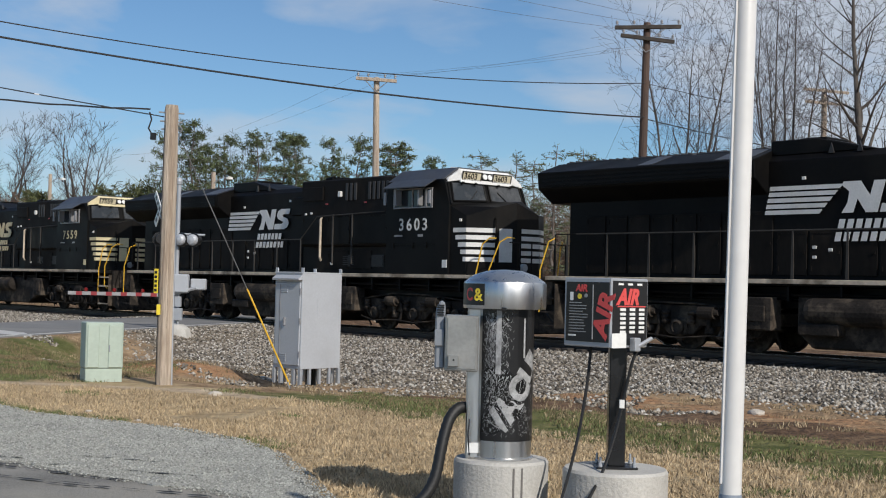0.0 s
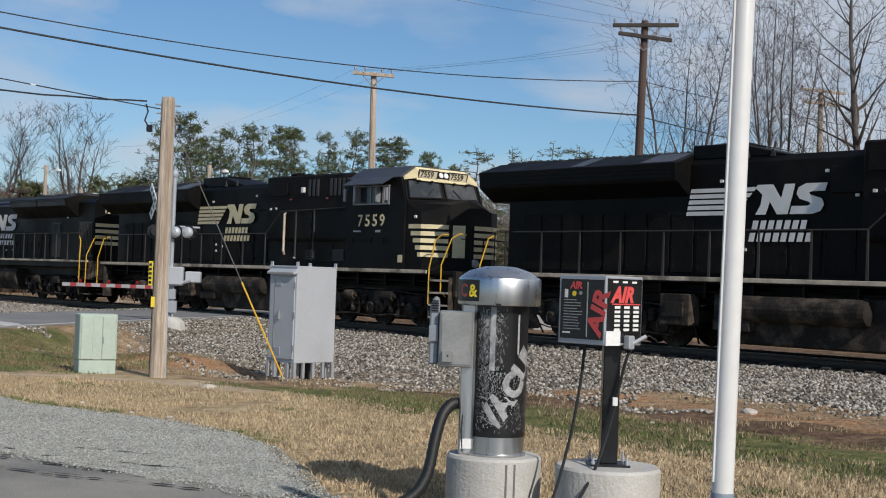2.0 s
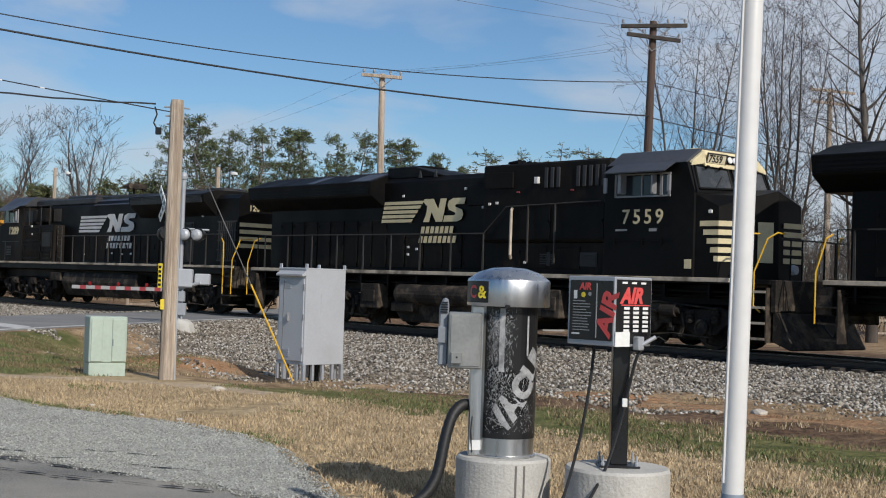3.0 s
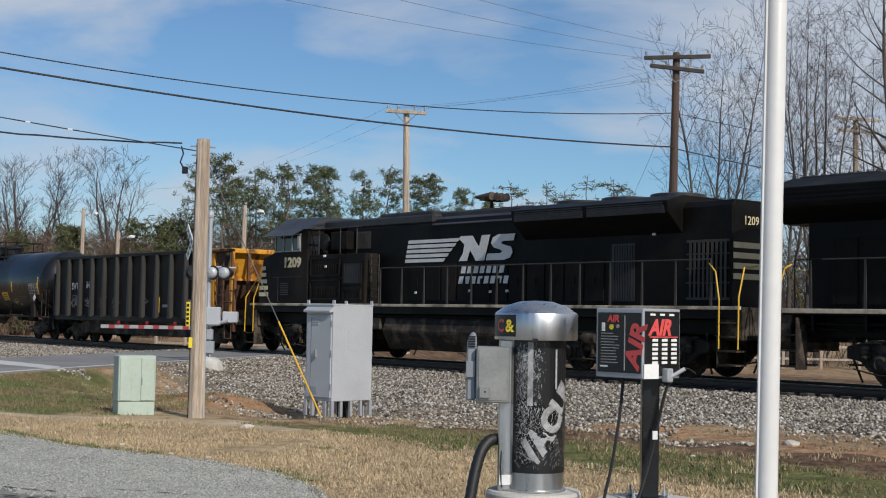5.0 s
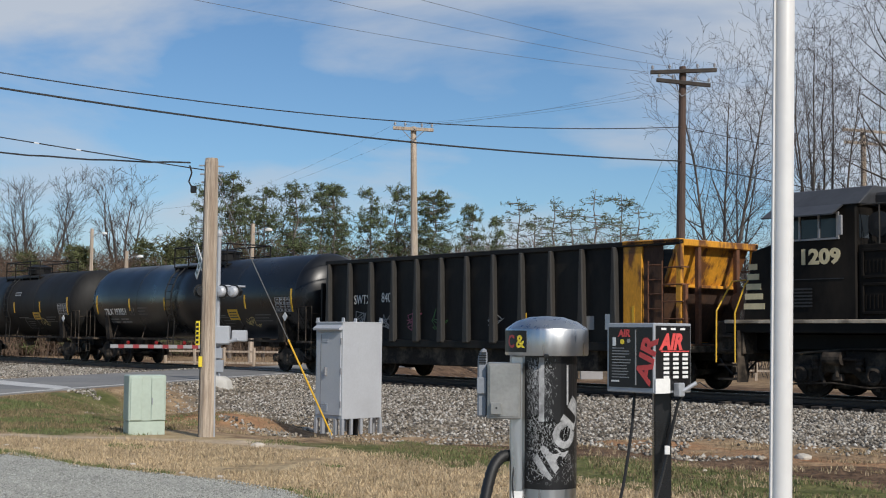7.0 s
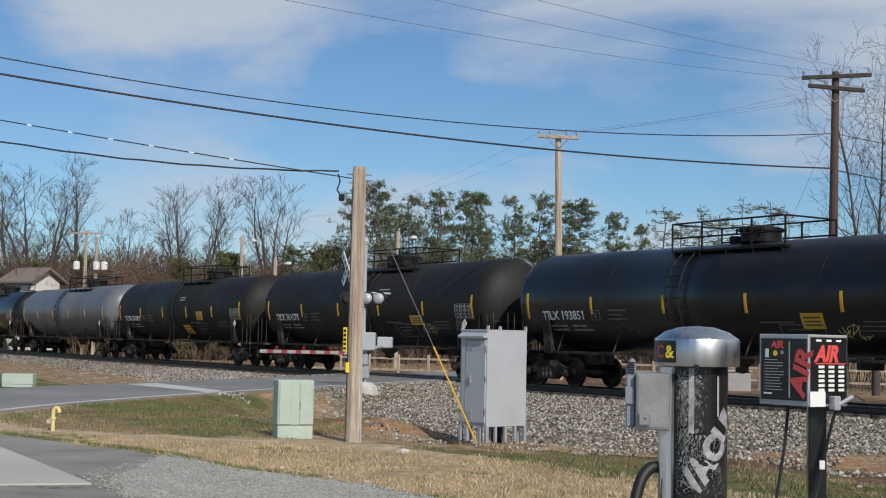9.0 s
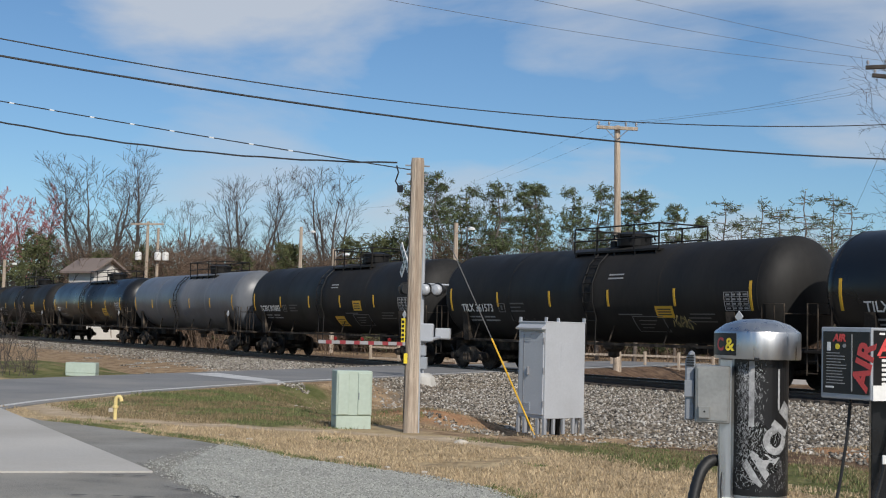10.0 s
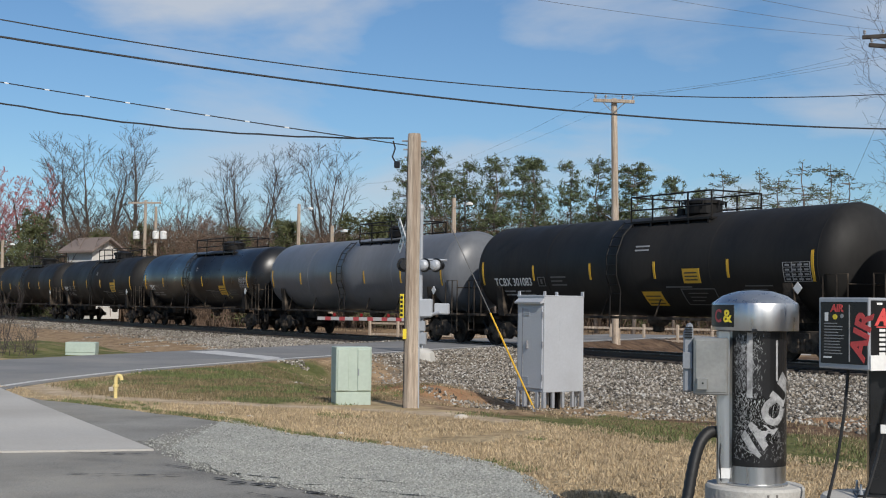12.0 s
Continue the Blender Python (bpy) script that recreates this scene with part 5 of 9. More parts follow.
    part("placard", box(7.95, 8.15, -1.552, -1.54, 1.9, 2.12), WHITE if stripes is WHITE else CREAM, t, "small pale placard")
    bm = bmesh.new()
    for x in (5.7, 6.6, 7.2):
        add_box(bm, x, x + 0.06, -1.57, -1.54, 2.45, 2.62)
    add_box(bm, 5.5, 7.6, -1.555, -1.54, 2.56, 2.58)
    part("cab_hinges", bm, LOCO, t)
    road_mark(t, -4.2, -1.035, 3.16, 1.0, stripes)
    return t


def narrow_cab_locomotive(number, at):
    """A six-axle locomotive turned about, its angular cab trailing; its own front looks along +x."""
    t = thing("locomotive", track_pose(at, turn=180), "black six-axle freight locomotive with an angular cab, running tail first", "locomotive", "locomotives of the train")
    CARS.append((t, at, 180.0))
    Y = 1     # the side that the yard sees
    bm = box(-10.7, 10.5, -1.52, 1.52, 1.44, 1.72, 0.015)
    add_box(bm, -10.5, 10.3, -1.0, 1.0, 1.05, 1.44, 0.03)
    part("frame", bm, LOCO, t, "black underframe")
    part("sill_edge", box(-10.7, 10.5, 1.50, 1.56, 1.66, 1.74, 0.008), SILL, t, "dusty tan deck edge")
    part("fuel_tank", prism([(-1.38, 1.32), (-1.5, 0.9), (-1.2, 0.36), (1.2, 0.36), (1.5, 0.9), (1.38, 1.32)], -3.6, 2.9, "x", 0.04), UNDER, t, "smooth black fuel tank")
    bm = box(3.0, 4.0, 1.1, 1.5, 0.95, 1.3, 0.03)
    part("battery_box", bm, UNDER, t)
    for x in (-6.75, 6.75):
        loco_truck(t, x)
    part("hood", prism([(-0.95, 1.72), (0.95, 1.72), (0.95, 4.16), (0.80, 4.32), (-0.80, 4.32), (-0.95, 4.16)], -10.0, 5.6, "x", 0.012), LOCO, t, "black long hood")
    wing = [(-0.97, 3.55), (-1.50, 4.02), (-1.55, 4.32), (-0.95, 4.50), (0.95, 4.50), (1.55, 4.32), (1.50, 4.02), (0.97, 3.55)]
    part("radiator_housing", prism(wing, -8.5, -2.9, "x", 0.02), LOCO, t, "flared black radiator housing")
    bm = bmesh.new()
    for x0 in (-8.3, -6.6, -4.9):
        add_lathe(bm, [(0.2, 4.5), (0.72, 4.5), (0.72, 4.60), (0.66, 4.62), (0.2, 4.60)], 20, "z", (x0 + 0.75, 0, 0))
    part("radiator_fan", bm, LOCO_ROOF, t)
    for x0, x1 in ((-8.35, -5.8), (-5.6, -3.05)):
        bm = box(x0 - 0.03, x1 + 0.03, 1.50, 1.53, 4.02, 4.32)
        shell_louvres(bm, x0, x1, 1.53, 4.04, 4.3, 5, d=-0.03)
        part("radiator_screen", bm, LOCO_ROOF, t)
    # the cover's sky reflection is put into its lighter blue-grey colour
    part("sloped_cover", prism([(0.95, 4.12), (0.98, 4.14), (0.68, 4.40), (0.63, 4.38)], -2.9, 1.2, "x"), SKYLIT_BLACK, t, "black sloped cover with sky sheen in its colour")
    bm = box(-2.6, 1.8, -0.55, 0.55, 4.28, 4.58, 0.06)
    add_box(bm, 1.2, 7.2, -0.92, 0.92, 4.20, 4.50, 0.06)
    add_box(bm, 1.4, 4.0, -0.8, 0.8, 4.48, 4.62, 0.04)
    part("roof_housing", bm, LOCO_ROOF, t)
    bm = bmesh.new()
    add_rod(bm, (-0.4, 0, 4.55), (-0.4, 0, 5.0), 0.05, seg=6)
    for y in (-0.3, -0.1, 0.1, 0.3):
        add_rod(bm, (-0.75, y, 4.96), (-0.05, y, 4.96), 0.13, 0.05, seg=8)
    add_box(bm, -0.5, -0.3, -0.4, 0.4, 4.84, 4.92)
    part("horn", bm, UNDER, t, "black roof horn")
    # rear grille and doors
    bm = bmesh.new()
    shell_louvres(bm, -9.9, -8.7, 0.96, 1.95, 3.3, 9, True, -0.03)
    add_box(bm, -9.95, -8.65, 0.95, 0.985, 1.9, 1.96)
    add_box(bm, -9.95, -8.65, 0.95, 0.985, 3.3, 3.36)
    for z in (2.3, 2.65, 3.0):
        add_box(bm, -9.95, -8.65, 0.95, 0.995, z, z + 0.03)
    part("side_grille", bm, RAIL_DUST, t)
    bm = box(-6.95, -6.15, 0.945, 0.962, 1.86, 3.34)
    shell_louvres(bm, -6.9, -6.2, 0.96, 1.9, 3.3, 8, True, -0.025)
    part("side_grille", bm, LOCO_ROOF, t)
    for i in range(11):
        x = -5.9 + 0.74 * i
        b = box(x, x + 0.68, 0.945, 0.985, 1.85, 2.95, 0.01)
        add_box(b, x + 0.3, x + 0.38, 0.985, 1.01, 2.3, 2.5)
        part("access_door", b, LOCO_DUST, t)
    # cabinet section behind the cab
    bm = box(3.9, 7.0, 0.9, 1.45, 1.72, 3.35, 0.02)
    add_box(bm, 3.9, 7.0, -1.45, -0.9, 1.72, 3.35, 0.02)
    part("equipment_cabinet", bm, LOCO_DUST, t, "low equipment cabinet along the walkway")
    for x0, x1, z0, z1 in ((5.2, 6.9, 2.62, 3.25), (5.2, 6.9, 1.85, 2.52), (4.05, 5.05, 2.35, 3.1), (4.05, 5.05, 1.85, 2.25)):
        b = box(x0, x1, 1.45, 1.462, z0, z1)
        for u0, u1, w0, w1 in ((x0, x1, z0, z0 + 0.06), (x0, x1, z1 - 0.06, z1), (x0, x0 + 0.06, z0, z1), (x1 - 0.06, x1, z0, z1)):
            add_box(b, u0, u1, 1.45, 1.505, w0, w1, 0.008)
        n = int((x1 - x0) / 0.09)
        for i in range(1, n):
            u = x0 + (x1 - x0) * i / n
            add_box(b, u - 0.012, u + 0.012, 1.46, 1.482, z0 + 0.12, z0 + (z1 - z0) * 0.62)
        part("access_door", b, LOCO_DUST, t)
    bm = box(4.08, 5.02, 1.465, 1.476, 2.38, 3.07)
    shell_louvres(bm, 4.1, 5.0, 1.475, 2.4, 3.05, 10, True, -0.015)
    part("louvre", bm, LOCO_ROOF, t)
    bm = box(4.28, 5.02, 0.945, 0.965, 3.52, 4.08)
    shell_louvres(bm, 4.3, 5.0, 0.96, 3.55, 4.05, 12, True, -0.02)
    part("louvre", bm, RAIL_DUST, t)
    part("blower_box", box(5.2, 6.1, 0.95, 1.25, 3.5, 4.1, 0.02), LOCO_DUST, t)
    bm = bmesh.new()
    for x in (4.4, 5.3, 6.5):
        add_rod(bm, (x, 1.42, 3.3), (x, 1.42, 4.2), 0.018, seg=6)
    add_rod(bm, (4.2, 1.42, 4.2), (7.0, 1.42, 4.2), 0.018, seg=6)
    part("upper_rail", bm, RAIL_DUST, t)
    bm = bmesh.new()
    for x in (3.3, 3.7):
        add_rod(bm, (x, 1.35, 1.75), (x, 1.35, 3.3), 0.02, seg=6)
    for i in range(6):
        add_rod(bm, (3.3, 1.35, 1.95 + 0.25 * i), (3.7, 1.35, 1.95 + 0.25 * i), 0.016, seg=6)
    part("side_ladder", bm, RAIL_DUST, t)
    # cab
    side = [(7.0, 1.72), (10.0, 1.72), (9.75, 3.30), (9.05, 3.48), (8.95, 4.25), (7.0, 4.25)]
    part("cab", prism(side, -1.52, 1.52, "y", 0.03), LOCO_DUST, t, "black angular cab and nose")
    # cab roof and awning coloured lighter, as sunlit slopes
    part("cab_roof", prism([(-1.56, 4.22), (-0.95, 4.66), (0.95, 4.66), (1.56, 4.22)], 6.9, 9.2, "x", 0.02), SKYLIT_BLACK, t, "sloped cab roof with sunlight in its colour")
    part("awning", prism([(1.54, 4.20), (1.95, 3.98), (1.95, 4.01), (1.54, 4.24)], 7.3, 9.15, "x"), SKYLIT_BLACK, t)
    win = part("cab_window", box(7.45, 8.9, 1.515, 1.55, 3.52, 4.04, 0.01), GLASS_DARK, t, "dark sliding side window")
    bm = bmesh.new()
    for x in (7.43, 7.9, 8.4, 8.92):
        add_box(bm, x - 0.025, x + 0.025, 1.53, 1.575, 3.48, 4.08)
    for z in (3.5, 4.06):
        add_box(bm, 7.4, 8.95, 1.53, 1.575, z - 0.02, z + 0.02)
    part("window_frame", bm, GREY, win, "bare metal window frame")
    part("mirror", box(7.2, 7.3, 1.7, 1.76, 3.55, 3.98, 0.01), GREY, t)
    part("end_window", box(6.99, 7.02, 1.05, 1.4, 3.5, 4.0), GLASS_DARK, t)
    bm = lathe([(0.1, 0), (0.28, 0), (0.28, 0.06), (0.1, 0.08)], 16, "y", (6.75, 1.0, 3.8))
    part("side_fan", bm, LOCO_ROOF, t)
    for s in (-1, 1):
        w = part("windshield", box(-0.6, 0.6, -0.015, 0.015, -0.3, 0.3, 0.01), SHIELD, t)
        w.matrix_basis = pose(9.02, s * 0.75, 3.88, 6, 0, 90)
    for i in range(5):
        z = 1.98 + 0.225 * i
        part("nose_stripe", box(9.38 + 0.05 * i, 9.96 - 0.035 * i, 1.515, 1.532, z, z + 0.135), CREAM, t)
        part("nose_stripe", box(9.92 - 0.035 * i, 9.985 - 0.035 * i, -1.4, 1.5, z, z + 0.135), CREAM, t)
    bm = bmesh.new()
    shell_louvres(bm, 8.1, 8.6, 1.53, 2.0, 2.45, 6, d=-0.02)
    add_box(bm, 7.3, 9.1, 1.515, 1.535, 2.62, 2.64)
    add_box(bm, 8.75, 8.78, 1.515, 1.535, 1.8, 2.62)
    part("nose_vent", bm, LOCO_ROOF, t)
    # rails at both ends
    for i in range(13):
        x = -9.8 + 1.07 * i
        part("stanchion", prism([(x - 0.035, 1.72), (x + 0.035, 1.72), (x + 0.018, 2.85), (x - 0.018, 2.85)], 1.47, 1.495), RAIL_DUST, t)
    part("handrail", rod((-9.8, 1.48, 2.85), (3.0, 1.48, 2.85), 0.018, seg=6), RAIL_DUST, t)
    for e in (-1, 1):
        for s in (-1, 1):
            bracket_rail(t, [(e * 10.15, s * 1.62, 0.75), (e * 10.15, s * 1.62, 1.9), (e * 9.95, s * 1.5, 2.55), (e * 9.75, s * 1.48, 2.75)])
            bracket_rail(t, [(e * 10.7, s * 1.62, 0.75), (e * 10.7, s * 1.6, 1.95), (e * 10.55, s * 1.2, 2.65), (e * 10.55, s * 0.7, 2.7)])
            for i in range(4):
                part("step", box(e * 10.1, e * 10.65, s * 1.42 - 0.2, s * 1.42 + 0.2, 0.35 + 0.33 * i, 0.39 + 0.33 * i), UNDER, t)
            part("step_side", box(e * 10.08, e * 10.1, s * 1.42 - 0.2, s * 1.42 + 0.2, 0.3, 1.5), UNDER, t)
        part("end_platform", box(e * 10.0, e * 10.75, -1.5, 1.5, 0.95, 1.72, 0.02), UNDER, t)
        coupler(t, e * 11.25, e)
    # stripes and number on the tail of the hood
    for i in range(4):
        z = 2.4 + 0.25 * i
        part("tail_stripe", box(-10.03, -9.99, -0.9, 0.9, z, z + 0.14), CREAM, t)
    me = text_mesh(number, 0.3, 0.004, pose(-10.03, 0.55, 3.72, 90, 0, -90))
    from_mesh("tail_number", me, CREAM, t)
    me = text_mesh(number, 0.45, 0.004, pose(8.47, 1.525, 2.97, 90, 0, 180), wide=1.2, bold=0.02)
    from_mesh("cab_number", me, CREAM, t)
    road_mark(t, -2.46, -0.99, 3.02, 1.30, WHITE, True, 1.08, 0.22)
    for x, z in ((1.9, 2.1), (-0.6, 2.15), (-1.5, 2.12), (-2.2, 2.14), (-7.6, 3.55)):
        part("marker_plate", box(x - 0.05, x + 0.05, 0.96, 1.0, z - 0.035, z + 0.035), WHITE, t, "small white plate")
    for x, z in ((6.1, 3.30), (6.0, 2.95)):
        part("marker_plate", box(x - 0.05, x + 0.05, 1.45, 1.5, z - 0.035, z + 0.035), WHITE, t, "small white plate")
    return t


def gondola(a, b):
    """A high-sided open car with pressed ribs and a painted end."""
    at, half = (a + b) / 2, (a - b) / 2
    t = thing("gondola", track_pose(at), "black high-sided open hopper car with a rusty orange-yellow end", "freight car", "cars of the train")
    CARS.append((t, at, 0.0))
    L = half - 0.55
    xe = half - 2.45           # where the painted end begins
    for s in (-1, 1):
        bm = box(-L, xe, s * 1.42 - 0.03, s * 1.42 + 0.03, 1.05, 3.62)
        add_box(bm, -L, L, s * 1.46 - 0.08, s * 1.46 + 0.08, 3.58, 3.72, 0.02)
        add_box(bm, -L, L, s * 1.45 - 0.08, s * 1.45 + 0.08, 0.95, 1.18, 0.02)
        part("side_wall", bm, GON, t, "dusty black plate side")
        n = 12
        for i in range(n):
            x = -L + 0.25 + (xe + L - 0.5) * i / (n - 1)
            part("side_rib", prism([(x - 0.13, 1.1), (x + 0.13, 1.1), (x + 0.06, 3.6), (x - 0.06, 3.6)], s * 1.45, s * 1.62, "y", 0.03), GON_RIB, t)
        part("painted_panel", box(xe, xe + 0.62, s * 1.45 - 0.04, s * 1.45 + 0.04, 1.1, 3.62, 0.01), ORANGE, t, "orange-yellow painted side panel")
        part("painted_post", prism([(L - 0.18, 1.1), (L, 1.1), (L, 3.62), (L - 0.18, 3.62)], s * 1.38, s * 1.50, "y", 0.02), ORANGE, t)
        part("top_bar", box(xe, L, s * 1.46 - 0.08, s * 1.46 + 0.08, 3.61, 3.73, 0.02), ORANGE, t)
        lad = bmesh.new()
        for x in (xe + 0.85, xe + 1.3):
            add_rod(lad, (x, s * 1.5, 1.1), (x, s * 1.5, 3.2), 0.02, seg=6)
        for i in range(6):
            add_rod(lad, (xe + 0.85, s * 1.5, 1.3 + 0.36 * i), (xe + 1.3, s * 1.5, 1.3 + 0.36 * i), 0.016, seg=6)
        part("ladder", lad, RUST, t, "rusty end ladder")
        for k in range(5):
            part("grab_iron", pipe([(xe + 1.35, s * 1.5, 1.35 + 0.42 * k), (L + 0.05, s * 1.5, 1.35 + 0.42 * k), (L + 0.08, s * 1.3, 1.35 + 0.42 * k)], 0.018), RUST, t)
        part("corner_post", box(L + 0.02, L + 0.12, s * 1.42 - 0.05, s * 1.42 + 0.05, 0.7, 2.6, 0.01), RUST, t, "rust-brown corner post")
        part("side_plate", box(xe + 0.6, xe + 1.25, s * 1.40 - 0.02, s * 1.40 + 0.02, 1.15, 3.6), RUST_DARK, t, "dark rust-stained plate")
        part("end_step", pipe([(L - 0.5, s * 1.46, 1.0), (L - 0.5, s * 1.46, 0.45), (L - 0.05, s * 1.46, 0.45), (L - 0.05, s * 1.46, 1.0)], 0.025), RUST, t)
    part("floor", box(-L, xe, -1.4, 1.4, 1.0, 1.12), GON, t)
    part("end_wall", box(-L - 0.03, -L + 0.03, -1.42, 1.42, 1.05, 3.68), GON, t)
    bm = bmesh.new()
    for y in (-0.9, 0.0, 0.9):
        add_box(bm, -L - 0.15, -L, y - 0.08, y + 0.08, 1.1, 3.6, 0.02)
    part("end_ribs", bm, GON, t)
    # sloped rusty end sheet with its braces
    part("slope_sheet", prism([(L - 0.25, 3.66), (L - 0.17, 3.66), (L - 0.62, 2.62), (L - 0.70, 2.62)], -1.38, 1.38, "y"), ORANGE, t, "rust-streaked orange slope sheet")
    part("lower_slope", prism([(L - 0.70, 2.62), (L - 0.62, 2.62), (xe + 0.45, 1.2), (xe + 0.35, 1.2)], -1.38, 1.38, "y"), RUST_DARK, t, "dark rusted lower slope sheet")
    part("slope_lip", box(L - 0.68, L - 0.52, -1.40, 1.40, 2.56, 2.64, 0.01), ORANGE, t)
    part("brake_wheel", lathe([(0.20, -0.02), (0.24, -0.02), (0.24, 0.02), (0.20, 0.02)], 16, "x", (L + 0.12, 0.5, 2.2)), RUST, t)
    part("brake_cylinder", lathe([(0.02, -0.3), (0.15, -0.28), (0.15, 0.28), (0.02, 0.3)], 12, "x", (L - 0.9, -0.7, 1.35)), RUST_DARK, t)
    part("end_platform", box(L - 1.0, L + 0.15, -1.4, 1.4, 1.12, 1.16), RUST_DARK, t)
    part("end_beam", box(L - 0.2, L, -1.45, 1.45, 3.55, 3.72, 0.02), ORANGE, t)
    for y in (-0.75, 0.75):
        part("end_brace", box(L - 0.15, L - 0.03, y - 0.06, y + 0.06, 1.1, 3.55, 0.01), RUST, t, "rust-brown upright brace")
    bm = box(-L, L + 0.1, -0.35, 0.35, 0.75, 1.05, 0.02)
    add_box(bm, L - 1.6, L + 0.15, -1.45, 1.45, 0.95, 1.12, 0.02)
    add_box(bm, -L - 0.15, -L + 0.9, -1.45, 1.45, 0.95, 1.12, 0.02)
    part("centre_sill", bm, UNDER, t)
    part("side_skirt", box(-L + 2.6, L - 2.9, -1.38, 1.38, 0.42, 0.98, 0.03), UNDER, t, "deep black belly between the trucks")
    part("end_door_post", box(-L - 0.28, -L - 0.2, -1.5, -1.35, 0.5, 3.0, 0.01), GON, t)
    for s, x in ((-1, -half + 2.1), (1, half - 2.1)):
        car_truck(t, x)
    coupler(t, half - 0.05, 1)
    coupler(t, -half + 0.05, -1)
    side_text("reporting_mark", "SWTX", 0.42, -L + 1.55, -1.462, 2.28, WHITE_PRINT, t, wide=0.75)
    side_text("reporting_number", "840", 0.42, -L + 3.0, -1.462, 2.33, WHITE_PRINT, t, wide=0.8)
    # scribbled paint, as plain tangled strokes
    rng = random.Random(4)
    for x0, mtl, n in ((-L + 1.5, GREY_PRINT, 18), (-L + 2.85, GREY_PRINT, 16), (-L + 4.3, FADED_PINK, 16), (-L + 5.5, GREEN_PAINT, 10), (-L + 8.0, GREY_PRINT, 9)):
        bm = bmesh.new()
        x, z = x0, 1.75
        for i in range(n):
            x2, z2 = x0 + rng.uniform(0, 0.75), 1.75 + rng.uniform(-0.3, 0.35)
            dx, dz = x2 - x, z2 - z
            l = max(0.01, math.hypot(dx, dz))
            w = 0.010
            add_prism(bm, [(x - dz / l * w, z + dx / l * w), (x + dz / l * w, z - dx / l * w), (x2 + dz / l * w, z2 - dx / l * w), (x2 - dz / l * w, z2 + dx / l * w)], -1.458, -1.452)
            x, z = x2, z2
        part("paint_scrawl", bm, mtl, t, "tangled spray-paint strokes")
    part("reflector", box(-0.46, -0.36, -1.47, -1.45, 1.3, 1.85), YELLOW, t, "yellow reflector strip")
    part("reflector", box(1.95, 2.05, -1.47, -1.45, 1.35, 1.95), YELLOW, t, "yellow reflector strip")
    part("notice", box(2.3, 2.95, -1.46, -1.45, 1.55, 1.66), GREY_PRINT, t)
    part("notice", box(4.2, 4.6, -1.46, -1.45, 1.5, 1.85), GREY_PRINT, t)
    part("notice", box(5.0, 5.45, -1.465, -1.45, 1.5, 1.9), WHITE_PRINT, t, "white notice panel")
    part("reflector", box(xe + 0.30, xe + 0.38, -1.50, -1.48, 1.2, 2.1), YELLOW, t, "yellow reflector strip")
    return t


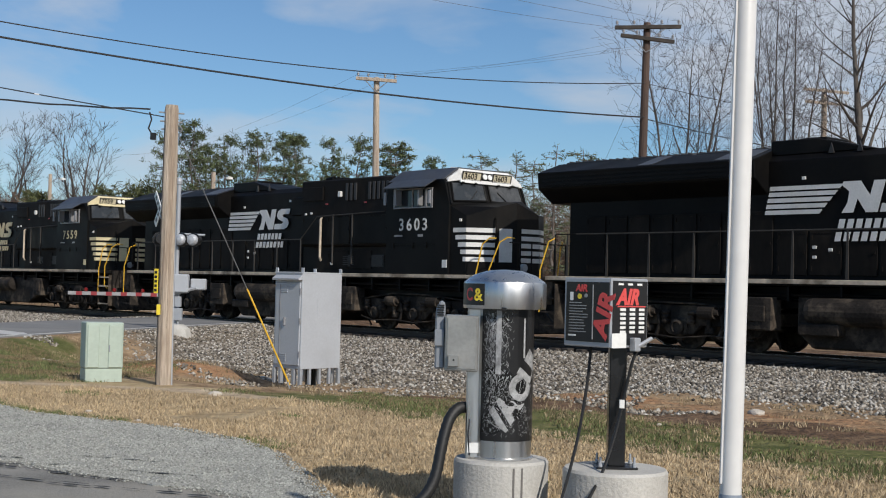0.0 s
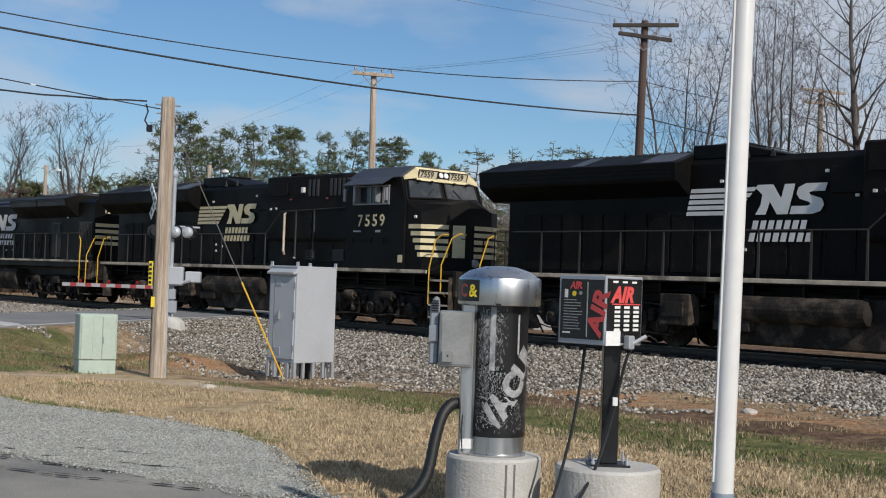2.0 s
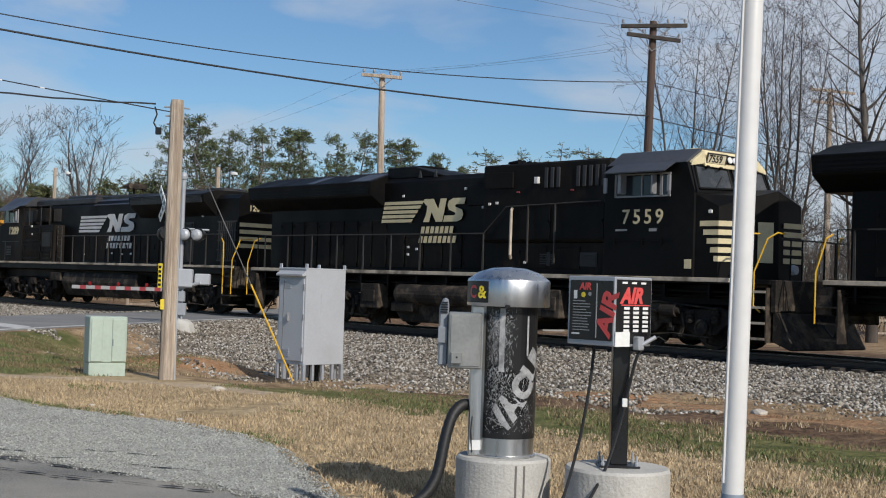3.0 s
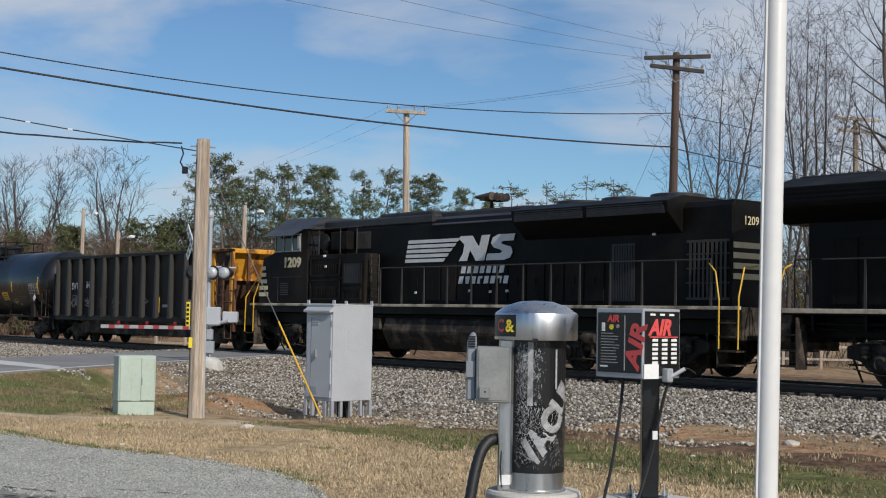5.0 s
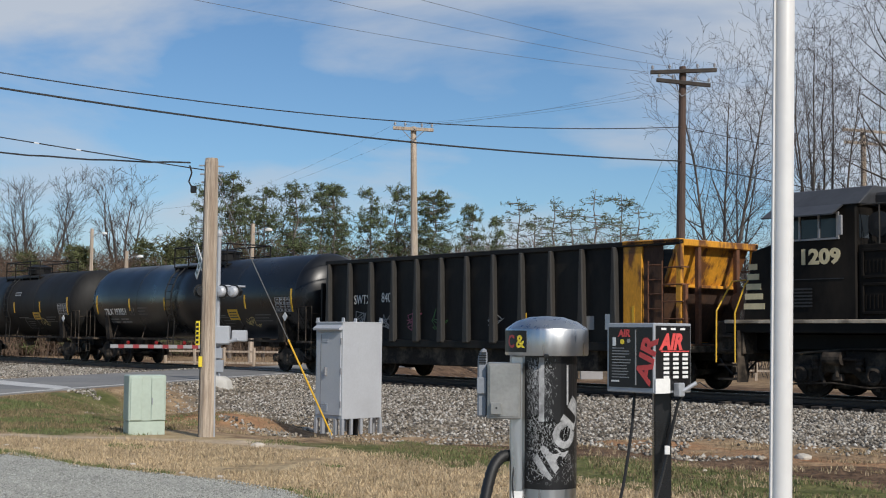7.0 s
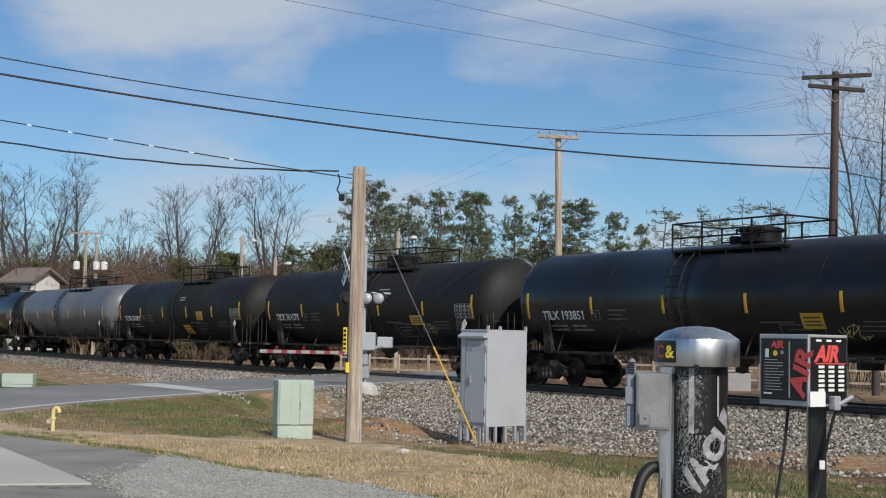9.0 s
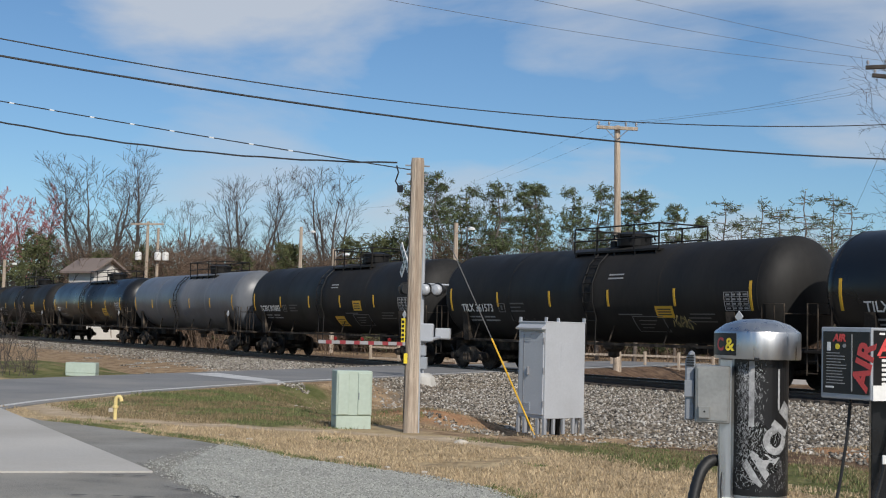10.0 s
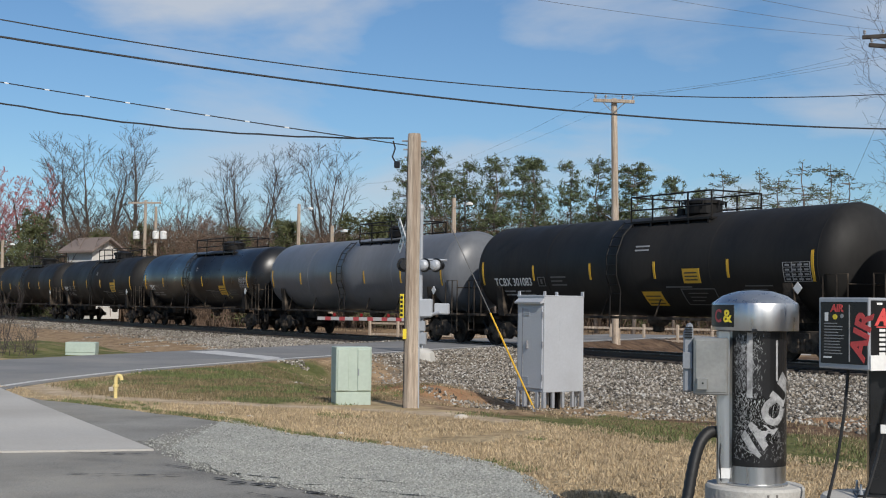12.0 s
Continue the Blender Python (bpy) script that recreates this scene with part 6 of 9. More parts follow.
def tank_car(a, b, shell, mark, label, plat=(-1.6, 2.3), dome=0.66, rung=-1.1, notices=(), scrawl=0, table=False):
    """A long tank car: shell with domed heads, saddles, running boards, platform with rails, ladders, trucks."""
    at, half = (a + b) / 2, (a - b) / 2
    t = thing("tank_car", track_pose(at), label, "tank car", "cars of the train")
    CARS.append((t, at, 0.0))
    R, zc = 1.5, 2.62
    L = half - 0.55
    prof = []
    for k in range(9):
        ang = math.pi / 2 * k / 8
        prof.append((max(0.03, R * math.sin(ang)), -L + 0.75 * (1 - math.cos(ang))))
    prof += [(R, -L * 0.5), (R, -0.62), (R + 0.012, -0.6), (R + 0.012, 0.6), (R, 0.62), (R, L * 0.5)]
    for k in range(9):
        ang = math.pi / 2 * k / 8
        prof.append((max(0.03, R * math.cos(ang)), L - 0.75 * (1 - math.sin(ang))))
    body = part("tank", lathe(prof, 64, "x", (0, 0, zc)), shell, t, smooth=True)
    for x in (-L + 0.75, -L * 0.45, L * 0.45, L - 0.75):
        part("weld_seam", lathe([(R - 0.02, x - 0.02), (R + 0.006, x - 0.015), (R + 0.006, x + 0.015), (R - 0.02, x + 0.02)], 64, "x", (0, 0, zc)), shell, t, smooth=True)
    # saddles, stub sills, end platforms
    for s in (-1, 1):
        bm = prism([(-1.32, 1.02), (1.32, 1.02), (1.42, 2.05), (1.05, 1.58), (0.55, 1.2), (0, 1.1), (-0.55, 1.2), (-1.05, 1.58), (-1.42, 2.05)], s * (half - 2.55), s * (half - 2.2), "x", 0.01)
        add_box(bm, s * (half - 3.6), s * (half - 0.35), -0.3, 0.3, 0.7, 1.1, 0.02)
        add_box(bm, s * (half - 1.25), s * (half - 0.35), -1.45, 1.45, 1.0, 1.08, 0.01)
        part("saddle", bm, UNDER, t)
        rails_ = bmesh.new()
        for y in (-1.4, 1.4):
            add_pipe(rails_, [(s * (half - 1.2), y, 1.08), (s * (half - 1.2), y, 2.25), (s * (half - 0.4), y, 2.25), (s * (half - 0.4), y, 0.45)], 0.022)
            add_pipe(rails_, [(s * (half - 0.75), y, 2.25), (s * (half - 0.75), y, 0.55)], 0.02)
            for z in (0.5, 0.8):
                add_rod(rails_, (s * (half - 0.75), y, z), (s * (half - 0.4), y, z), 0.016, seg=6)
        add_pipe(rails_, [(s * (half - 0.4), -1.4, 2.0), (s * (half - 0.4), 1.4, 2.0)], 0.02)
        part("end_rail", rails_, UNDER, t)
        car_truck(t, s * (half - 2.1))
        coupler(t, s * (half - 0.05), s)
    # brake gear at the tail
    part("brake_cylinder", lathe([(0.02, -0.35), (0.13, -0.33), (0.13, 0.33), (0.02, 0.35)], 12, "x", (half - 3.3, -0.9, 0.95)), UNDER, t)
    part("brake_reservoir", box(half - 4.4, half - 3.9, -1.2, -0.8, 0.85, 1.15, 0.02), UNDER, t)
    part("brake_staff", rod((-half + 0.7, -0.4, 1.0), (-half + 0.7, -0.4, 2.1), 0.03, seg=6), UNDER, t)
    part("belly_valve", lathe([(0.05, 0.62), (0.18, 0.66), (0.18, 0.8), (0.32, 0.9), (0.36, 1.15)], 14, "z"), UNDER, t)
    part("side_sill", box(-half + 2.6, half - 2.6, -1.28, -1.2, 1.02, 1.10), UNDER, t)
    for i in range(6):
        x = -L + 2.2 + (2 * L - 4.4) * i / 5
        part("sill_strut", rod((x, -1.24, 1.06), (x + 0.2, -1.16, 1.62), 0.025, seg=6), UNDER, t)
    # top platform
    px = dome
    bm = bmesh.new()
    p0, p1 = plat
    add_box(bm, p0, p1, -0.98, 0.98, zc + R - 0.24, zc + R - 0.18)
    for x in np.linspace(p0 + 0.1, p1 - 0.1, 5):
        add_box(bm, x - 0.03, x + 0.03, -0.98, 0.98, zc + R - 0.42, zc + R - 0.24)
    part("platform", bm, GON, t, "steel walkway on the crown")
    top = zc + R + 0.56
    for y in (-0.95, 0.95):
        for x in (p0, p0 + 0.28 * (p1 - p0), p0 + 0.72 * (p1 - p0), p1):
            part("platform_post", rod((x, y, zc + R - 0.2), (x, y, top), 0.028, seg=6), GON, t)
        for z in (top, top - 0.4):
            part("platform_rail", rod((p0, y, z), (p1, y, z), 0.024, seg=6), GON, t)
    for x in (p0, p1):
        part("platform_rail", rod((x, -0.95, top), (x, 0.95, top), 0.024, seg=6), GON, t)
    bm = lathe([(0.4, zc + R - 0.1), (0.54, zc + R), (0.54, zc + R + 0.26), (0.60, zc + R + 0.28), (0.60, zc + R + 0.36), (0.3, zc + R + 0.44)], 20, "z", (px, 0, 0))
    add_box(bm, px - 0.98, px - 0.68, -0.2, 0.2, zc + R - 0.1, zc + R + 0.2, 0.03)
    for k in range(8):
        add_rod(bm, (px + 0.63 * math.cos(k * 0.785), 0.63 * math.sin(k * 0.785), zc + R + 0.2), (px + 0.63 * math.cos(k * 0.785), 0.63 * math.sin(k * 0.785), zc + R + 0.36), 0.03, seg=6)
    part("manway", bm, GON, t, "black domed manway")
    lad = bmesh.new()
    for s in (-0.24, 0.24):
        add_pipe(lad, [(rung + s, -(R + 0.08) * math.cos(a_), zc + (R + 0.08) * math.sin(a_)) for a_ in (1.0, 0.6, 0.2, -0.2, -0.5)] + [(rung + s, -1.42, 0.75)], 0.022)
    for i in range(9):
        a_ = 0.95 - 0.19 * i
        add_rod(lad, (rung - 0.24, -(R + 0.08) * math.cos(a_), zc + (R + 0.08) * math.sin(a_)), (rung + 0.24, -(R + 0.08) * math.cos(a_), zc + (R + 0.08) * math.sin(a_)), 0.016, seg=6)
    part("ladder", lad, GON, t, "side ladder to the platform")

    def on_shell(me, up=0.0):
        """Wraps a flat patch in x, z round the side of the shell."""
        for v in me.vertices:
            a_ = (v.co.z - zc) / R
            out = R + 0.008 - v.co.y
            v.co = (v.co.x, -out * math.cos(a_), zc + out * math.sin(a_))
        me.update()

    def patch(name, x0, x1, z0, z1, material, lab=""):
        bm = bmesh.new()
        n = 6
        rows = [[bm.verts.new((x, 0, z0 + (z1 - z0) * i / n)) for x in (x0, x1)] for i in range(n + 1)]
        back = [[bm.verts.new((x, 0.012, z0 + (z1 - z0) * i / n)) for x in (x0, x1)] for i in range(n + 1)]
        for i in range(n):
            bm.faces.new((rows[i][0], rows[i][1], rows[i + 1][1], rows[i + 1][0]))
            bm.faces.new((rows[i][0], rows[i + 1][0], back[i + 1][0], back[i][0]))
            bm.faces.new((rows[i][1], back[i][1], back[i + 1][1], rows[i + 1][1]))
        ob = part(name, bm, material, t, lab)
        on_shell(ob.data)
        return ob

    for i in range(6):
        x = -7.6 + 3.04 * i
        tall = 0.80 if i in (0, 5) else 0.5
        patch("reflector", x - 0.045, x + 0.045, 2.42 - tall * 0.45, 2.42 + tall * 0.55, YELLOW, "yellow reflector strip")
    if mark:
        me = text_mesh(mark, 0.385, 0.003, pose(-6.9, 0.0, 2.03, 90, 0, 0), wide=0.98, bold=0.004)
        from_mesh("reporting_mark", me, WHITE_PRINT, t)
        on_shell(me)
        end = max(v.co.x for v in me.vertices)
        for k in range(2):
            z = 1.80 - 0.14 * k
            for u0, u1 in ((-6.6, -6.25), (-6.2, -5.85), (-5.6, -5.3), (-5.25, -4.95 + 0.2 * k)):
                patch("small_print", u0, u1, z, z + 0.055, GREY_PRINT)
        # class letter in its box
        for u0, u1, w0, w1 in ((0, 0.4, 0, 0.03), (0, 0.4, 0.29, 0.32), (0, 0.03, 0, 0.32), (0.37, 0.4, 0, 0.32), (0.15, 0.25, 0.08, 0.24)):
            patch("small_print", end + 0.35 + u0, end + 0.35 + u1, 2.0 + w0, 2.0 + w1, DIM_PRINT)
        for k in range(3):
            patch("small_print", end + 1.1, end + 1.9 - 0.2 * (k % 2), 2.02 + 0.13 * k, 2.065 + 0.13 * k, DIM_PRINT)
        for k in range(3):
            patch("small_print", 4.9 + 0.1 * k, 6.1 - 0.2 * (k % 2), 1.70 + 0.12 * k, 1.735 + 0.12 * k, DIM_PRINT)
        for k in range(2):
            patch("small_print", rung + 0.9, rung + 1.6, 3.02 + 0.12 * k, 3.07 + 0.12 * k, GREY_PRINT)
        # markings high on the domed end, as bars
        for k, w in enumerate((0.62, 0.5, 0.42)):
            bm = bmesh.new()
            for j in range(5):
                add_box(bm, L - 0.36, L - 0.33, -0.95 + 0.13 * j * w / 0.62, -0.86 + 0.13 * j * w / 0.62, 2.92 - 0.17 * k, 3.02 - 0.17 * k + (0.03 if k == 0 else 0))
            part("end_print", bm, WHITE_PRINT if k == 0 else GREY_PRINT, t)
    for u0, u1, w0, w1 in notices:
        patch("notice", u0, u1, w0, w1, YELLOW, "yellow notice panel")
        for k in range(3):
            patch("notice_line", u0 + 0.08, u1 - 0.10, w0 + 0.08 + (w1 - w0 - 0.12) * k / 3, w0 + 0.12 + (w1 - w0 - 0.12) * k / 3, RAIL_DUST)
    if notices:
        patch("small_print", 1.9, 3.0, 1.92, 1.96, DIM_PRINT)
        for u0, u1, w0, w1 in ((2.5, 3.9, 1.30, 1.33), (2.5, 3.9, 1.86, 1.89), (2.5, 2.53, 1.3, 1.89), (3.87, 3.9, 1.3, 1.89)):
            patch("small_print", u0, u1, w0, w1, DIM_PRINT)
        for k in range(3):
            patch("small_print", 2.75, 3.55 - 0.15 * k, 1.72 - 0.13 * k, 1.75 - 0.13 * k, DIM_PRINT)
    if table:
        for j in range(5):
            patch("table_rule", 6.6, 7.5, 2.06 + 0.125 * j, 2.075 + 0.125 * j, GREY_PRINT)
            for k in range(4):
                if j < 4:
                    patch("table_entry", 6.66 + 0.22 * k, 6.80 + 0.22 * k, 2.10 + 0.125 * j, 2.15 + 0.125 * j, GREY_PRINT)
        for u in (6.58, 6.88, 7.18, 7.5):
            patch("table_rule", u, u + 0.02, 2.06, 2.575, GREY_PRINT)
    if scrawl:
        # sprayed scribbles, as plain tangled strokes
        rng = random.Random(scrawl)
        for x0, wd, mtl in ((-4.0, 2.1, DIM_PRINT), (4.3, 0.8, PALE_YELLOW)):
            bm = bmesh.new()
            x, z = x0, 1.75
            for i in range(26):
                x2 = x0 + wd * (i + 1) / 26 + rng.uniform(-0.12, 0.12)
                z2 = 1.72 + rng.uniform(-0.24, 0.24) - 0.10 * (x2 - x0)
                dx, dz = x2 - x, z2 - z
                l = max(0.01, math.hypot(dx, dz))
                w = 0.009
                q = [(x - dz / l * w, z + dx / l * w), (x + dz / l * w, z - dx / l * w), (x2 + dz / l * w, z2 - dx / l * w), (x2 - dz / l * w, z2 + dx / l * w)]
                bm.faces.new([bm.verts.new((u, 0.0, v)) for u, v in q])
                x, z = x2, z2
            ob = part("paint_scrawl", bm, mtl, t, "tangled spray-paint strokes")
            on_shell(ob.data)
    pl = part("hazard_placard", prism([(half - 2.0, 1.75), (half - 1.84, 1.91), (half - 2.0, 2.07), (half - 2.16, 1.91)], -1.44, -1.425, "y"), WHITE_PRINT, t, "diamond placard")
    return t


wide_cab_locomotive("7561", 48.0, WHITE, "black six-axle freight locomotive with white stripes, leading the others")
wide_cab_locomotive("3603", 25.35, WHITE, "black six-axle freight locomotive with white nose stripes")
wide_cab_locomotive("7559", 3.05, CREAM, "dusty black six-axle freight locomotive with yellowed nose stripes")
narrow_cab_locomotive("1209", -19.4)
gondola(-30.7, -46.9)
tank_car(-46.9, -65.2, TANK_GLOSS, "TILX 193851", "glossy black tank car with a shining domed end", (-1.72, 2.36), 0.66, -1.08, ((3.26, 3.95, 1.76, 2.18), (0.1, 0.6, 1.3, 1.75)), 4, True)
tank_car(-65.2, -83.45, TANK, "TILX 361573", "dull black tank car with yellow reflector strips", (-0.9, 3.23), 0.93, 0.6, ((3.66, 4.43, 1.84, 2.2),), 9, True)
tank_car(-83.45, -101.55, TANK, "TCBX 301083", "sooty black tank car with yellow notices", (-0.18, 3.34), 1.98, -0.37, ((2.73, 3.43, 2.05, 2.47), (0.75, 1.59, 1.25, 1.8)), 0, True)
tank_car(-101.55, -119.6, TANK_GREY, "", "clean grey tank car", (0.1, 3.9), 2.2, -0.6)
tank_car(-119.6, -138.2, TANK_GLOSS, "TILX", "glossy black tank car with a shining domed end", (-0.7, 4.6), 2.2, -0.9, ((3.75, 4.67, 1.7, 2.2),), 3, True)
tank_car(-138.2, -156.05, TANK, "TILX", "black tank car with yellow notices", (-0.5, 3.4), 1.6, -0.8, ((3.6, 4.5, 1.9, 2.5),))
tank_car(-156.05, -175.2, TANK, "", "plain black tank car", (-0.5, 3.4), 1.6, -0.8)
tank_car(-175.2, -194.2, TANK, "", "plain black tank car", (-0.5, 3.4), 1.6, -0.8)


# ---- the yard's machines ----
def wrap_round(me, r, cx, cy):
    """Bends a flat patch (x along the skin, z up, y in) round an upright drum that faces the yard."""
    for v in me.vertices:
        a = v.co.x / r
        out = r - v.co.y
        v.co = (cx + out * math.sin(a), cy - out * math.cos(a), v.co.z)
    me.update()


def drum_patch(name, a0, a1, z0, z1, r, thick, material, parent, label="", n=18, m=1):
    """A curved plate on a drum, between two angles in degrees, with its edges."""
    bm = bmesh.new()
    rows = {}
    for i in range(n + 1):
        a = radians(a0 + (a1 - a0) * i / n)
        for j, z in enumerate((z0, z1)):
            for k, rr in enumerate((r - 0.002, r + thick)):
                rows[i, j, k] = bm.verts.new((rr * math.sin(a), -rr * math.cos(a), z))
    for i in range(n):
        bm.faces.new((rows[i, 0, 1], rows[i + 1, 0, 1], rows[i + 1, 1, 1], rows[i, 1, 1]))
        bm.faces.new((rows[i, 1, 0], rows[i, 1, 1], rows[i + 1, 1, 1], rows[i + 1, 1, 0]))
        bm.faces.new((rows[i, 0, 1], rows[i, 0, 0], rows[i + 1, 0, 0], rows[i + 1, 0, 1]))
    for i in (0, n):
        bm.faces.new((rows[i, 0, 0], rows[i, 0, 1], rows[i, 1, 1], rows[i, 1, 0]))
    bmesh.ops.recalc_face_normals(bm, faces=bm.faces[:])
    ob = part(name, bm, material, parent, label)
    return ob


def vacuum_station():
    base = thing("concrete_base", pose(0.37, 8.2, 0), "round pale concrete base under the vacuum machine", "concrete base", "machine bases")
    part("drum", lathe([(0.27, -0.15), (0.29, -0.1), (0.292, 0.34), (0.28, 0.357), (0.02, 0.36)], 48), CONCRETE, base, smooth=False)
    # two dark strips imitate the air hoses' shadows on the drum
    for a in (0.22, 0.4):
        st = part("hose_shadow_strip", box(-0.006, 0.006, -0.0015, 0.0015, 0.02, 0.33), HOSE_SHADOW, base, "dark strip painted as an air hose's shadow")
        st.matrix_basis = pose(0.2925 * math.sin(a), -0.2925 * math.cos(a), 0, 0, 0, math.degrees(a))
    t = thing("vacuum_machine", pose(0.37, 8.2, 0.36), "brushed stainless coin vacuum with a worn black panel", "vacuum machine")
    R = 0.182
    part("body", lathe([(R, 0.0), (R, 0.93), (R - 0.004, 0.935), (0.05, 0.936)], 64), ALU, t, smooth=True)
    part("foot_ring", lathe([(R + 0.012, 0.0), (R + 0.012, 0.01), (R + 0.002, 0.014), (R - 0.01, 0.014)], 64), ALU, t)
    cap = part("cap", lathe([(R - 0.01, 0.915), (0.252, 0.915), (0.256, 0.925), (0.256, 1.068), (0.252, 1.078), (0.19, 1.122), (0.10, 1.15), (0.01, 1.156)], 72), ALU, t, "domed stainless cap")
    cap.data.shade_smooth()
    cap.data.set_sharp_from_angle(angle=radians(24))
    part("spine", box(-0.225, -0.10, -0.10, 0.10, 0.0, 0.915, 0.008), ALU, t, "flat stainless spine")
    part("latch", box(-0.03, 0.0, -0.27, -0.25, 0.905, 0.925, 0.003), BLACK_PLASTIC, t)
    # worn picture panel
    panel = drum_patch("panel", -48, 84, 0.115, 0.915, R, 0.003, BLACK_PLASTIC, t, "black picture panel, scratched and faded")
    me = text_mesh("VACUUM", 0.195, 0.0, pose(-0.022, 0, 0.138, 90, 0, 0) @ pose(0, 0, 0, 0, 0, 55), shear=0.0, wide=0.98, bold=0.012)
    bm = bmesh.new()
    bm.from_mesh(me)
    bmesh.ops.triangulate(bm, faces=bm.faces[:])
    bmesh.ops.subdivide_edges(bm, edges=[e for e in bm.edges if e.calc_length() > 0.03], cuts=1)
    lo_, hi_ = -0.145, 0.255
    kill = [v for v in bm.verts if not (lo_ < v.co.x < hi_ and 0.12 < v.co.z < 0.90)]
    bmesh.ops.delete(bm, geom=kill, context="VERTS")
    bm.to_mesh(me)
    bm.free()
    wrap_round(me, R + 0.0045, 0, 0)
    from_mesh("panel_lettering", me, FADED_PRINT, panel, "big slanted grey lettering")
    rng = random.Random(5)
    sc = bmesh.new()
    for i in range(1700):
        side = rng.random()
        a = rng.triangular(-46, 16, -26) if side < 0.8 else rng.uniform(0, 70)
        z = rng.triangular(0.13, 0.9, 0.82) if side < 0.72 else rng.uniform(0.14, 0.5)
        l, w, d = rng.uniform(0.003, 0.024), rng.uniform(0.0005, 0.0022), rng.uniform(-1.0, 1.0)
        x0 = radians(a) * R
        for u in range(2):
            p = [(x0 + u * l * math.sin(d) / 2, z + u * l * math.cos(d) / 2), (x0 + (u + 1) * l * math.sin(d) / 2, z + (u + 1) * l * math.cos(d) / 2)]
            if max(q[1] for q in p) > 0.91 or min(q[1] for q in p) < 0.12:
                continue
            sc.faces.new([sc.verts.new((q[0] + k * w * math.cos(d), 0, q[1] - k * w * math.sin(d))) for q, k in ((p[0], 0), (p[0], 1), (p[1], 1), (p[1], 0))])
    ob = part("scratching", sc, SCRATCH, panel, "pale scratches in the panel")
    wrap_round(ob.data, R + 0.005, 0, 0)
    drum_patch("worn_streak", -17, -7, 0.52, 0.905, R, 0.0046, SCRATCH, panel, "long faded streak")
    drum_patch("worn_streak", 38, 42, 0.62, 0.86, R, 0.0046, SCRATCH, panel, "short faded streak")
    sign = drum_patch("cap_sign", -82, -31, 0.935, 1.066, 0.256, 0.003, BLACK_PLASTIC, t, "black name plate on the cap")
    for ch, x, mtl in (("C", -0.272, RED), ("&", -0.188, YELLOW_PRINT)):
        me = text_mesh(ch, 0.105, 0.0, pose(x - 0.03, 0, 0.965, 90, 0, 0), wide=0.95, bold=0.003)
        wrap_round(me, 0.2605, 0, 0)
        from_mesh("sign_letter", me, mtl, sign, "bright sign letter")
    # coin box on the left
    coin = part("coin_box", box(-0.365, -0.16, -0.16, 0.05, 0.53, 0.87, 0.008), COIN_STEEL, t, "grey steel coin box")
    part("box_door", box(-0.352, -0.173, -0.166, -0.158, 0.545, 0.855, 0.003), COIN_STEEL, coin)
    lock = part("lock_plate", box(-0.345, -0.28, -0.19, -0.163, 0.56, 0.63, 0.004), COIN_STEEL, coin, "lock housing")
    part("hose_hanger", prism([(-0.425, 0.54), (-0.365, 0.54), (-0.365, 0.93), (-0.375, 0.955), (-0.40, 0.955), (-0.425, 0.90)], -0.10, 0.02, "y", 0.01), BASE_STEEL, t, "notched hose hanger")
    bm = bmesh.new()
    for i in range(5):
        add_box(bm, -0.418, -0.372, -0.112, -0.1, 0.865 + 0.015 * i, 0.872 + 0.015 * i)
    part("hanger_slots", bm, BLACK_PLASTIC, t)
    part("side_plate", box(-0.428, -0.37, -0.12, -0.1, 0.68, 0.78, 0.003), BASE_STEEL, t)
    part("sticker", box(-0.214, -0.124, -0.105, -0.1, 0.035, 0.095), WHITE_PRINT, t, "white sticker")
    part("screw", lathe([(0.006, 0), (0.005, 0.004), (0.001, 0.005)], 8, "y", (-0.31, -0.192, 0.6)), BLACK_PLASTIC, lock)
    # hose
    pts = [(-0.20, -0.02, 0.30), (-0.27, -0.06, 0.31), (-0.33, -0.10, 0.24), (-0.37, -0.14, 0.08), (-0.40, -0.18, -0.12), (-0.47, -0.22, -0.24), (-0.60, -0.26, -0.31), (-0.8, -0.3, -0.325), (-1.1, -0.42, -0.325), (-0.9, -0.62, -0.325), (-0.4, -0.66, -0.325), (0.1, -0.6, -0.325), (0.5, -0.5, -0.325)]
    P = np.array(pts)
    u = np.linspace(0, len(P) - 1, 90)
    P = np.c_[[np.interp(u, range(len(P)), P[:, k]) for k in range(3)]].T
    for _ in range(10):
        P[1:-1] = (P[:-2] + P[1:-1] * 2 + P[2:]) / 4
    rad = [0.034 + (0.003 if i % 2 else 0.0) for i in range(len(P))]
    hose = part("hose", pipe([tuple(p) for p in P], rad, 12), RUBBER, t, "ribbed black suction hose")
    hose.data.shade_smooth()
    part("small_cord", pipe([(-0.20, -0.09, 0.28), (-0.21, -0.11, 0.15), (-0.20, -0.10, 0.02)], 0.005, 5), WIRE, t)


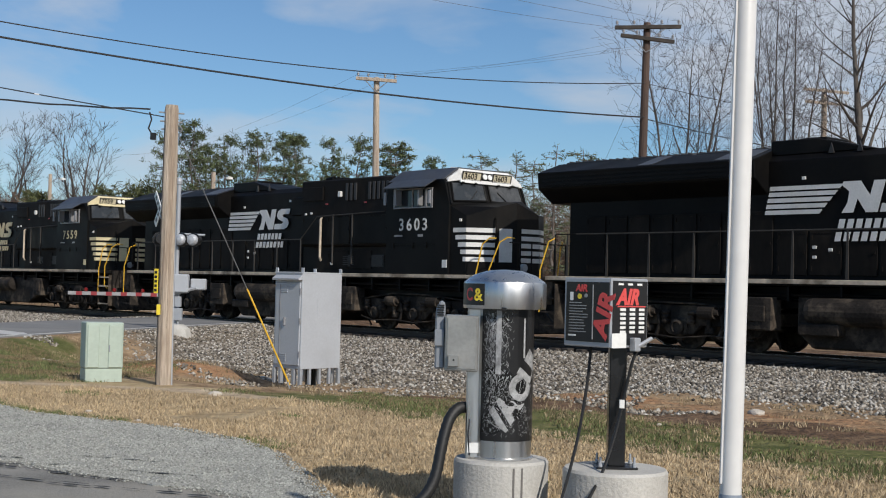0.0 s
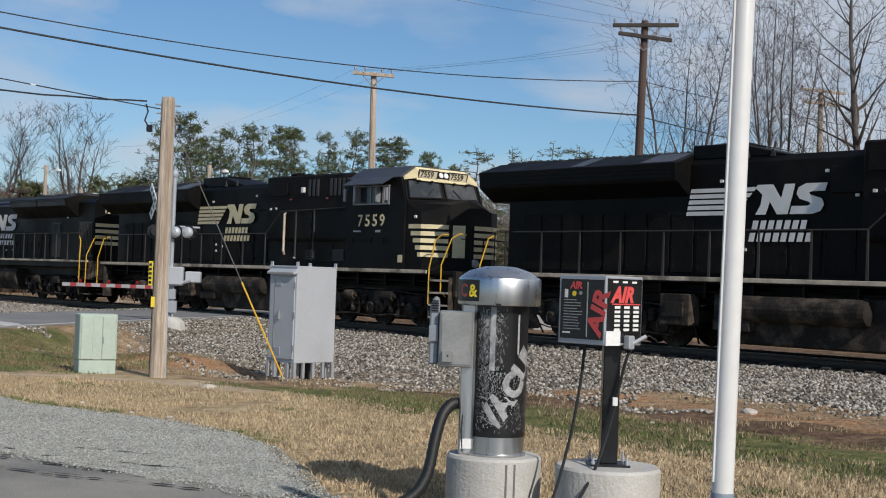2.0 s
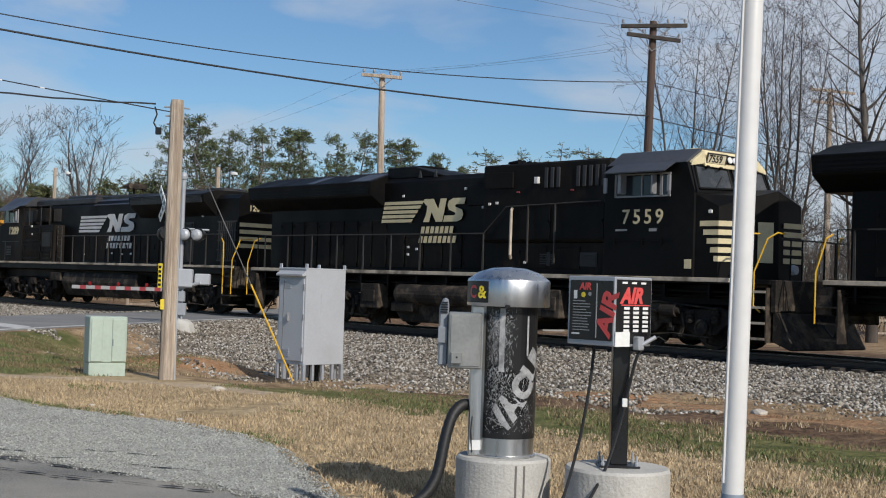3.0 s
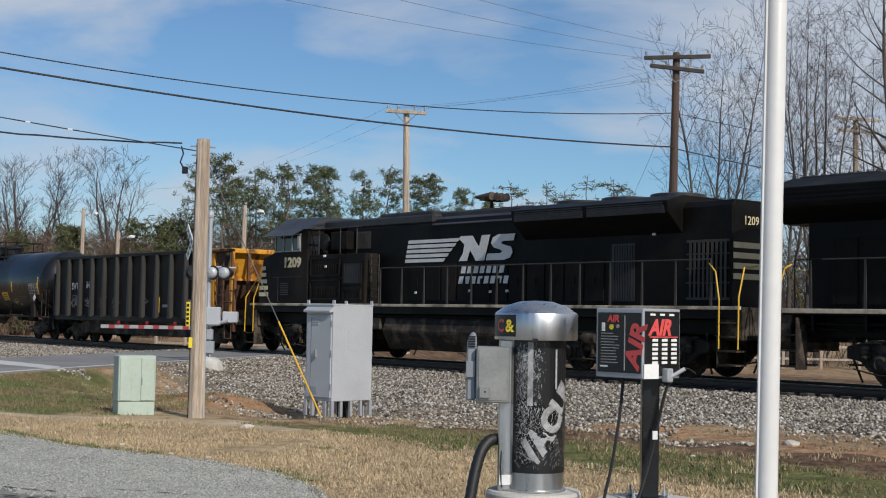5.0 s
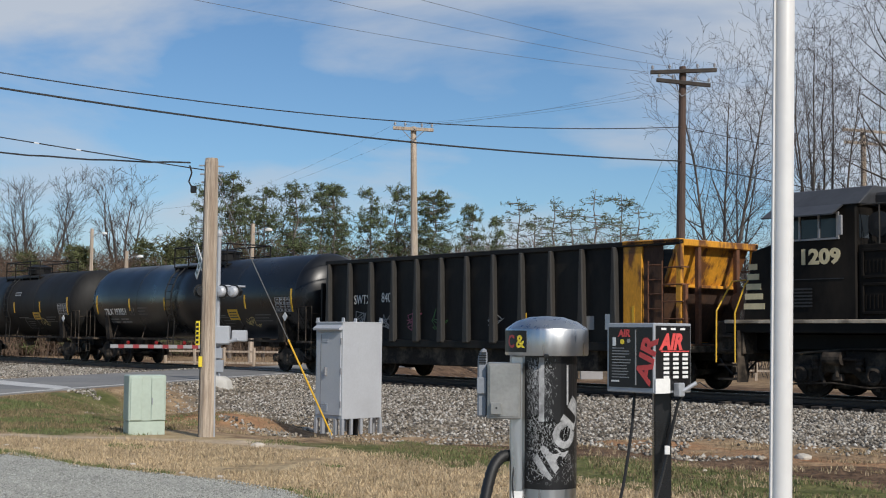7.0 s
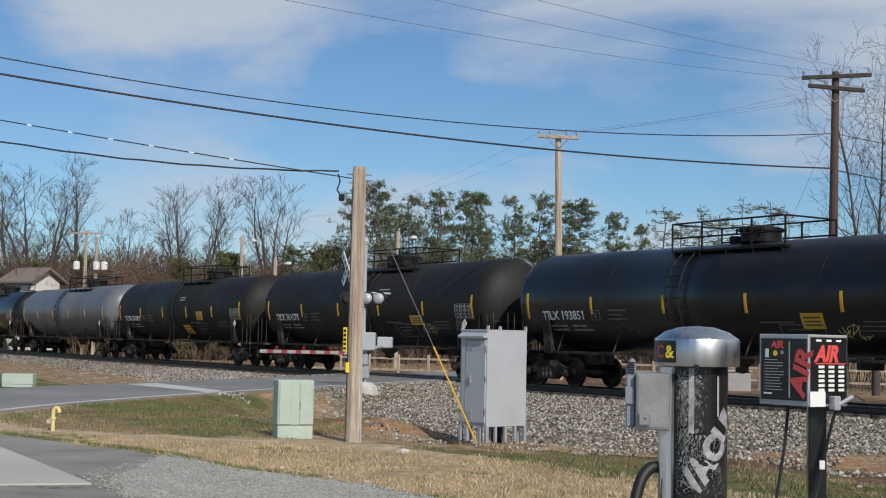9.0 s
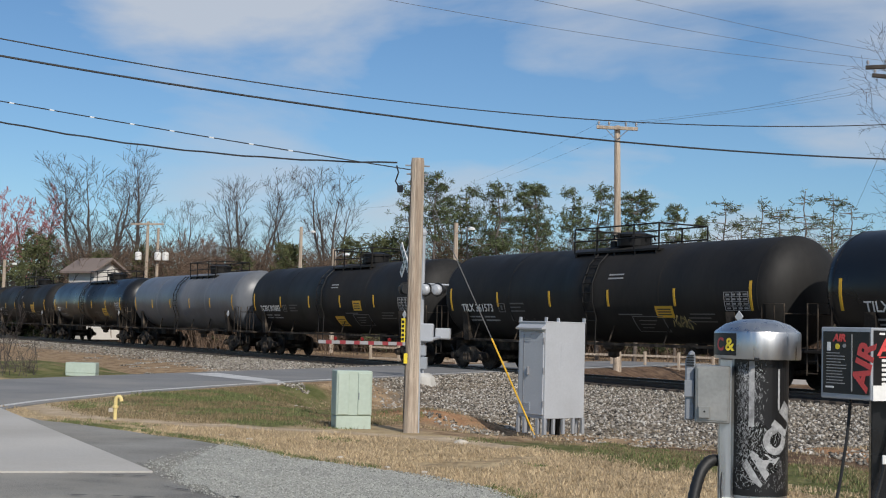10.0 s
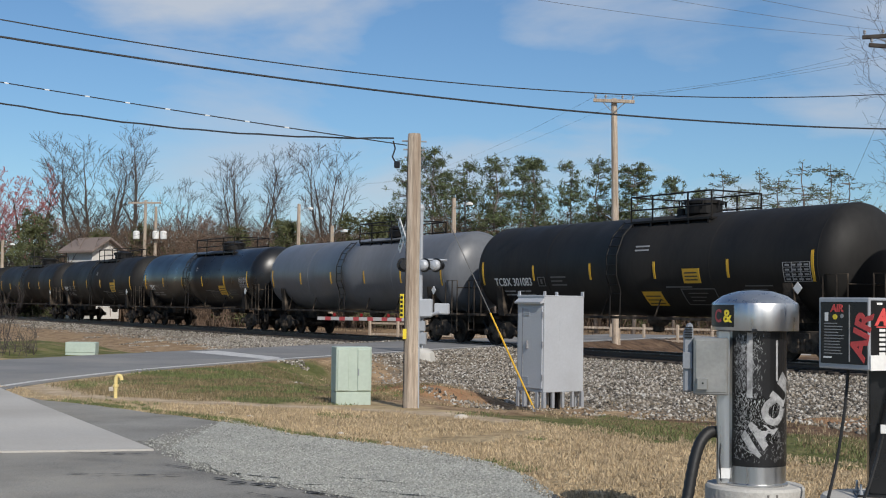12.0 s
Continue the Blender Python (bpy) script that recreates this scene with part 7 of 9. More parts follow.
def air_machine():
    base = thing("concrete_base", pose(1.035, 7.9, 0), "round pale concrete base under the air machine", "concrete base", "machine bases")
    part("drum", lathe([(0.29, -0.15), (0.31, -0.1), (0.312, 0.335), (0.30, 0.352), (0.02, 0.355)], 48), CONCRETE, base)
    t = thing("air_machine", pose(1.035, 7.9, 0.355), "grey and black air machine with red lettering, on a post", "air machine")
    post = part("post", box(-0.05, 0.05, -0.05, 0.05, 0.01, 0.73, 0.006), BLACK_PLASTIC, t, "square black steel post")
    part("base_plate", box(-0.12, 0.12, -0.11, 0.11, 0.0, 0.012, 0.003), BLACK_PLASTIC, t)
    for x in (-0.1, 0.1):
        for y in (-0.09, 0.09):
            part("anchor_bolt", lathe([(0.012, 0.01), (0.012, 0.03), (0.007, 0.032), (0.007, 0.07), (0.001, 0.072)], 8, "z", (x, y, 0)), GALV, t)
    W, D, H, Z = 0.365, 0.335, 0.405, 0.715
    m = pose(-0.075, 0.0, Z, 0, 0, -47.5)
    case = part("case", box(-W / 2, W / 2, -D / 2, D / 2, 0, H, 0.006), GALV, t, "grey steel case")
    case.matrix_basis = m
    # poster side
    f = -D / 2
    part("poster_frame", box(-W / 2 + 0.02, W / 2 - 0.012, f - 0.006, f, 0.03, H - 0.025, 0.002), BLACK_PLASTIC, case, "black framed poster")
    part("poster_edge", box(0.045, 0.052, f - 0.0085, f - 0.005, 0.045, H - 0.04), GREY_PRINT, case)
    for body, size, x, z, rot, mtl in (("AIR", 0.058, -0.085, 0.325, 0, RED), ("AIR", 0.155, 0.150, 0.05, 76, RED)):
        me = text_mesh(body, size, 0.001, pose(x, f - 0.008, z, 90, 0, 0) @ pose(0, 0, 0, 0, 0, rot), shear=0.12, wide=1.12 if rot else 1.0, bold=0.006 if rot else 0.002)
        from_mesh("poster_lettering", me, mtl, case, "bold red lettering")
    rng = random.Random(3)
    for i in range(11):
        z = 0.085 + 0.017 * i
        part("print_line", box(-0.135, 0.01 - rng.uniform(0, 0.05), f - 0.0075, f - 0.005, z, z + 0.005), GREY_PRINT, case)
    part("coin_mark", box(-0.13, -0.105, f - 0.0075, f - 0.005, 0.27, 0.32), WHITE_PRINT, case)
    part("round_mark", lathe([(0.016, f - 0.008), (0.016, f - 0.005)], 14, "y", (-0.055, 0, 0.295)), YELLOW_PRINT, case)
    part("round_mark", lathe([(0.012, f - 0.008), (0.012, f - 0.005)], 14, "y", (-0.005, 0, 0.3)), GREY_PRINT, case)
    part("bottom_print", box(-0.14, -0.08, f - 0.0075, f - 0.005, 0.06, 0.07), WHITE_PRINT, case)
    # meter side looks along +x of the case
    g = W / 2
    part("meter_panel", box(g, g + 0.005, -D / 2 + 0.012, D / 2 - 0.012, 0.015, H - 0.015, 0.002), BLACK_PLASTIC, case, "black panel with red lettering")
    me = text_mesh("AIR", 0.125, 0.001, pose(g + 0.007, -D / 2 + 0.045, 0.255, 90, 0, 90), shear=0.3, wide=1.0, bold=0.006)
    from_mesh("panel_lettering", me, RED, case, "bold red lettering")
    part("red_rule", box(g + 0.005, g + 0.008, -D / 2 + 0.05, D / 2 - 0.03, 0.238, 0.245), RED, case)
    for j in range(6):
        for k in range(3):
            y, z = -D / 2 + 0.075 + 0.085 * k, 0.085 + 0.026 * j
            part("coin_print", box(g + 0.005, g + 0.008, y, y + 0.05, z, z + 0.016, 0.001), WHITE_PRINT, case)
    for k in range(3):
        y = -D / 2 + 0.055 + 0.085 * k
        part("coin_print", box(g + 0.005, g + 0.008, y, y + 0.045, 0.365, 0.377, 0.001), WHITE_PRINT, case)
    part("label", box(g + 0.004, g + 0.010, -D / 2 + 0.002, -D / 2 + 0.13, 0.0, 0.085), WHITE_PRINT, case, "blank white label")
    bm = box(g, g + 0.05, 0.0, 0.05, -0.02, 0.06, 0.006)
    add_rod(bm, (g + 0.03, 0.02, 0.0), (g + 0.09, 0.10, 0.06), 0.012, seg=8)
    part("hose_fitting", bm, GALV, case, "bent hose fitting")
    part("wire_end", pipe([(g + 0.05, 0.08, 0.05), (g + 0.07, 0.16, 0.06), (g + 0.06, 0.24, 0.03)], 0.004, 5), WIRE, case)

    def curve(pts, n=50):
        P = np.array(pts, float)
        u = np.linspace(0, len(P) - 1, n)
        P = np.c_[[np.interp(u, range(len(P)), P[:, k]) for k in range(3)]].T
        for _ in range(6):
            P[1:-1] = (P[:-2] + 2 * P[1:-1] + P[2:]) / 4
        return [tuple(p) for p in P]
    part("air_hose", pipe(curve([(-0.16, -0.02, 0.715), (-0.18, -0.05, 0.5), (-0.23, -0.1, 0.2), (-0.30, -0.2, -0.05), (-0.40, -0.35, -0.32), (-0.7, -0.5, -0.34)]), 0.0095, 7), RUBBER, t, "thin black air hose")
    part("air_hose", pipe(curve([(0.12, -0.09, 0.72), (0.08, -0.11, 0.66), (0.045, -0.1, 0.5), (-0.01, -0.13, 0.25), (-0.10, -0.24, 0.0), (-0.25, -0.34, -0.25), (-0.5, -0.45, -0.34)]), 0.0095, 7), RUBBER, t, "thin black air hose")
    part("hose_tag", box(0.0, 0.03, -0.13, -0.11, 0.36, 0.41, 0.002), WHITE_PRINT, t, "white tag on the hose")


def white_pole():
    t = thing("lamp_post", pose(1.124, 5.2, 0, 0, 0.85, 0), "slim white painted steel post on a grey foot", "post")
    part("shaft", lathe([(0.0425, 0.62), (0.041, 1.2), (0.039, 2.86), (0.034, 2.88), (0.005, 2.885)], 28), POLE_WHITE, t, smooth=True)
    part("foot", lathe([(0.045, -0.1), (0.045, 0.61), (0.041, 0.625)], 28), BASE_GREY, t, "grey-blue painted foot", smooth=True)
    part("side_strip", box(-0.046, -0.038, -0.02, 0.0, 0.66, 2.84, 0.001), POLE_WHITE, t, "flat cable strip")


def wooden_pole():
    t = thing("service_pole", pose(-3.78, 17.95, 0), "short weathered wooden service pole with wire fittings", "utility pole", "utility poles")
    bm = bmesh.new()
    prof = [(0.115, -0.2), (0.112, 0.4), (0.106, 1.6), (0.10, 2.8), (0.094, 3.72), (0.085, 3.78), (0.01, 3.79)]
    add_lathe(bm, prof, 14)
    for v in bm.verts:
        a = math.atan2(v.co.y, v.co.x)
        k = 1 + 0.05 * noise.noise((math.cos(a) * 2, math.sin(a) * 2, v.co.z * 0.8))
        v.co.x, v.co.y = v.co.x * k, v.co.y * k
    part("shaft", bm, WOOD, t, "cracked grey-tan wood")
    rng = random.Random(6)
    for i in range(7):
        a = rng.uniform(-2.6, -0.5)
        z = rng.uniform(0.3, 2.6)
        l = rng.uniform(0.4, 1.3)
        r = 0.108 - 0.006 * z
        part("crack", rod((r * math.cos(a), r * math.sin(a), z), (r * 0.985 * math.cos(a), r * 0.985 * math.sin(a), z + l), 0.004, 0.002, seg=4), CRACK, t)
    # pale rod down the right side stands in for the pole's sunlit edge
    part("sunlit_edge", rod((0.11, -0.02, -0.1), (0.085, 0.0, 2.6), 0.016, seg=8), GALV, t, "thin pale rod added as the pole's sunlit edge")
    part("ground_wire", rod((-0.095, -0.07, -0.1), (-0.075, -0.06, 3.5), 0.005, seg=5), WIRE, t)
    for z, d in ((3.68, 0.17), (3.56, 0.15), (3.45, 0.13)):
        part("through_bolt", rod((-d, -0.02, z), (d, 0.02, z - 0.01), 0.011, seg=6), GREY, t)
    part("wire_hook", pipe([(0.1, -0.02, 3.52), (0.16, -0.03, 3.45), (0.13, -0.03, 3.40)], 0.008), GREY, t)
    tag = part("tag", box(-0.105, -0.045, -0.122, -0.108, 1.22, 1.55, 0.002), YELLOW_PRINT, t, "yellow number strip with dark bars")
    tag.matrix_basis = pose(-0.02, 0.022, 0, 0, 0, -20)
    for k in range(5):
        part("tag_bar", box(-0.095, -0.055, -0.1255, -0.121, 1.245 + 0.06 * k, 1.28 + 0.06 * k), BLACK_PLASTIC, tag)
    part("tag", box(-0.10, -0.05, -0.120, -0.1, 0.93, 1.07, 0.002), YELLOW_PRINT, t, "small yellow tag")
    part("splice_box", box(-0.28, -0.20, -0.03, 0.02, 3.30, 3.40, 0.01), BLACK_PLASTIC, t, "black cable splice")
    part("drop_loop", pipe([(-0.30, 0, 3.68), (-0.27, 0, 3.58), (-0.31, 0, 3.46), (-0.25, 0, 3.36)], 0.012), WIRE, t)


def hung(a, b, sag, n=40):
    a, b = Vector(a), Vector(b)
    return [a.lerp(b, k / n) - Vector((0, 0, 4 * sag * (k / n) * (1 - k / n))) for k in range(n + 1)]


def wire(name, a, b, sag, r, label, material=None, wavy=0.0):
    pts = hung(a, b, sag)
    if wavy:
        pts = [p + Vector((0, 0, wavy * math.sin(i * 2.1))) for i, p in enumerate(pts)]
    ob = part(name, pipe(pts, r, 5), material or WIRE)
    return tagged(ob, label, "cable", "overhead cables")


def guy():
    t = thing("guy_wire", pose(-2.09, 18.3, 0), "steel guy wire with a yellow guard sleeve, anchored in the lawn", "guy wire")
    a, b = Vector((0, 0, -0.05)), Vector((-1.67, -0.33, 3.55))
    d = (b - a).normalized()
    part("strand", rod(a, b, 0.007, seg=6), STEEL_WIRE, t)
    part("guard", rod(a + d * 0.05, a + d * 1.5, 0.0125, seg=8), YELLOW, t, "yellow plastic guard sleeve")
    part("anchor_rod", rod(a + Vector((0, 0, -0.15)), a + d * 0.1, 0.014, seg=6), GREY, t)


def steel_cabinet():
    t = thing("signal_cabinet", pose(-2.33, 22.6, -0.03, 0, 0, -43), "plain grey aluminium railway equipment cabinet on short legs", "equipment cabinet")
    w, d, h = 0.70, 0.89, 1.61
    part("body", box(-w / 2, w / 2, -d / 2, d / 2, 0, h, 0.008), CABINET, t)
    part("top", box(-w / 2 - 0.004, w / 2 + 0.004, -d / 2 - 0.012, d / 2 + 0.004, h - 0.012, h + 0.012, 0.005), CABINET, t)
    door = part("door", box(-w / 2 + 0.05, w / 2 - 0.03, -d / 2 - 0.022, -d / 2, 0.06, h - 0.17, 0.006), CABINET, t, "narrow cabinet door")
    part("handle", box(-0.06, -0.03, -d / 2 - 0.06, -d / 2 - 0.02, 0.72, 0.86, 0.005), GREY, door, "steel handle")
    for z in (0.13, 1.28):
        bm = bmesh.new()
        for i in range(4):
            add_box(bm, -0.16, 0.0, -d / 2 - 0.032, -d / 2 - 0.02, z + 0.035 * i, z + 0.035 * i + 0.015)
        part("vent", bm, CABINET, door)
    for z in (0.25, 0.8, 1.3):
        part("hinge", rod((w / 2 - 0.02, -d / 2 - 0.02, z - 0.05), (w / 2 - 0.02, -d / 2 - 0.02, z + 0.05), 0.014, seg=8), GREY, door)
    part("hood", prism([(-d / 2 - 0.09, h - 0.10), (-d / 2, h - 0.04), (-d / 2, h - 0.12), (-d / 2 - 0.085, h - 0.13)], -w / 2 + 0.02, w / 2, "x"), CABINET, t, "rain hood over the door")
    for x in (-w / 2 + 0.02, w / 2 - 0.02):
        for y in (-d / 2 + 0.02, d / 2 - 0.02):
            part("lifting_eye", prism([(x - 0.035, h), (x + 0.035, h), (x + 0.03, h + 0.08), (x - 0.03, h + 0.08)], y - 0.01, y + 0.01, "y", 0.003), CABINET, t)
            for k in (0.0, 0.16):
                s = -1 if x > 0 else 1
                part("leg", box(x + s * k - 0.03, x + s * k + 0.03, y - 0.03, y + 0.03, -0.26, 0.0, 0.003), GALV, t, "galvanised leg")
    for y in (-0.22, 0.0, 0.22):
        for x in (-w / 2 + 0.03, w / 2 - 0.03):
            part("leg", box(x - 0.025, x + 0.025, y - 0.025, y + 0.025, -0.26, 0, 0.003), GALV, t, "galvanised leg")
    part("door_strip", box(-w / 2 + 0.16, -w / 2 + 0.175, -d / 2 - 0.027, -d / 2 - 0.018, 0.08, h - 0.2), GREY, door)
    part("sheet_patch", box(w / 2 - 0.002, w / 2 + 0.003, -0.1, 0.2, 0.85, 1.2), CABINET, t)
    bm = bmesh.new()
    for i in range(4):
        add_rod(bm, (-0.1 + 0.07 * i, 0.1, -0.3), (-0.1 + 0.07 * i, 0.1, 0.0), 0.025, seg=8)
    part("cable_riser", bm, RUBBER, t)


def pedestal(m, w, d, h, label, seam=True):
    t = thing("utility_pedestal", m, label, "utility box", "utility boxes")
    part("plinth", box(-w / 2, w / 2, -d / 2, d / 2, -0.06, h * 0.21, 0.008), PALE_GREEN, t)
    part("cover", box(-w / 2 - 0.006, w / 2 + 0.006, -d / 2 - 0.006, d / 2 + 0.006, h * 0.215, h, 0.012), PALE_GREEN, t)
    if seam:
        part("door", box(-w / 2 + 0.015, -0.075, -d / 2 - 0.022, -d / 2, h * 0.23, h - 0.03, 0.008), PALE_GREEN, t, "pale green door leaf")
        part("door", box(0.05, w / 2 - 0.015, -d / 2 - 0.022, -d / 2, h * 0.23, h - 0.03, 0.008), PALE_GREEN, t, "pale green door leaf")
        part("handle", box(0.055, 0.07, -d / 2 - 0.034, -d / 2 - 0.02, h * 0.5, h * 0.62, 0.003), BASE_STEEL, t, "dark latch")
    return t


def vent_pipe():
    t = thing("vent_pipe", pose(-8.14, 18.0, 0), "hooked yellow vent pipe standing in the verge", "vent pipe")
    pts = [(0, 0, -0.15), (0, 0, 0.24)] + [(0.045 - 0.045 * math.cos(a), 0, 0.26 + 0.07 * math.sin(a)) for a in np.linspace(0, math.pi, 8)]
    part("pipe", pipe(pts, 0.027, 10), PALE_YELLOW, t)
    part("collar", lathe([(0.03, 0.16), (0.042, 0.165), (0.042, 0.195), (0.03, 0.2)], 12), PALE_YELLOW, t)
    bm = box(-0.10, -0.03, -0.02, 0.02, 0.10, 0.16, 0.008)
    add_rod(bm, (-0.06, 0, 0.15), (-0.02, 0, 0.20), 0.012, seg=6)
    part("valve", bm, PALE_ROCK, t)


def crossing_signal():
    t = thing("crossing_signal", pose(-7.6, 37.4, 0.0), "silver level crossing mast with lamps, crossbuck and a lowered gate", "crossing signal")
    part("foundation", lathe([(0.5, -0.3), (0.42, 0.05), (0.26, 0.16), (0.02, 0.17)], 10), CONCRETE, t)
    part("mast", lathe([(0.09, 0.16), (0.085, 1.1), (0.062, 1.15), (0.06, 4.1), (0.09, 4.12), (0.1, 4.2), (0.06, 4.3), (0.01, 4.32)], 16), GALV, t, "silver steel mast")
    for s in (-1, 1):
        b = part("crossbuck", box(-0.62, 0.62, -0.012, 0.012, -0.115, 0.115, 0.005), WHITE_PRINT, t, "white crossbuck blade")
        b.matrix_basis = pose(-0.50, -0.09 - 0.03 * s, 3.42, 0, s * 45, -60)
        for k in range(5):
            part("blade_bar", box(-0.5 + 0.22 * k, -0.38 + 0.22 * k, -0.016, -0.011, -0.06, 0.06), BLACK_PLASTIC, b)
    part("lamp_arm", rod((-0.55, -0.05, 2.58), (0.55, -0.05, 2.66), 0.03, seg=8), GALV, t)
    part("back_arm", rod((0.0, 0.05, 2.72), (0.75, 0.1, 2.70), 0.03, seg=8), GALV, t)
    for x, yaw in ((-0.48, 20), (0.47, 155), (0.13, 150)):
        lamp = part("signal_lamp", lathe([(0.02, -0.02), (0.205, -0.02), (0.205, 0.0), (0.02, 0.01)], 24, "y"), BLACK_PLASTIC, t, "round crossing lamp with a black backing disc")
        lamp.matrix_basis = pose(x, -0.12, 2.55, 0, 0, yaw)
        part("lamp_housing", lathe([(0.02, 0.0), (0.155, 0.0), (0.16, 0.08), (0.12, 0.15), (0.02, 0.18)], 20, "y"), CABINET, lamp, "pale rounded lamp housing")
        part("lens", lathe([(0.02, -0.03), (0.105, -0.025), (0.105, -0.015)], 18, "y"), LENS_RED, lamp, "dark red lens")
        part("visor", lathe([(0.125, -0.24), (0.135, -0.24), (0.14, -0.02), (0.125, -0.02)], 18, "y"), BLACK_PLASTIC, lamp)
    mech = part("gate_mechanism", box(-0.06, 0.37, -0.28, 0.05, 1.05, 1.58, 0.03), CABINET, t, "grey gate mechanism box")
    part("cover_seam", box(-0.08, 0.39, -0.30, -0.28, 1.08, 1.55, 0.01), CABINET, mech)
    part("counterweight", box(0.42, 0.85, -0.12, 0.12, 1.14, 1.46, 0.03), CABINET, t, "gate counterweight")
    part("gate_pivot", rod((-0.2, -0.17, 0.98), (0.6, -0.15, 1.2), 0.05, seg=8), GALV, t)
    arm = part("gate_arm", box(-3.0, -0.15, -0.20, -0.17, 0.93, 1.03, 0.005), GREY_WHITE, t, "white gate arm lowered over the lane")
    for k in range(6):
        x = -0.5 - 0.42 * k
        part("red_band", box(x - 0.17, x, -0.206, -0.196, 0.928, 1.032), SIGNAL_RED, arm, "red band")
    for x in (-0.9, -1.7, -2.5):
        part("arm_lamp", lathe([(0.03, 1.03), (0.05, 1.05), (0.05, 1.12), (0.02, 1.14)], 10, "z", (x, -0.18, 0)), LENS_RED, arm)
    part("junction_box", box(-0.02, 0.22, -0.2, -0.06, 0.28, 0.62, 0.01), GALV, t, "lower junction box")
    part("junction_box", box(0.0, 0.18, -0.2, -0.06, 0.66, 0.95, 0.01), GALV, t, "upper junction box")
    part("cable_duct", rod((0.1, -0.12, 0.0), (0.1, -0.12, 1.05), 0.03, seg=8), GALV, t)


def cross_armed_pole(name, x, y, z0, z1, lean, arms, r, material, label, turn=0.0):
    """A tall line pole: shaft, cross-arms with braces and insulators."""
    t = thing(name, pose(x, y, z0, 0, lean, turn), label, "utility pole", "utility poles")
    h = z1 - z0
    part("shaft", lathe([(r * 1.25, -0.5), (r * 1.2, 0), (r * 0.8, h), (0.01, h + 0.03)], 12), material, t)
    for dz, half, tilt in arms:
        a = part("cross_arm", box(-half, half, -0.06, 0.06, -0.07, 0.07, 0.012), ARM_WOOD if material is WOOD_DARK else material, t)
        a.matrix_basis = pose(0, -r - 0.05, h - dz, 0, tilt, 0)
        for k in (-1, -0.45, 0.45, 1):
            part("insulator", lathe([(0.015, 0.06), (0.02, 0.12), (0.05, 0.13), (0.045, 0.18), (0.06, 0.19), (0.03, 0.25)], 8, "z", (k * (half - 0.08), 0, 0)), GREY, a)
        for s in (-1, 1):
            part("brace", rod((s * half * 0.55, -0.02, -0.05), (0, 0.02, -0.5), 0.018, seg=5), GREY, a)
    return t


def bare_trees_and_poles():
    cross_armed_pole("line_pole", -2.91, 55, -0.5, 10.06, -0.9, [(0.12, 0.85, 4.0)], 0.15, WOOD, "tall tan wooden line pole with one cross-arm", 0)
    cross_armed_pole("line_pole", 6.95, 48, -0.5, 11.2, 0.85, [(0.2, 1.2, -3), (0.62, 0.98, 5)], 0.16, WOOD_DARK, "dark creosoted line pole with two cross-arms", 0)
    cross_armed_pole("line_pole", 19.85, 70, -0.5, 12.4, 0.0, [(0.15, 1.3, 2), (0.8, 1.2, 2)], 0.17, WOOD, "grey line pole among bare trees", 12)
    cross_armed_pole("line_pole", -42.9, 100, 0.2, 9.5, 0.0, [(0.2, 1.4, 0)], 0.14, WOOD, "pale line pole that carries two white transformers", 0)
    t = cross_armed_pole("line_pole", -42.0, 100, 0.2, 9.0, 0.0, [], 0.13, WOOD, "pale line pole beside the transformers", 0)
    for x in (-1.3, 0.35, 1.0):
        tr = thing("transformer", pose(-42.2 + x, 99.7, 6.2), "white pole-mounted transformer can", "transformer", "pole transformers")
        part("can", lathe([(0.24, 0.2), (0.26, 0.25), (0.26, 0.75), (0.2, 0.84), (0.02, 0.86)], 14), WHITE, tr)
        part("bushing", rod((0, 0, 0.85), (0, 0, 1.05), 0.04, seg=6), GREY, tr)
    for x, y, h in ((-30.1, 100, 9.2), (-14.2, 80, 8.0), (-25.2, 92, 7.0), (-58, 105, 6.5)):
        t = thing("yard_light_pole", pose(x, y, 0), "bare wooden pole with a yard light", "utility pole", "utility poles")
        part("shaft", lathe([(0.17, -0.4), (0.13, h), (0.01, h + 0.03)], 10), WOOD, t)
        part("lamp_bracket", pipe([(0, -0.1, h - 0.7), (0.5, -0.15, h - 0.35), (0.95, -0.15, h - 0.3)], 0.03), GREY, t)
        part("lamp_head", lathe([(0.05, -0.05), (0.22, -0.12), (0.2, 0.0), (0.05, 0.06)], 12, "z", (1.0, -0.15, h - 0.3)), WHITE, t)


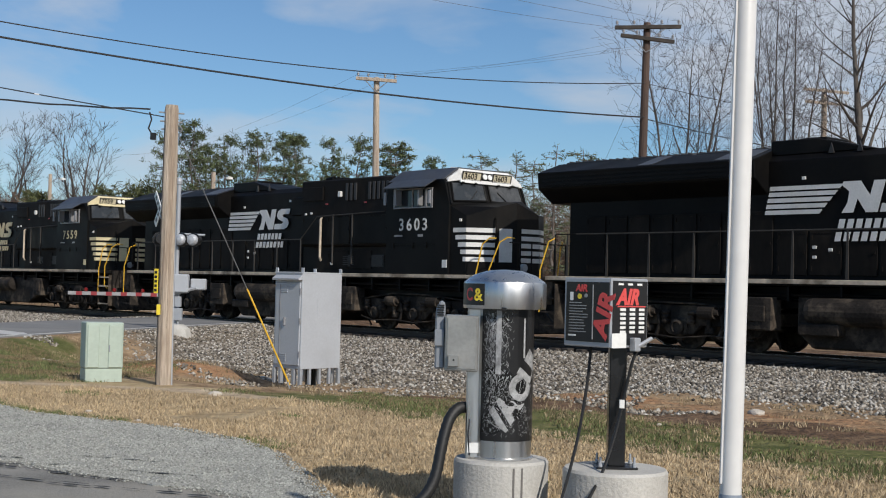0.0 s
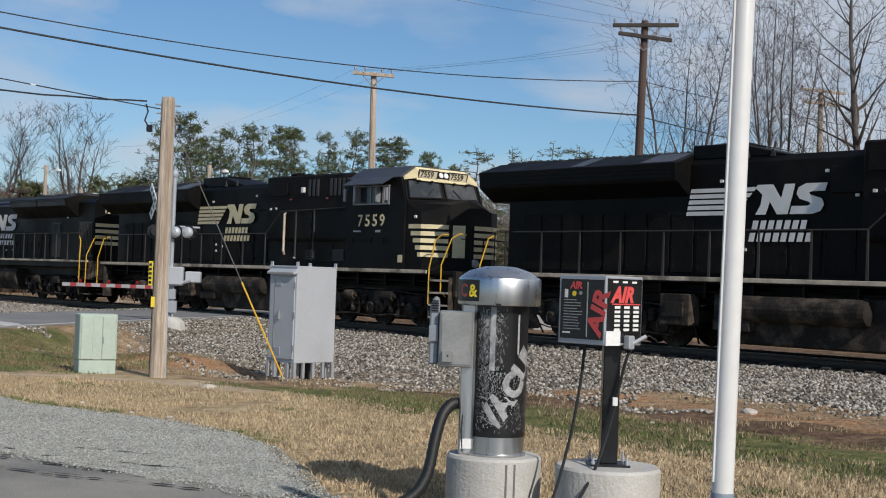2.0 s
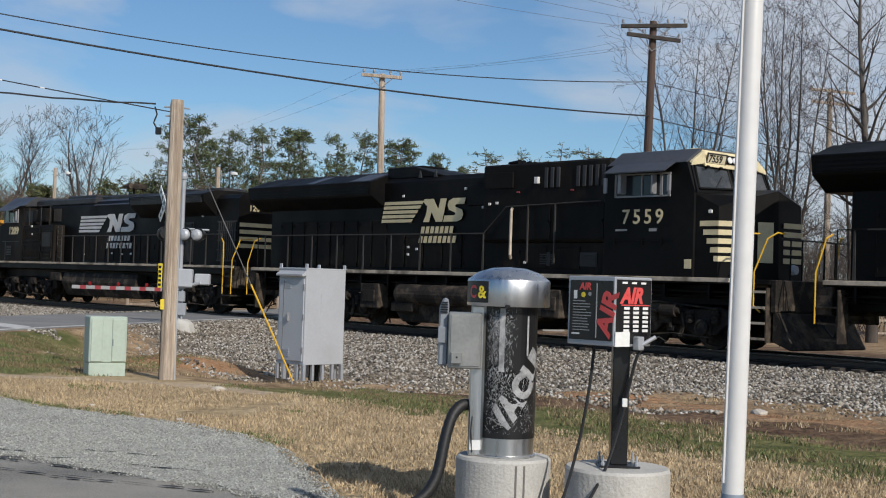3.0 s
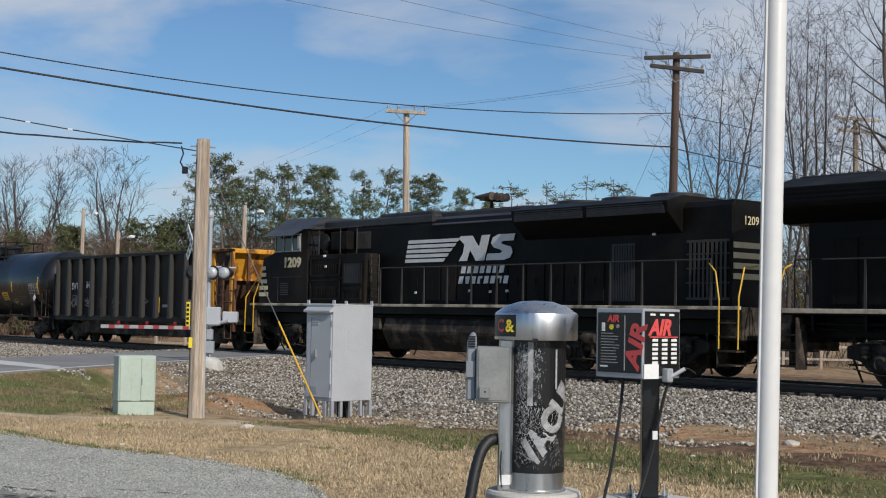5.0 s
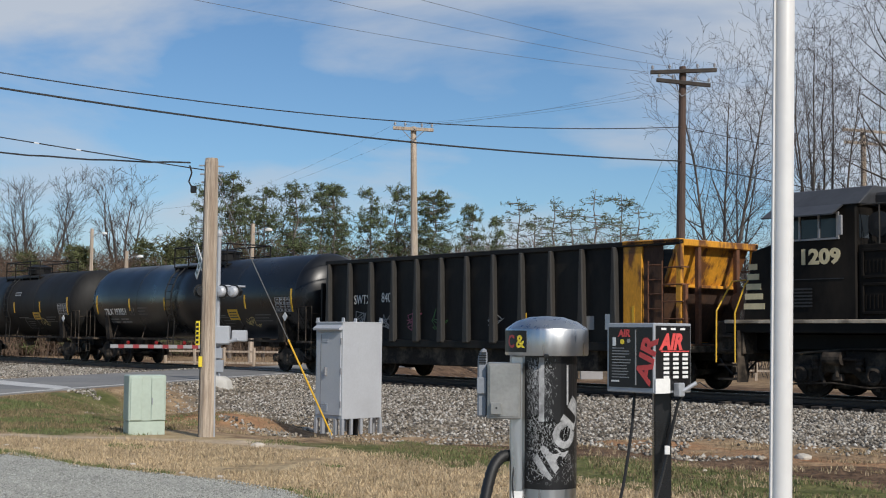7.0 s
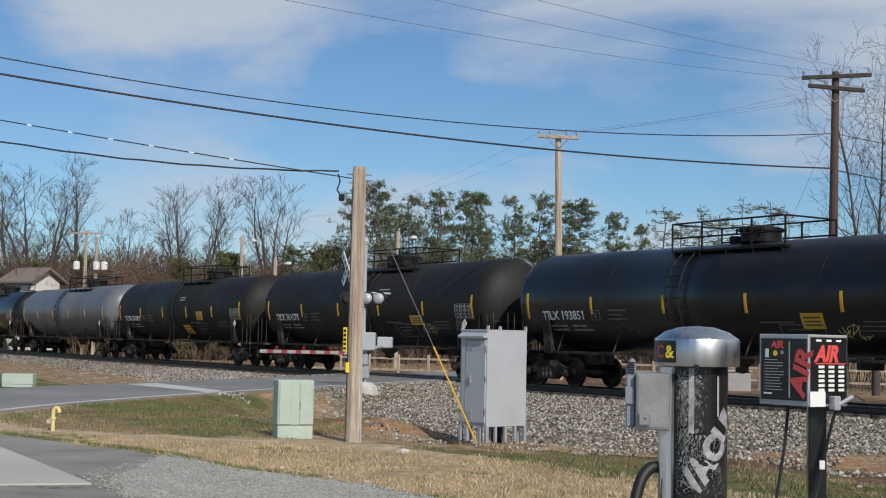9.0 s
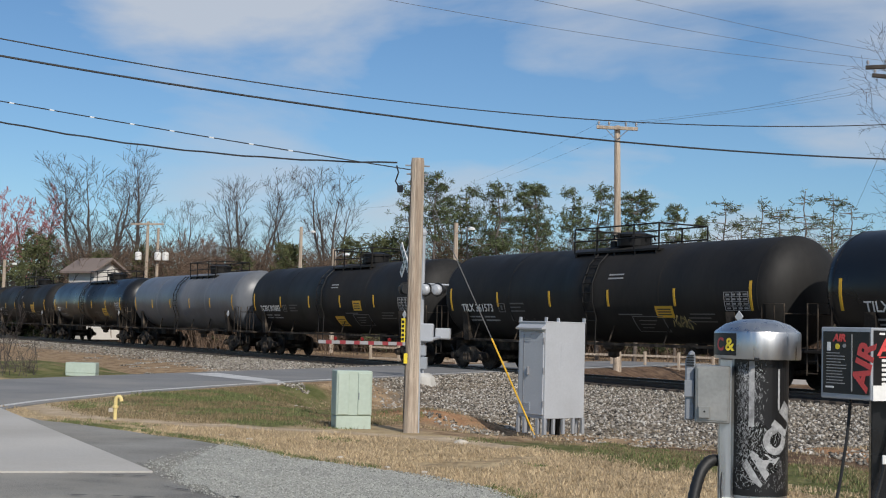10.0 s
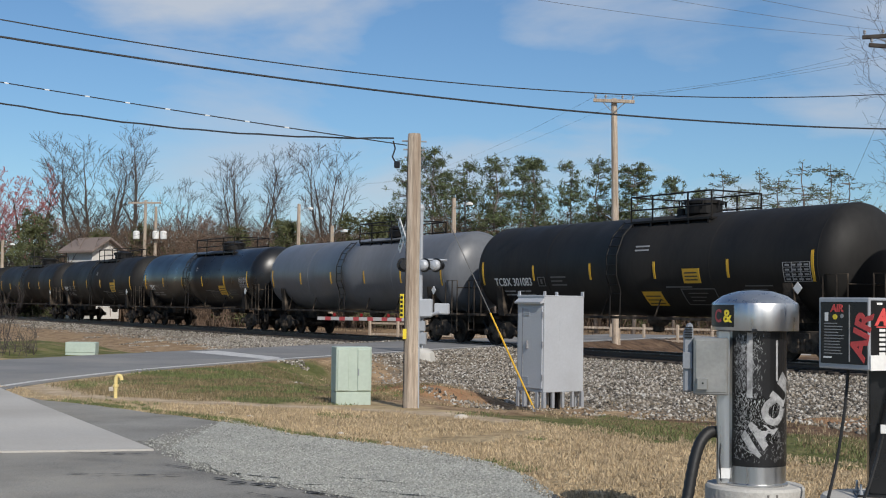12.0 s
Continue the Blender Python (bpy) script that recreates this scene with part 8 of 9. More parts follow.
def cables():
    # two heavy spans to the dark pole, from the left over the lane
    wire("power_cable", (7.05, 47.8, 8.96), (-30.0, 17.4, 10.40), 1.93, 0.017, "black insulated overhead cable")
    wire("power_cable", (7.05, 47.8, 7.72), (-30.0, 17.4, 9.35), 1.17, 0.028, "thick black insulated overhead cable")
    # thin bare lines from the arms
    for a_, far, sag in (((6.0, 47.8, 10.95), (-16.1, 17.7, 8.68), 0.5), ((6.5, 47.8, 11.2), (-15.0, 17.0, 9.3), 0.5), ((7.6, 47.8, 11.3), (-14.0, 16.3, 9.75), 0.5)):
        wire("line_wire", a_, far, sag, 0.006, "thin bare overhead line wire", STEEL_WIRE)
    for dx, z, ex in ((-0.9, 10.45, 0.75), (-0.4, 10.2, -0.3), (0.8, 10.5, -0.75)):
        wire("line_wire", (6.95 + dx, 47.9, z), (-3.05 + ex, 54.85, 10.1), 0.15, 0.004, "thin bare overhead line wire", STEEL_WIRE)
    for dx in (-0.75, 0.75):
        wire("line_wire", (-3.05 + dx, 54.95, 10.2), (-30, 118, 12.5), 1.0, 0.004, "thin bare overhead line wire", STEEL_WIRE)
    wire("line_wire", (7.05, 48, 7.7), (32, 62, 7.2), 0.7, 0.02, "black cable into the bare trees")
    wire("line_wire", (7.05, 48, 9.0), (32, 62, 8.9), 0.7, 0.014, "black cable into the bare trees")
    wire("line_wire", (7.9, 48, 10.45), (20.5, 70, 11.9), 0.3, 0.008, "thin bare line wire", STEEL_WIRE)
    wire("guy_strand", (6.9, 48, 9.0), (3.4, 52, 0.0), 0.0, 0.006, "thin guy strand of the dark pole", STEEL_WIRE)
    # service drops to the short pole
    wire("service_drop", (-3.88, 17.95, 3.62), (-14.45, 15.25, 5.2), 0.06, 0.008, "lashed service cable to the short pole")
    wire("service_drop", (-4.07, 17.95, 3.72), (-14.45, 15.25, 5.44), 0.5, 0.012, "wavy black service cable to the short pole", wavy=0.006)
    lash = bmesh.new()
    pts = hung((-3.88, 17.95, 3.62), (-14.45, 15.25, 5.2), 0.06, 60)
    for i in range(9, 60, 3):
        add_rod(lash, pts[i], pts[i].lerp(pts[i + 1], 0.35), 0.0095, seg=5)
    tagged(part("cable_ties", lash, WHITE_PRINT), "small pale ties along the lashed cable", "cable ties", kind="stuff")


def low_fence():
    t = thing("far_fence", pose(-16, 66, -0.45, 0, 0, -14), "low wooden rail fence across the field", "fence")
    post = box(-0.06, 0.06, -0.06, 0.06, -0.2, 1.1, 0.01)
    me = bpy.data.meshes.new("post")
    post.to_mesh(me)
    post.free()
    me.materials.append(WOOD)
    for i in range(26):
        p = new("post", me)
        p.parent = t
        p.location = (i * 1.6, 0, 0)
    for z in (0.35, 0.9):
        part("rail", box(0, 40, -0.02, 0.02, z - 0.05, z + 0.05), WOOD, t)
    for x, y, w, h, mtl, lab in ((3.4, 60.0, 1.0, 0.8, PALE_GREEN, "pale green utility box in the field"), (4.8, 60.4, 1.0, 0.8, GREY_WHITE, "off-white chest standing in the field")):
        s = thing("shed" if h > 2 else "utility_chest", pose(x, y, -0.55), lab, "shed" if h > 2 else "utility box")
        part("wall", box(-w / 2, w / 2, -w * 0.25, w * 0.25, -0.2, h, 0.02), mtl, s)
        part("lid", box(-w / 2 - 0.06, w / 2 + 0.06, -w * 0.25 - 0.06, w * 0.25 + 0.06, h, h + 0.1, 0.02), HOUSE_ROOF if h > 2 else mtl, s)
        if h > 2:
            part("door", box(-w * 0.1, w * 0.06, -w * 0.25 - 0.04, -w * 0.25, -0.1, 1.9), GREY, s)


def house(x, y, z, w, d, h, turn):
    t = thing("house", pose(x, y, z, 0, 0, turn), "pale house with a brown gabled roof beyond the trees", "house")
    wall = part("wall", prism([(-w / 2, 0), (w / 2, 0), (w / 2, h), (0, h + w * 0.28), (-w / 2, h)], -d / 2, d / 2, "y"), HOUSE_WALL, t)
    for s in (-1, 1):
        part("roof", prism([(0, h + w * 0.28 + 0.02), (s * (w / 2 + 0.5), h - 0.27), (s * (w / 2 + 0.5), h - 0.12), (0, h + w * 0.28 + 0.2)], -d / 2 - 0.5, d / 2 + 0.5, "y"), HOUSE_ROOF, t)
    for k in (-0.3, 0.0, 0.3):
        wn_ = part("window", box(k * w - 0.5, k * w + 0.5, -d / 2 - 0.05, -d / 2, 1.0, 2.3, 0.01), GLASS_DARK, t)
        part("frame", box(k * w - 0.6, k * w + 0.6, -d / 2 - 0.03, -d / 2 - 0.005, 0.9, 2.4), WHITE, wn_)


def rocks():
    rng = random.Random(13)
    for x, y, r in ((-2.81, 16.39, 0.09), (4.40, 18.6, 0.12), (-3.0, 13.1, 0.05), (-2.55, 12.75, 0.06), (-3.7, 13.9, 0.05), (3.65, 16.9, 0.09), (2.55, 15.6, 0.05), (-1.0, 20.2, 0.09), (1.95, 17.6, 0.05), (-5.8, 16.0, 0.05), (5.5, 15.8, 0.05), (-5.3, 15.6, 0.06)):
        bm = bmesh.new()
        r *= 0.62 if r < 0.07 else 0.85
        bmesh.ops.create_icosphere(bm, subdivisions=2, radius=r)
        for v in bm.verts:
            v.co *= 1 + 0.35 * noise.noise(v.co * 9 + Vector((x, y, 0)))
            v.co.z *= 0.55
            v.co.x *= 1.35
        ob = part("rock", bm, PALE_ROCK)
        ob.matrix_basis = pose(x, y, land(x, y) + r * 0.2, 0, 0, rng.uniform(0, 180))
        tagged(ob, "pale rough field stone lying in the grass", "rock", "field stones")


vacuum_station()
air_machine()
white_pole()
wooden_pole()
guy()
steel_cabinet()
pedestal(pose(-4.72, 18.3, 0.0, 0, 0, 26), 0.5, 0.36, 0.80, "pale green steel utility pedestal with two door leaves")
pedestal(pose(-15.3, 31.8, 0.0, 0, 0, 14), 0.75, 0.45, 0.34, "low pale green utility box at the roadside", False)
vent_pipe()
crossing_signal()
bare_trees_and_poles()
cables()
low_fence()
house(-46.3, 98, 0.0, 2.9, 2.8, 5.4, 68)
rocks()


# ---- trees ----
def limb_mesh(name, segs, material, thick_sides=6, thin_sides=3):
    """Tapered limbs from (p, q, r0, r1) as one mesh."""
    up = np.array((0.21, 0.33, 0.92))
    P, Q = np.array([s[0] for s in segs], float), np.array([s[1] for s in segs], float)
    R0, R1 = np.array([s[2] for s in segs]), np.array([s[3] for s in segs])
    D = Q - P
    D /= np.linalg.norm(D, axis=1)[:, None] + 1e-9
    A = np.cross(D, up)
    n = np.linalg.norm(A, axis=1)
    A = np.where(n[:, None] > 0.05, A / np.maximum(n, 1e-6)[:, None], np.array((1.0, 0, 0)))
    B = np.cross(D, A)
    verts, faces, o = [], [], 0
    for k, pick in ((thick_sides, R0 > 0.06), (4, (R0 <= 0.06) & (R0 > 0.025)), (thin_sides, R0 <= 0.025)):
        m = int(pick.sum())
        if not m:
            continue
        w = np.arange(k) * math.tau / k
        ring = A[pick][:, None, :] * np.cos(w)[None, :, None] + B[pick][:, None, :] * np.sin(w)[None, :, None]
        lo = P[pick][:, None, :] + ring * R0[pick][:, None, None]
        hi = Q[pick][:, None, :] + ring * R1[pick][:, None, None]
        verts.append(np.concatenate([lo, hi], 1).reshape(-1, 3))
        i = np.arange(k)
        quad = np.stack([i, (i + 1) % k, k + (i + 1) % k, k + i], 1)
        faces.append((quad[None] + o + 2 * k * np.arange(m)[:, None, None]).reshape(-1, 4))
        o += 2 * k * m
    V, F = np.concatenate(verts), np.concatenate(faces)
    me = bpy.data.meshes.new(name)
    me.vertices.add(len(V))
    me.vertices.foreach_set("co", V.ravel())
    me.loops.add(F.size)
    me.loops.foreach_set("vertex_index", F.ravel().astype(np.int32))
    me.polygons.add(len(F))
    me.polygons.foreach_set("loop_start", np.arange(0, F.size, 4, dtype=np.int32))
    me.update(calc_edges=True)
    me.materials.append(material)
    return me


def grow(rng, height, spread, trunk_r, forks=2, low=0.28, levels=4, twig=0.008, lush=1.0, rise=0.05, crown=None):
    """Limbs of a leafless tree: a forked trunk, ascending limbs, fine twigs."""
    segs = []

    def branch(p, d, length, r, level):
        n = (9 if crown else 6) if level == 0 else (5 if level == 1 else 4 if level == 2 else 3)
        step = length / n
        for i in range(n):
            bend = Vector((rng.gauss(0, 1), rng.gauss(0, 1), rng.gauss(0, 0.5))) * (0.07 + 0.03 * level)
            d2 = (d + bend + Vector((0, 0, 0.04 + rise * min(level, 2)))).normalized()
            q = p + d2 * step
            if crown and q.z > first and (q.x ** 2 + q.y ** 2) / crown[0] ** 2 + ((q.z - height * crown[1]) / (height * crown[2])) ** 2 > rng.uniform(0.8, 1.15):
                return
            r2 = max(twig * 0.6, r * (0.86 if level < 2 and not crown else 0.78))
            segs.append((tuple(p), tuple(q), max(twig, r), max(twig * 0.6, r2)))
            if level < levels and (level > 0 or i >= 1):
                kids = 1 if rng.random() < 0.7 * lush else 2 if rng.random() < 0.8 * lush else 0
                if level == 0:
                    kids = max(1, kids)
                for _ in range(kids):
                    perp = d2.orthogonal().normalized()
                    perp.rotate(Matrix.Rotation(rng.uniform(0, math.tau), 3, d2))
                    ang = rng.uniform(0.5, 0.95) * spread
                    nd = (d2 * math.cos(ang) + perp * math.sin(ang)).normalized()
                    left = length * (1 - 0.6 * i / n)
                    branch(q, nd, left * rng.uniform(0.38, 0.62), r2 * rng.uniform(0.4, 0.62), level + 1)
            p, d, r = q, d2, r2
    base = Vector((0, 0, -0.3))
    first = height * low
    top = Vector((rng.gauss(0, 0.1), rng.gauss(0, 0.1), first))
    segs.append((tuple(base), tuple(base.lerp(top, 0.5)), trunk_r * 1.25, trunk_r))
    segs.append((tuple(base.lerp(top, 0.5)), tuple(top), trunk_r, trunk_r * 0.88))
    for k in range(forks):
        a = k * math.tau / forks + rng.uniform(-0.4, 0.4)
        tilt = rng.uniform(0.12, 0.34) * spread
        d = Vector((math.cos(a) * math.sin(tilt), math.sin(a) * math.sin(tilt), math.cos(tilt)))
        branch(top, d, height - first, trunk_r * 0.68, 0)
    return segs


def bare_shape(seed, height, spread, trunk_r, forks, low, levels, twig, lush=1.0, rise=0.05, crown=None):
    segs = grow(random.Random(seed), height, spread, trunk_r, forks, low, levels, twig, lush, rise, crown)
    thick = 0.05 if height > 4 else 0.014
    trunk = [s for s in segs if s[2] > thick]
    twigs = [s for s in segs if s[2] <= thick]
    return trunk, twigs, max(s[1][2] for s in segs)


def bare_tree(shape, x, y, top, turn, label, bark, twigs_m, name="bare_tree", wide=1.0):
    limbs, twigs, h = shape
    k = top / h
    t = thing(name, pose(x, y, -0.3, 0, 0, turn), label, "tree", "bare trees")
    t.scale = (k * wide, k * wide, k)
    ob = new("trunk", limbs[bark] if isinstance(limbs, dict) else limbs)
    ob.parent = t
    ob2 = new("crown", twigs[twigs_m] if isinstance(twigs, dict) else twigs)
    ob2.parent = t
    return t


def make_bare(seed, height, spread, trunk_r, forks, low, levels, twig, bark=None, twig_m=None, lush=1.0, rise=0.05, crown=None):
    trunk, twigs, h = bare_shape(seed, height, spread, trunk_r, forks, low, levels, twig, lush, rise, crown)
    return limb_mesh("trunk", trunk, bark or BARK_GREY), limb_mesh("crown", twigs, twig_m or TWIG), h


def limbed_tree(seed, height, trunk_r, fork_at, forks, tilt, reach, twig, dense=1.0, bark=None, twig_m=None, lean=0.0, splay=(0.55, 0.95), rise=1.0):
    """A leafless tree: a trunk, leaders that part at the fork, rising limbs, branchlets and twigs, each thinner than what bears it."""
    rng = random.Random(seed)
    segs = []

    def limb(p, d, length, r, level, turn):
        n = max(3, int(length / (0.75, 0.6, 0.5, 0.35)[level]))
        step = length / n
        for i in range(n):
            f = i / n
            d = (d + Vector((rng.gauss(0, 1), rng.gauss(0, 1), rng.gauss(0, 0.4))) * (0.045, 0.10, 0.14, 0.18)[level] + Vector((0, 0, rise * (0.04, 0.07, 0.04, 0.02)[level]))).normalized()
            q = p + d * step
            ra, rb = max(twig, r * (1 - 0.88 * f)), max(twig * 0.7, r * (1 - 0.88 * (i + 1) / n))
            segs.append((tuple(p), tuple(q), ra, rb))
            if level < 3 and (i > 0 or level == 0):
                many = (1.25, 1.15, 1.3)[level] * dense
                for _ in range(int(many) + (rng.random() < many % 1)):
                    turn += 2.4 + rng.uniform(-0.5, 0.5)
                    perp = d.orthogonal().normalized()
                    perp.rotate(Matrix.Rotation(turn, 3, d))
                    ang = rng.uniform(*splay)
                    nd = (d * math.cos(ang) + perp * math.sin(ang)).normalized()
                    size = (min(reach, length * (1 - 0.75 * f) * 0.6), length * (1 - 0.6 * f) * 0.55, 0.75)[level] * rng.uniform(0.6, 1.15)
                    limb(q, nd, max(0.35, size), max(twig, rb * rng.uniform(0.38, 0.6)), level + 1, turn)
            p = q
    base = Vector((0, 0, -0.4))
    top = Vector((lean * height * fork_at, 0, height * fork_at))
    k = 5
    for i in range(k):
        f0, f1 = i / k, (i + 1) / k
        segs.append((tuple(base.lerp(top, f0)), tuple(base.lerp(top, f1)), trunk_r * (1.2 - 0.25 * f0), trunk_r * (1.2 - 0.25 * f1)))
    for j in range(forks):
        az = j * math.tau / forks + rng.uniform(-0.5, 0.5)
        a = tilt * (0.25 if forks == 1 else rng.uniform(0.6, 1.1))
        d = Vector((math.cos(az) * math.sin(a) + lean, math.sin(az) * math.sin(a), math.cos(a))).normalized()
        limb(top, d, (height - top.z) * rng.uniform(0.88, 1.05), trunk_r * (0.95 if forks == 1 else 0.68), 0, rng.uniform(0, 6))
    thick = twig * 3.0
    trunk, fine = [g for g in segs if g[2] > thick], [g for g in segs if g[2] <= thick]
    return limb_mesh("trunk", trunk, bark or BARK_GREY), limb_mesh("crown", fine, twig_m or TWIG), max(g[1][2] for g in segs)


def needles(rng, centres, size, count, flat=1.0):
    """Clumps of narrow needle blades."""
    verts, faces = [], []
    for c in centres:
        for _ in range(count):
            d = Vector((rng.gauss(0, 1), rng.gauss(0, 1), rng.gauss(0.15, 0.8) * flat)).normalized()
            o = Vector((rng.gauss(0, 0.35), rng.gauss(0, 0.35), rng.gauss(0, 0.22) * flat)) * size
            l = size * rng.uniform(0.5, 1.0)
            w = d.orthogonal().normalized() * size * rng.uniform(0.10, 0.2)
            w.rotate(Matrix.Rotation(rng.uniform(0, 6.28), 3, d))
            p = Vector(c) + o
            b = len(verts)
            verts += [tuple(p - w * 0.5), tuple(p + w * 0.5), tuple(p + d * l + w * 0.35), tuple(p + d * l - w * 0.35)]
            faces.append((b, b + 1, b + 2, b + 3))
    return verts, faces


def make_pine(seed, height, crown_from, reach, branches, clumps, count, size, needle, flat=1.0, pointed=0.6):
    rng = random.Random(seed)
    segs, centres = [], []
    p = Vector((0, 0, -0.3))
    n = 9
    for i in range(n):
        q = Vector((0.12 * rng.gauss(0, 1), 0.12 * rng.gauss(0, 1), height * (i + 1) / n))
        r = 0.17 * (1 - 0.85 * i / n)
        segs.append((tuple(p), tuple(q), r, 0.17 * (1 - 0.85 * (i + 1) / n)))
        p = q
    for i in range(branches):
        u = rng.random() ** 0.8
        z = height * (crown_from + (0.99 - crown_from) * u)
        k = math.sin(math.pi * min(1, 0.25 + 0.75 * u)) ** pointed
        l = reach * (0.30 + 0.70 * k) * rng.uniform(0.55, 1.1)
        a = rng.uniform(0, math.tau)
        rise = rng.uniform(-0.12, 0.35) * l * (0.4 + u)
        e = Vector((math.cos(a) * l, math.sin(a) * l, z + rise))
        m = Vector((math.cos(a) * l * 0.5, math.sin(a) * l * 0.5, z + rise * 0.2))
        segs.append(((0, 0, z), tuple(m), 0.035, 0.025))
        segs.append((tuple(m), tuple(e), 0.025, 0.012))
        for c in range(clumps):
            f = -0.45 + 1.5 * (c + rng.random()) / clumps
            centres.append(m.lerp(e, min(1.05, f)) + Vector((rng.gauss(0, 0.8), rng.gauss(0, 0.8), rng.gauss(0.1, 0.45))) * size)
    for i in range(rng.randint(3, 6)):      # dead snags below the crown
        z = height * rng.uniform(0.25, crown_from)
        a = rng.uniform(0, math.tau)
        segs.append(((0, 0, z), (math.cos(a) * 0.9, math.sin(a) * 0.9, z + 0.1), 0.022, 0.01))
    centres.append(Vector((0, 0, height)))
    v, f = needles(rng, centres, size, count, flat)
    me = bpy.data.meshes.new("crown")
    me.from_pydata(v, [], f)
    me.materials.append(needle)
    return limb_mesh("trunk", segs, BARK), me, height


def pine_tree(shape, x, y, top, turn, label, wide=1.0):
    trunk, crown, h = shape
    k = top / h
    t = thing("pine_tree", pose(x, y, -0.4, 0, 0, turn), label, "tree", "pine trees")
    t.scale = (k * wide, k * wide, k)
    for name, me in (("trunk", trunk), ("crown", crown)):
        ob = new(name, me)
        ob.parent = t
    return t


def brush(name, material, label, seed, count, az0, az1, d0, d1, h0, h1, r=0.02, base=0.0):
    """A thicket of thin upright stems and side twigs."""
    rng = random.Random(seed)
    segs = []
    for _ in range(count):
        az, d = radians(rng.uniform(az0, az1)), rng.uniform(d0, d1)
        x, y = d * math.sin(az), d * math.cos(az)
        h = rng.uniform(h0, h1)
        p = Vector((x, y, base - 0.5))
        for i in range(3):
            q = p + Vector((rng.gauss(0, 0.10) * h, rng.gauss(0, 0.10) * h, h / 3))
            segs.append((tuple(p), tuple(q), r * (1 - 0.25 * i), r * (0.75 - 0.25 * i) + 0.003))
            for _ in range(3):
                e = q + Vector((rng.gauss(0, 0.16) * h, rng.gauss(0, 0.12) * h, rng.uniform(0.02, 0.25) * h))
                segs.append((tuple(q), tuple(e), r * 0.5, r * 0.25))
            p = q
    me = limb_mesh(name, segs, material)
    return tagged(new(name, me), label, "brushwood", kind="stuff")


def leafy_bush(x, y, z, rad, high, material, label, seed, name="evergreen_bush", size=0.35, count=16, n=90):
    rng = random.Random(seed)
    cs = []
    for _ in range(n):
        a, u = rng.uniform(0, math.tau), rng.random()
        k = math.sqrt(rng.random()) * (1 - 0.55 * u ** 2)
        cs.append(Vector((math.cos(a) * k * rad, math.sin(a) * k * rad, u * high)))
    v, f = needles(rng, cs, size, count)
    t = thing(name, pose(x, y, z), label, "bush", "bushes")
    me = bpy.data.meshes.new("foliage")
    me.from_pydata(v, [], f)
    me.materials.append(material)
    ob = new("foliage", me)
    ob.parent = t
    st = limb_mesh("stem", [((0, 0, -0.3), (0.05, 0, high * 0.8), 0.08, 0.02)] + [((0, 0, high * 0.2), (math.cos(a) * rad * 0.5, math.sin(a) * rad * 0.5, high * 0.6), 0.04, 0.015) for a in (0, 1.3, 2.6, 3.9, 5.2)], BARK)
    ob = new("stem", st)
    ob.parent = t
    return t


# shapes, each used for several trees
UPRIGHT = [limbed_tree(41, 15.0, 0.26, 0.22, 5, 0.50, 2.6, 0.013, 1.3, splay=(0.35, 0.65), rise=1.8), limbed_tree(42, 15.0, 0.22, 0.36, 1, 0.3, 2.4, 0.013, 1.6, splay=(0.5, 0.8), rise=1.8), limbed_tree(47, 15.0, 0.22, 0.30, 4, 0.36, 2.2, 0.013, 1.3, splay=(0.35, 0.65), rise=1.8)]
NEAR_FORKED = limbed_tree(61, 16.0, 0.19, 0.16, 3, 0.30, 3.2, 0.0088, 1.4, BARK_NEAR, TWIG)
NEAR_STRAIGHT = limbed_tree(62, 18.0, 0.21, 0.22, 1, 0.1, 3.6, 0.0088, 1.5, BARK_NEAR, TWIG)
NEAR_SLIM = limbed_tree(63, 17.0, 0.14, 0.20, 2, 0.16, 2.4, 0.0088, 1.3, BARK_NEAR, TWIG, 0.05)
PINES = [make_pine(71 + k, 12.0, c, 1.75, n, 4, 20, 0.30, NEEDLE) for k, c, n in ((0, 0.50, 44), (1, 0.60, 38), (2, 0.46, 46), (3, 0.55, 40))]
CONE_PINE = make_pine(77, 11.5, 0.15, 2.2, 90, 5, 18, 0.32, NEEDLE, 0.8, 0.5)
THIN_PINES = [make_pine(81 + k, 11.0, 0.15, 2.4, 44, 5, 9, 0.28, NEEDLE_DRY, 0.55, 0.4) for k in range(2)]
BUDDING = make_bare(91, 11.0, 0.95, 0.16, 3, 0.2, 4, 0.024, BARK_GREY, TWIG_RED)
REDDISH = make_bare(92, 10.0, 0.95, 0.13, 3, 0.12, 4, 0.018, BARK_GREY, TWIG_BROWN)

for i, (x, y, top, wide) in enumerate(((-49.3, 105, 16.2, 1.3), (-49.0, 112, 18.2, 0.8), (-48.0, 120, 13.6, 0.9), (-38.0, 110, 16.0, 1.0), (-43.6, 118, 11.7, 1.0), (-30.9, 112, 16.0, 1.1), (-21.5, 125, 16.5, 1.1), (-35.3, 112, 13.2, 0.7), (-27.8, 118, 10.8, 1.0), (-60.0, 120, 12.0, 1.1), (-8.0, 122, 12.5, 1.0), (13.8, 118, 11.0, 1.0), (-24.5, 116, 11.0, 0.9))):
    bare_tree(UPRIGHT[i % 3], x, y, top, 67 * i, "leafless broad-limbed tree on the skyline", BARK_GREY, TWIG, wide=wide * 1.25)
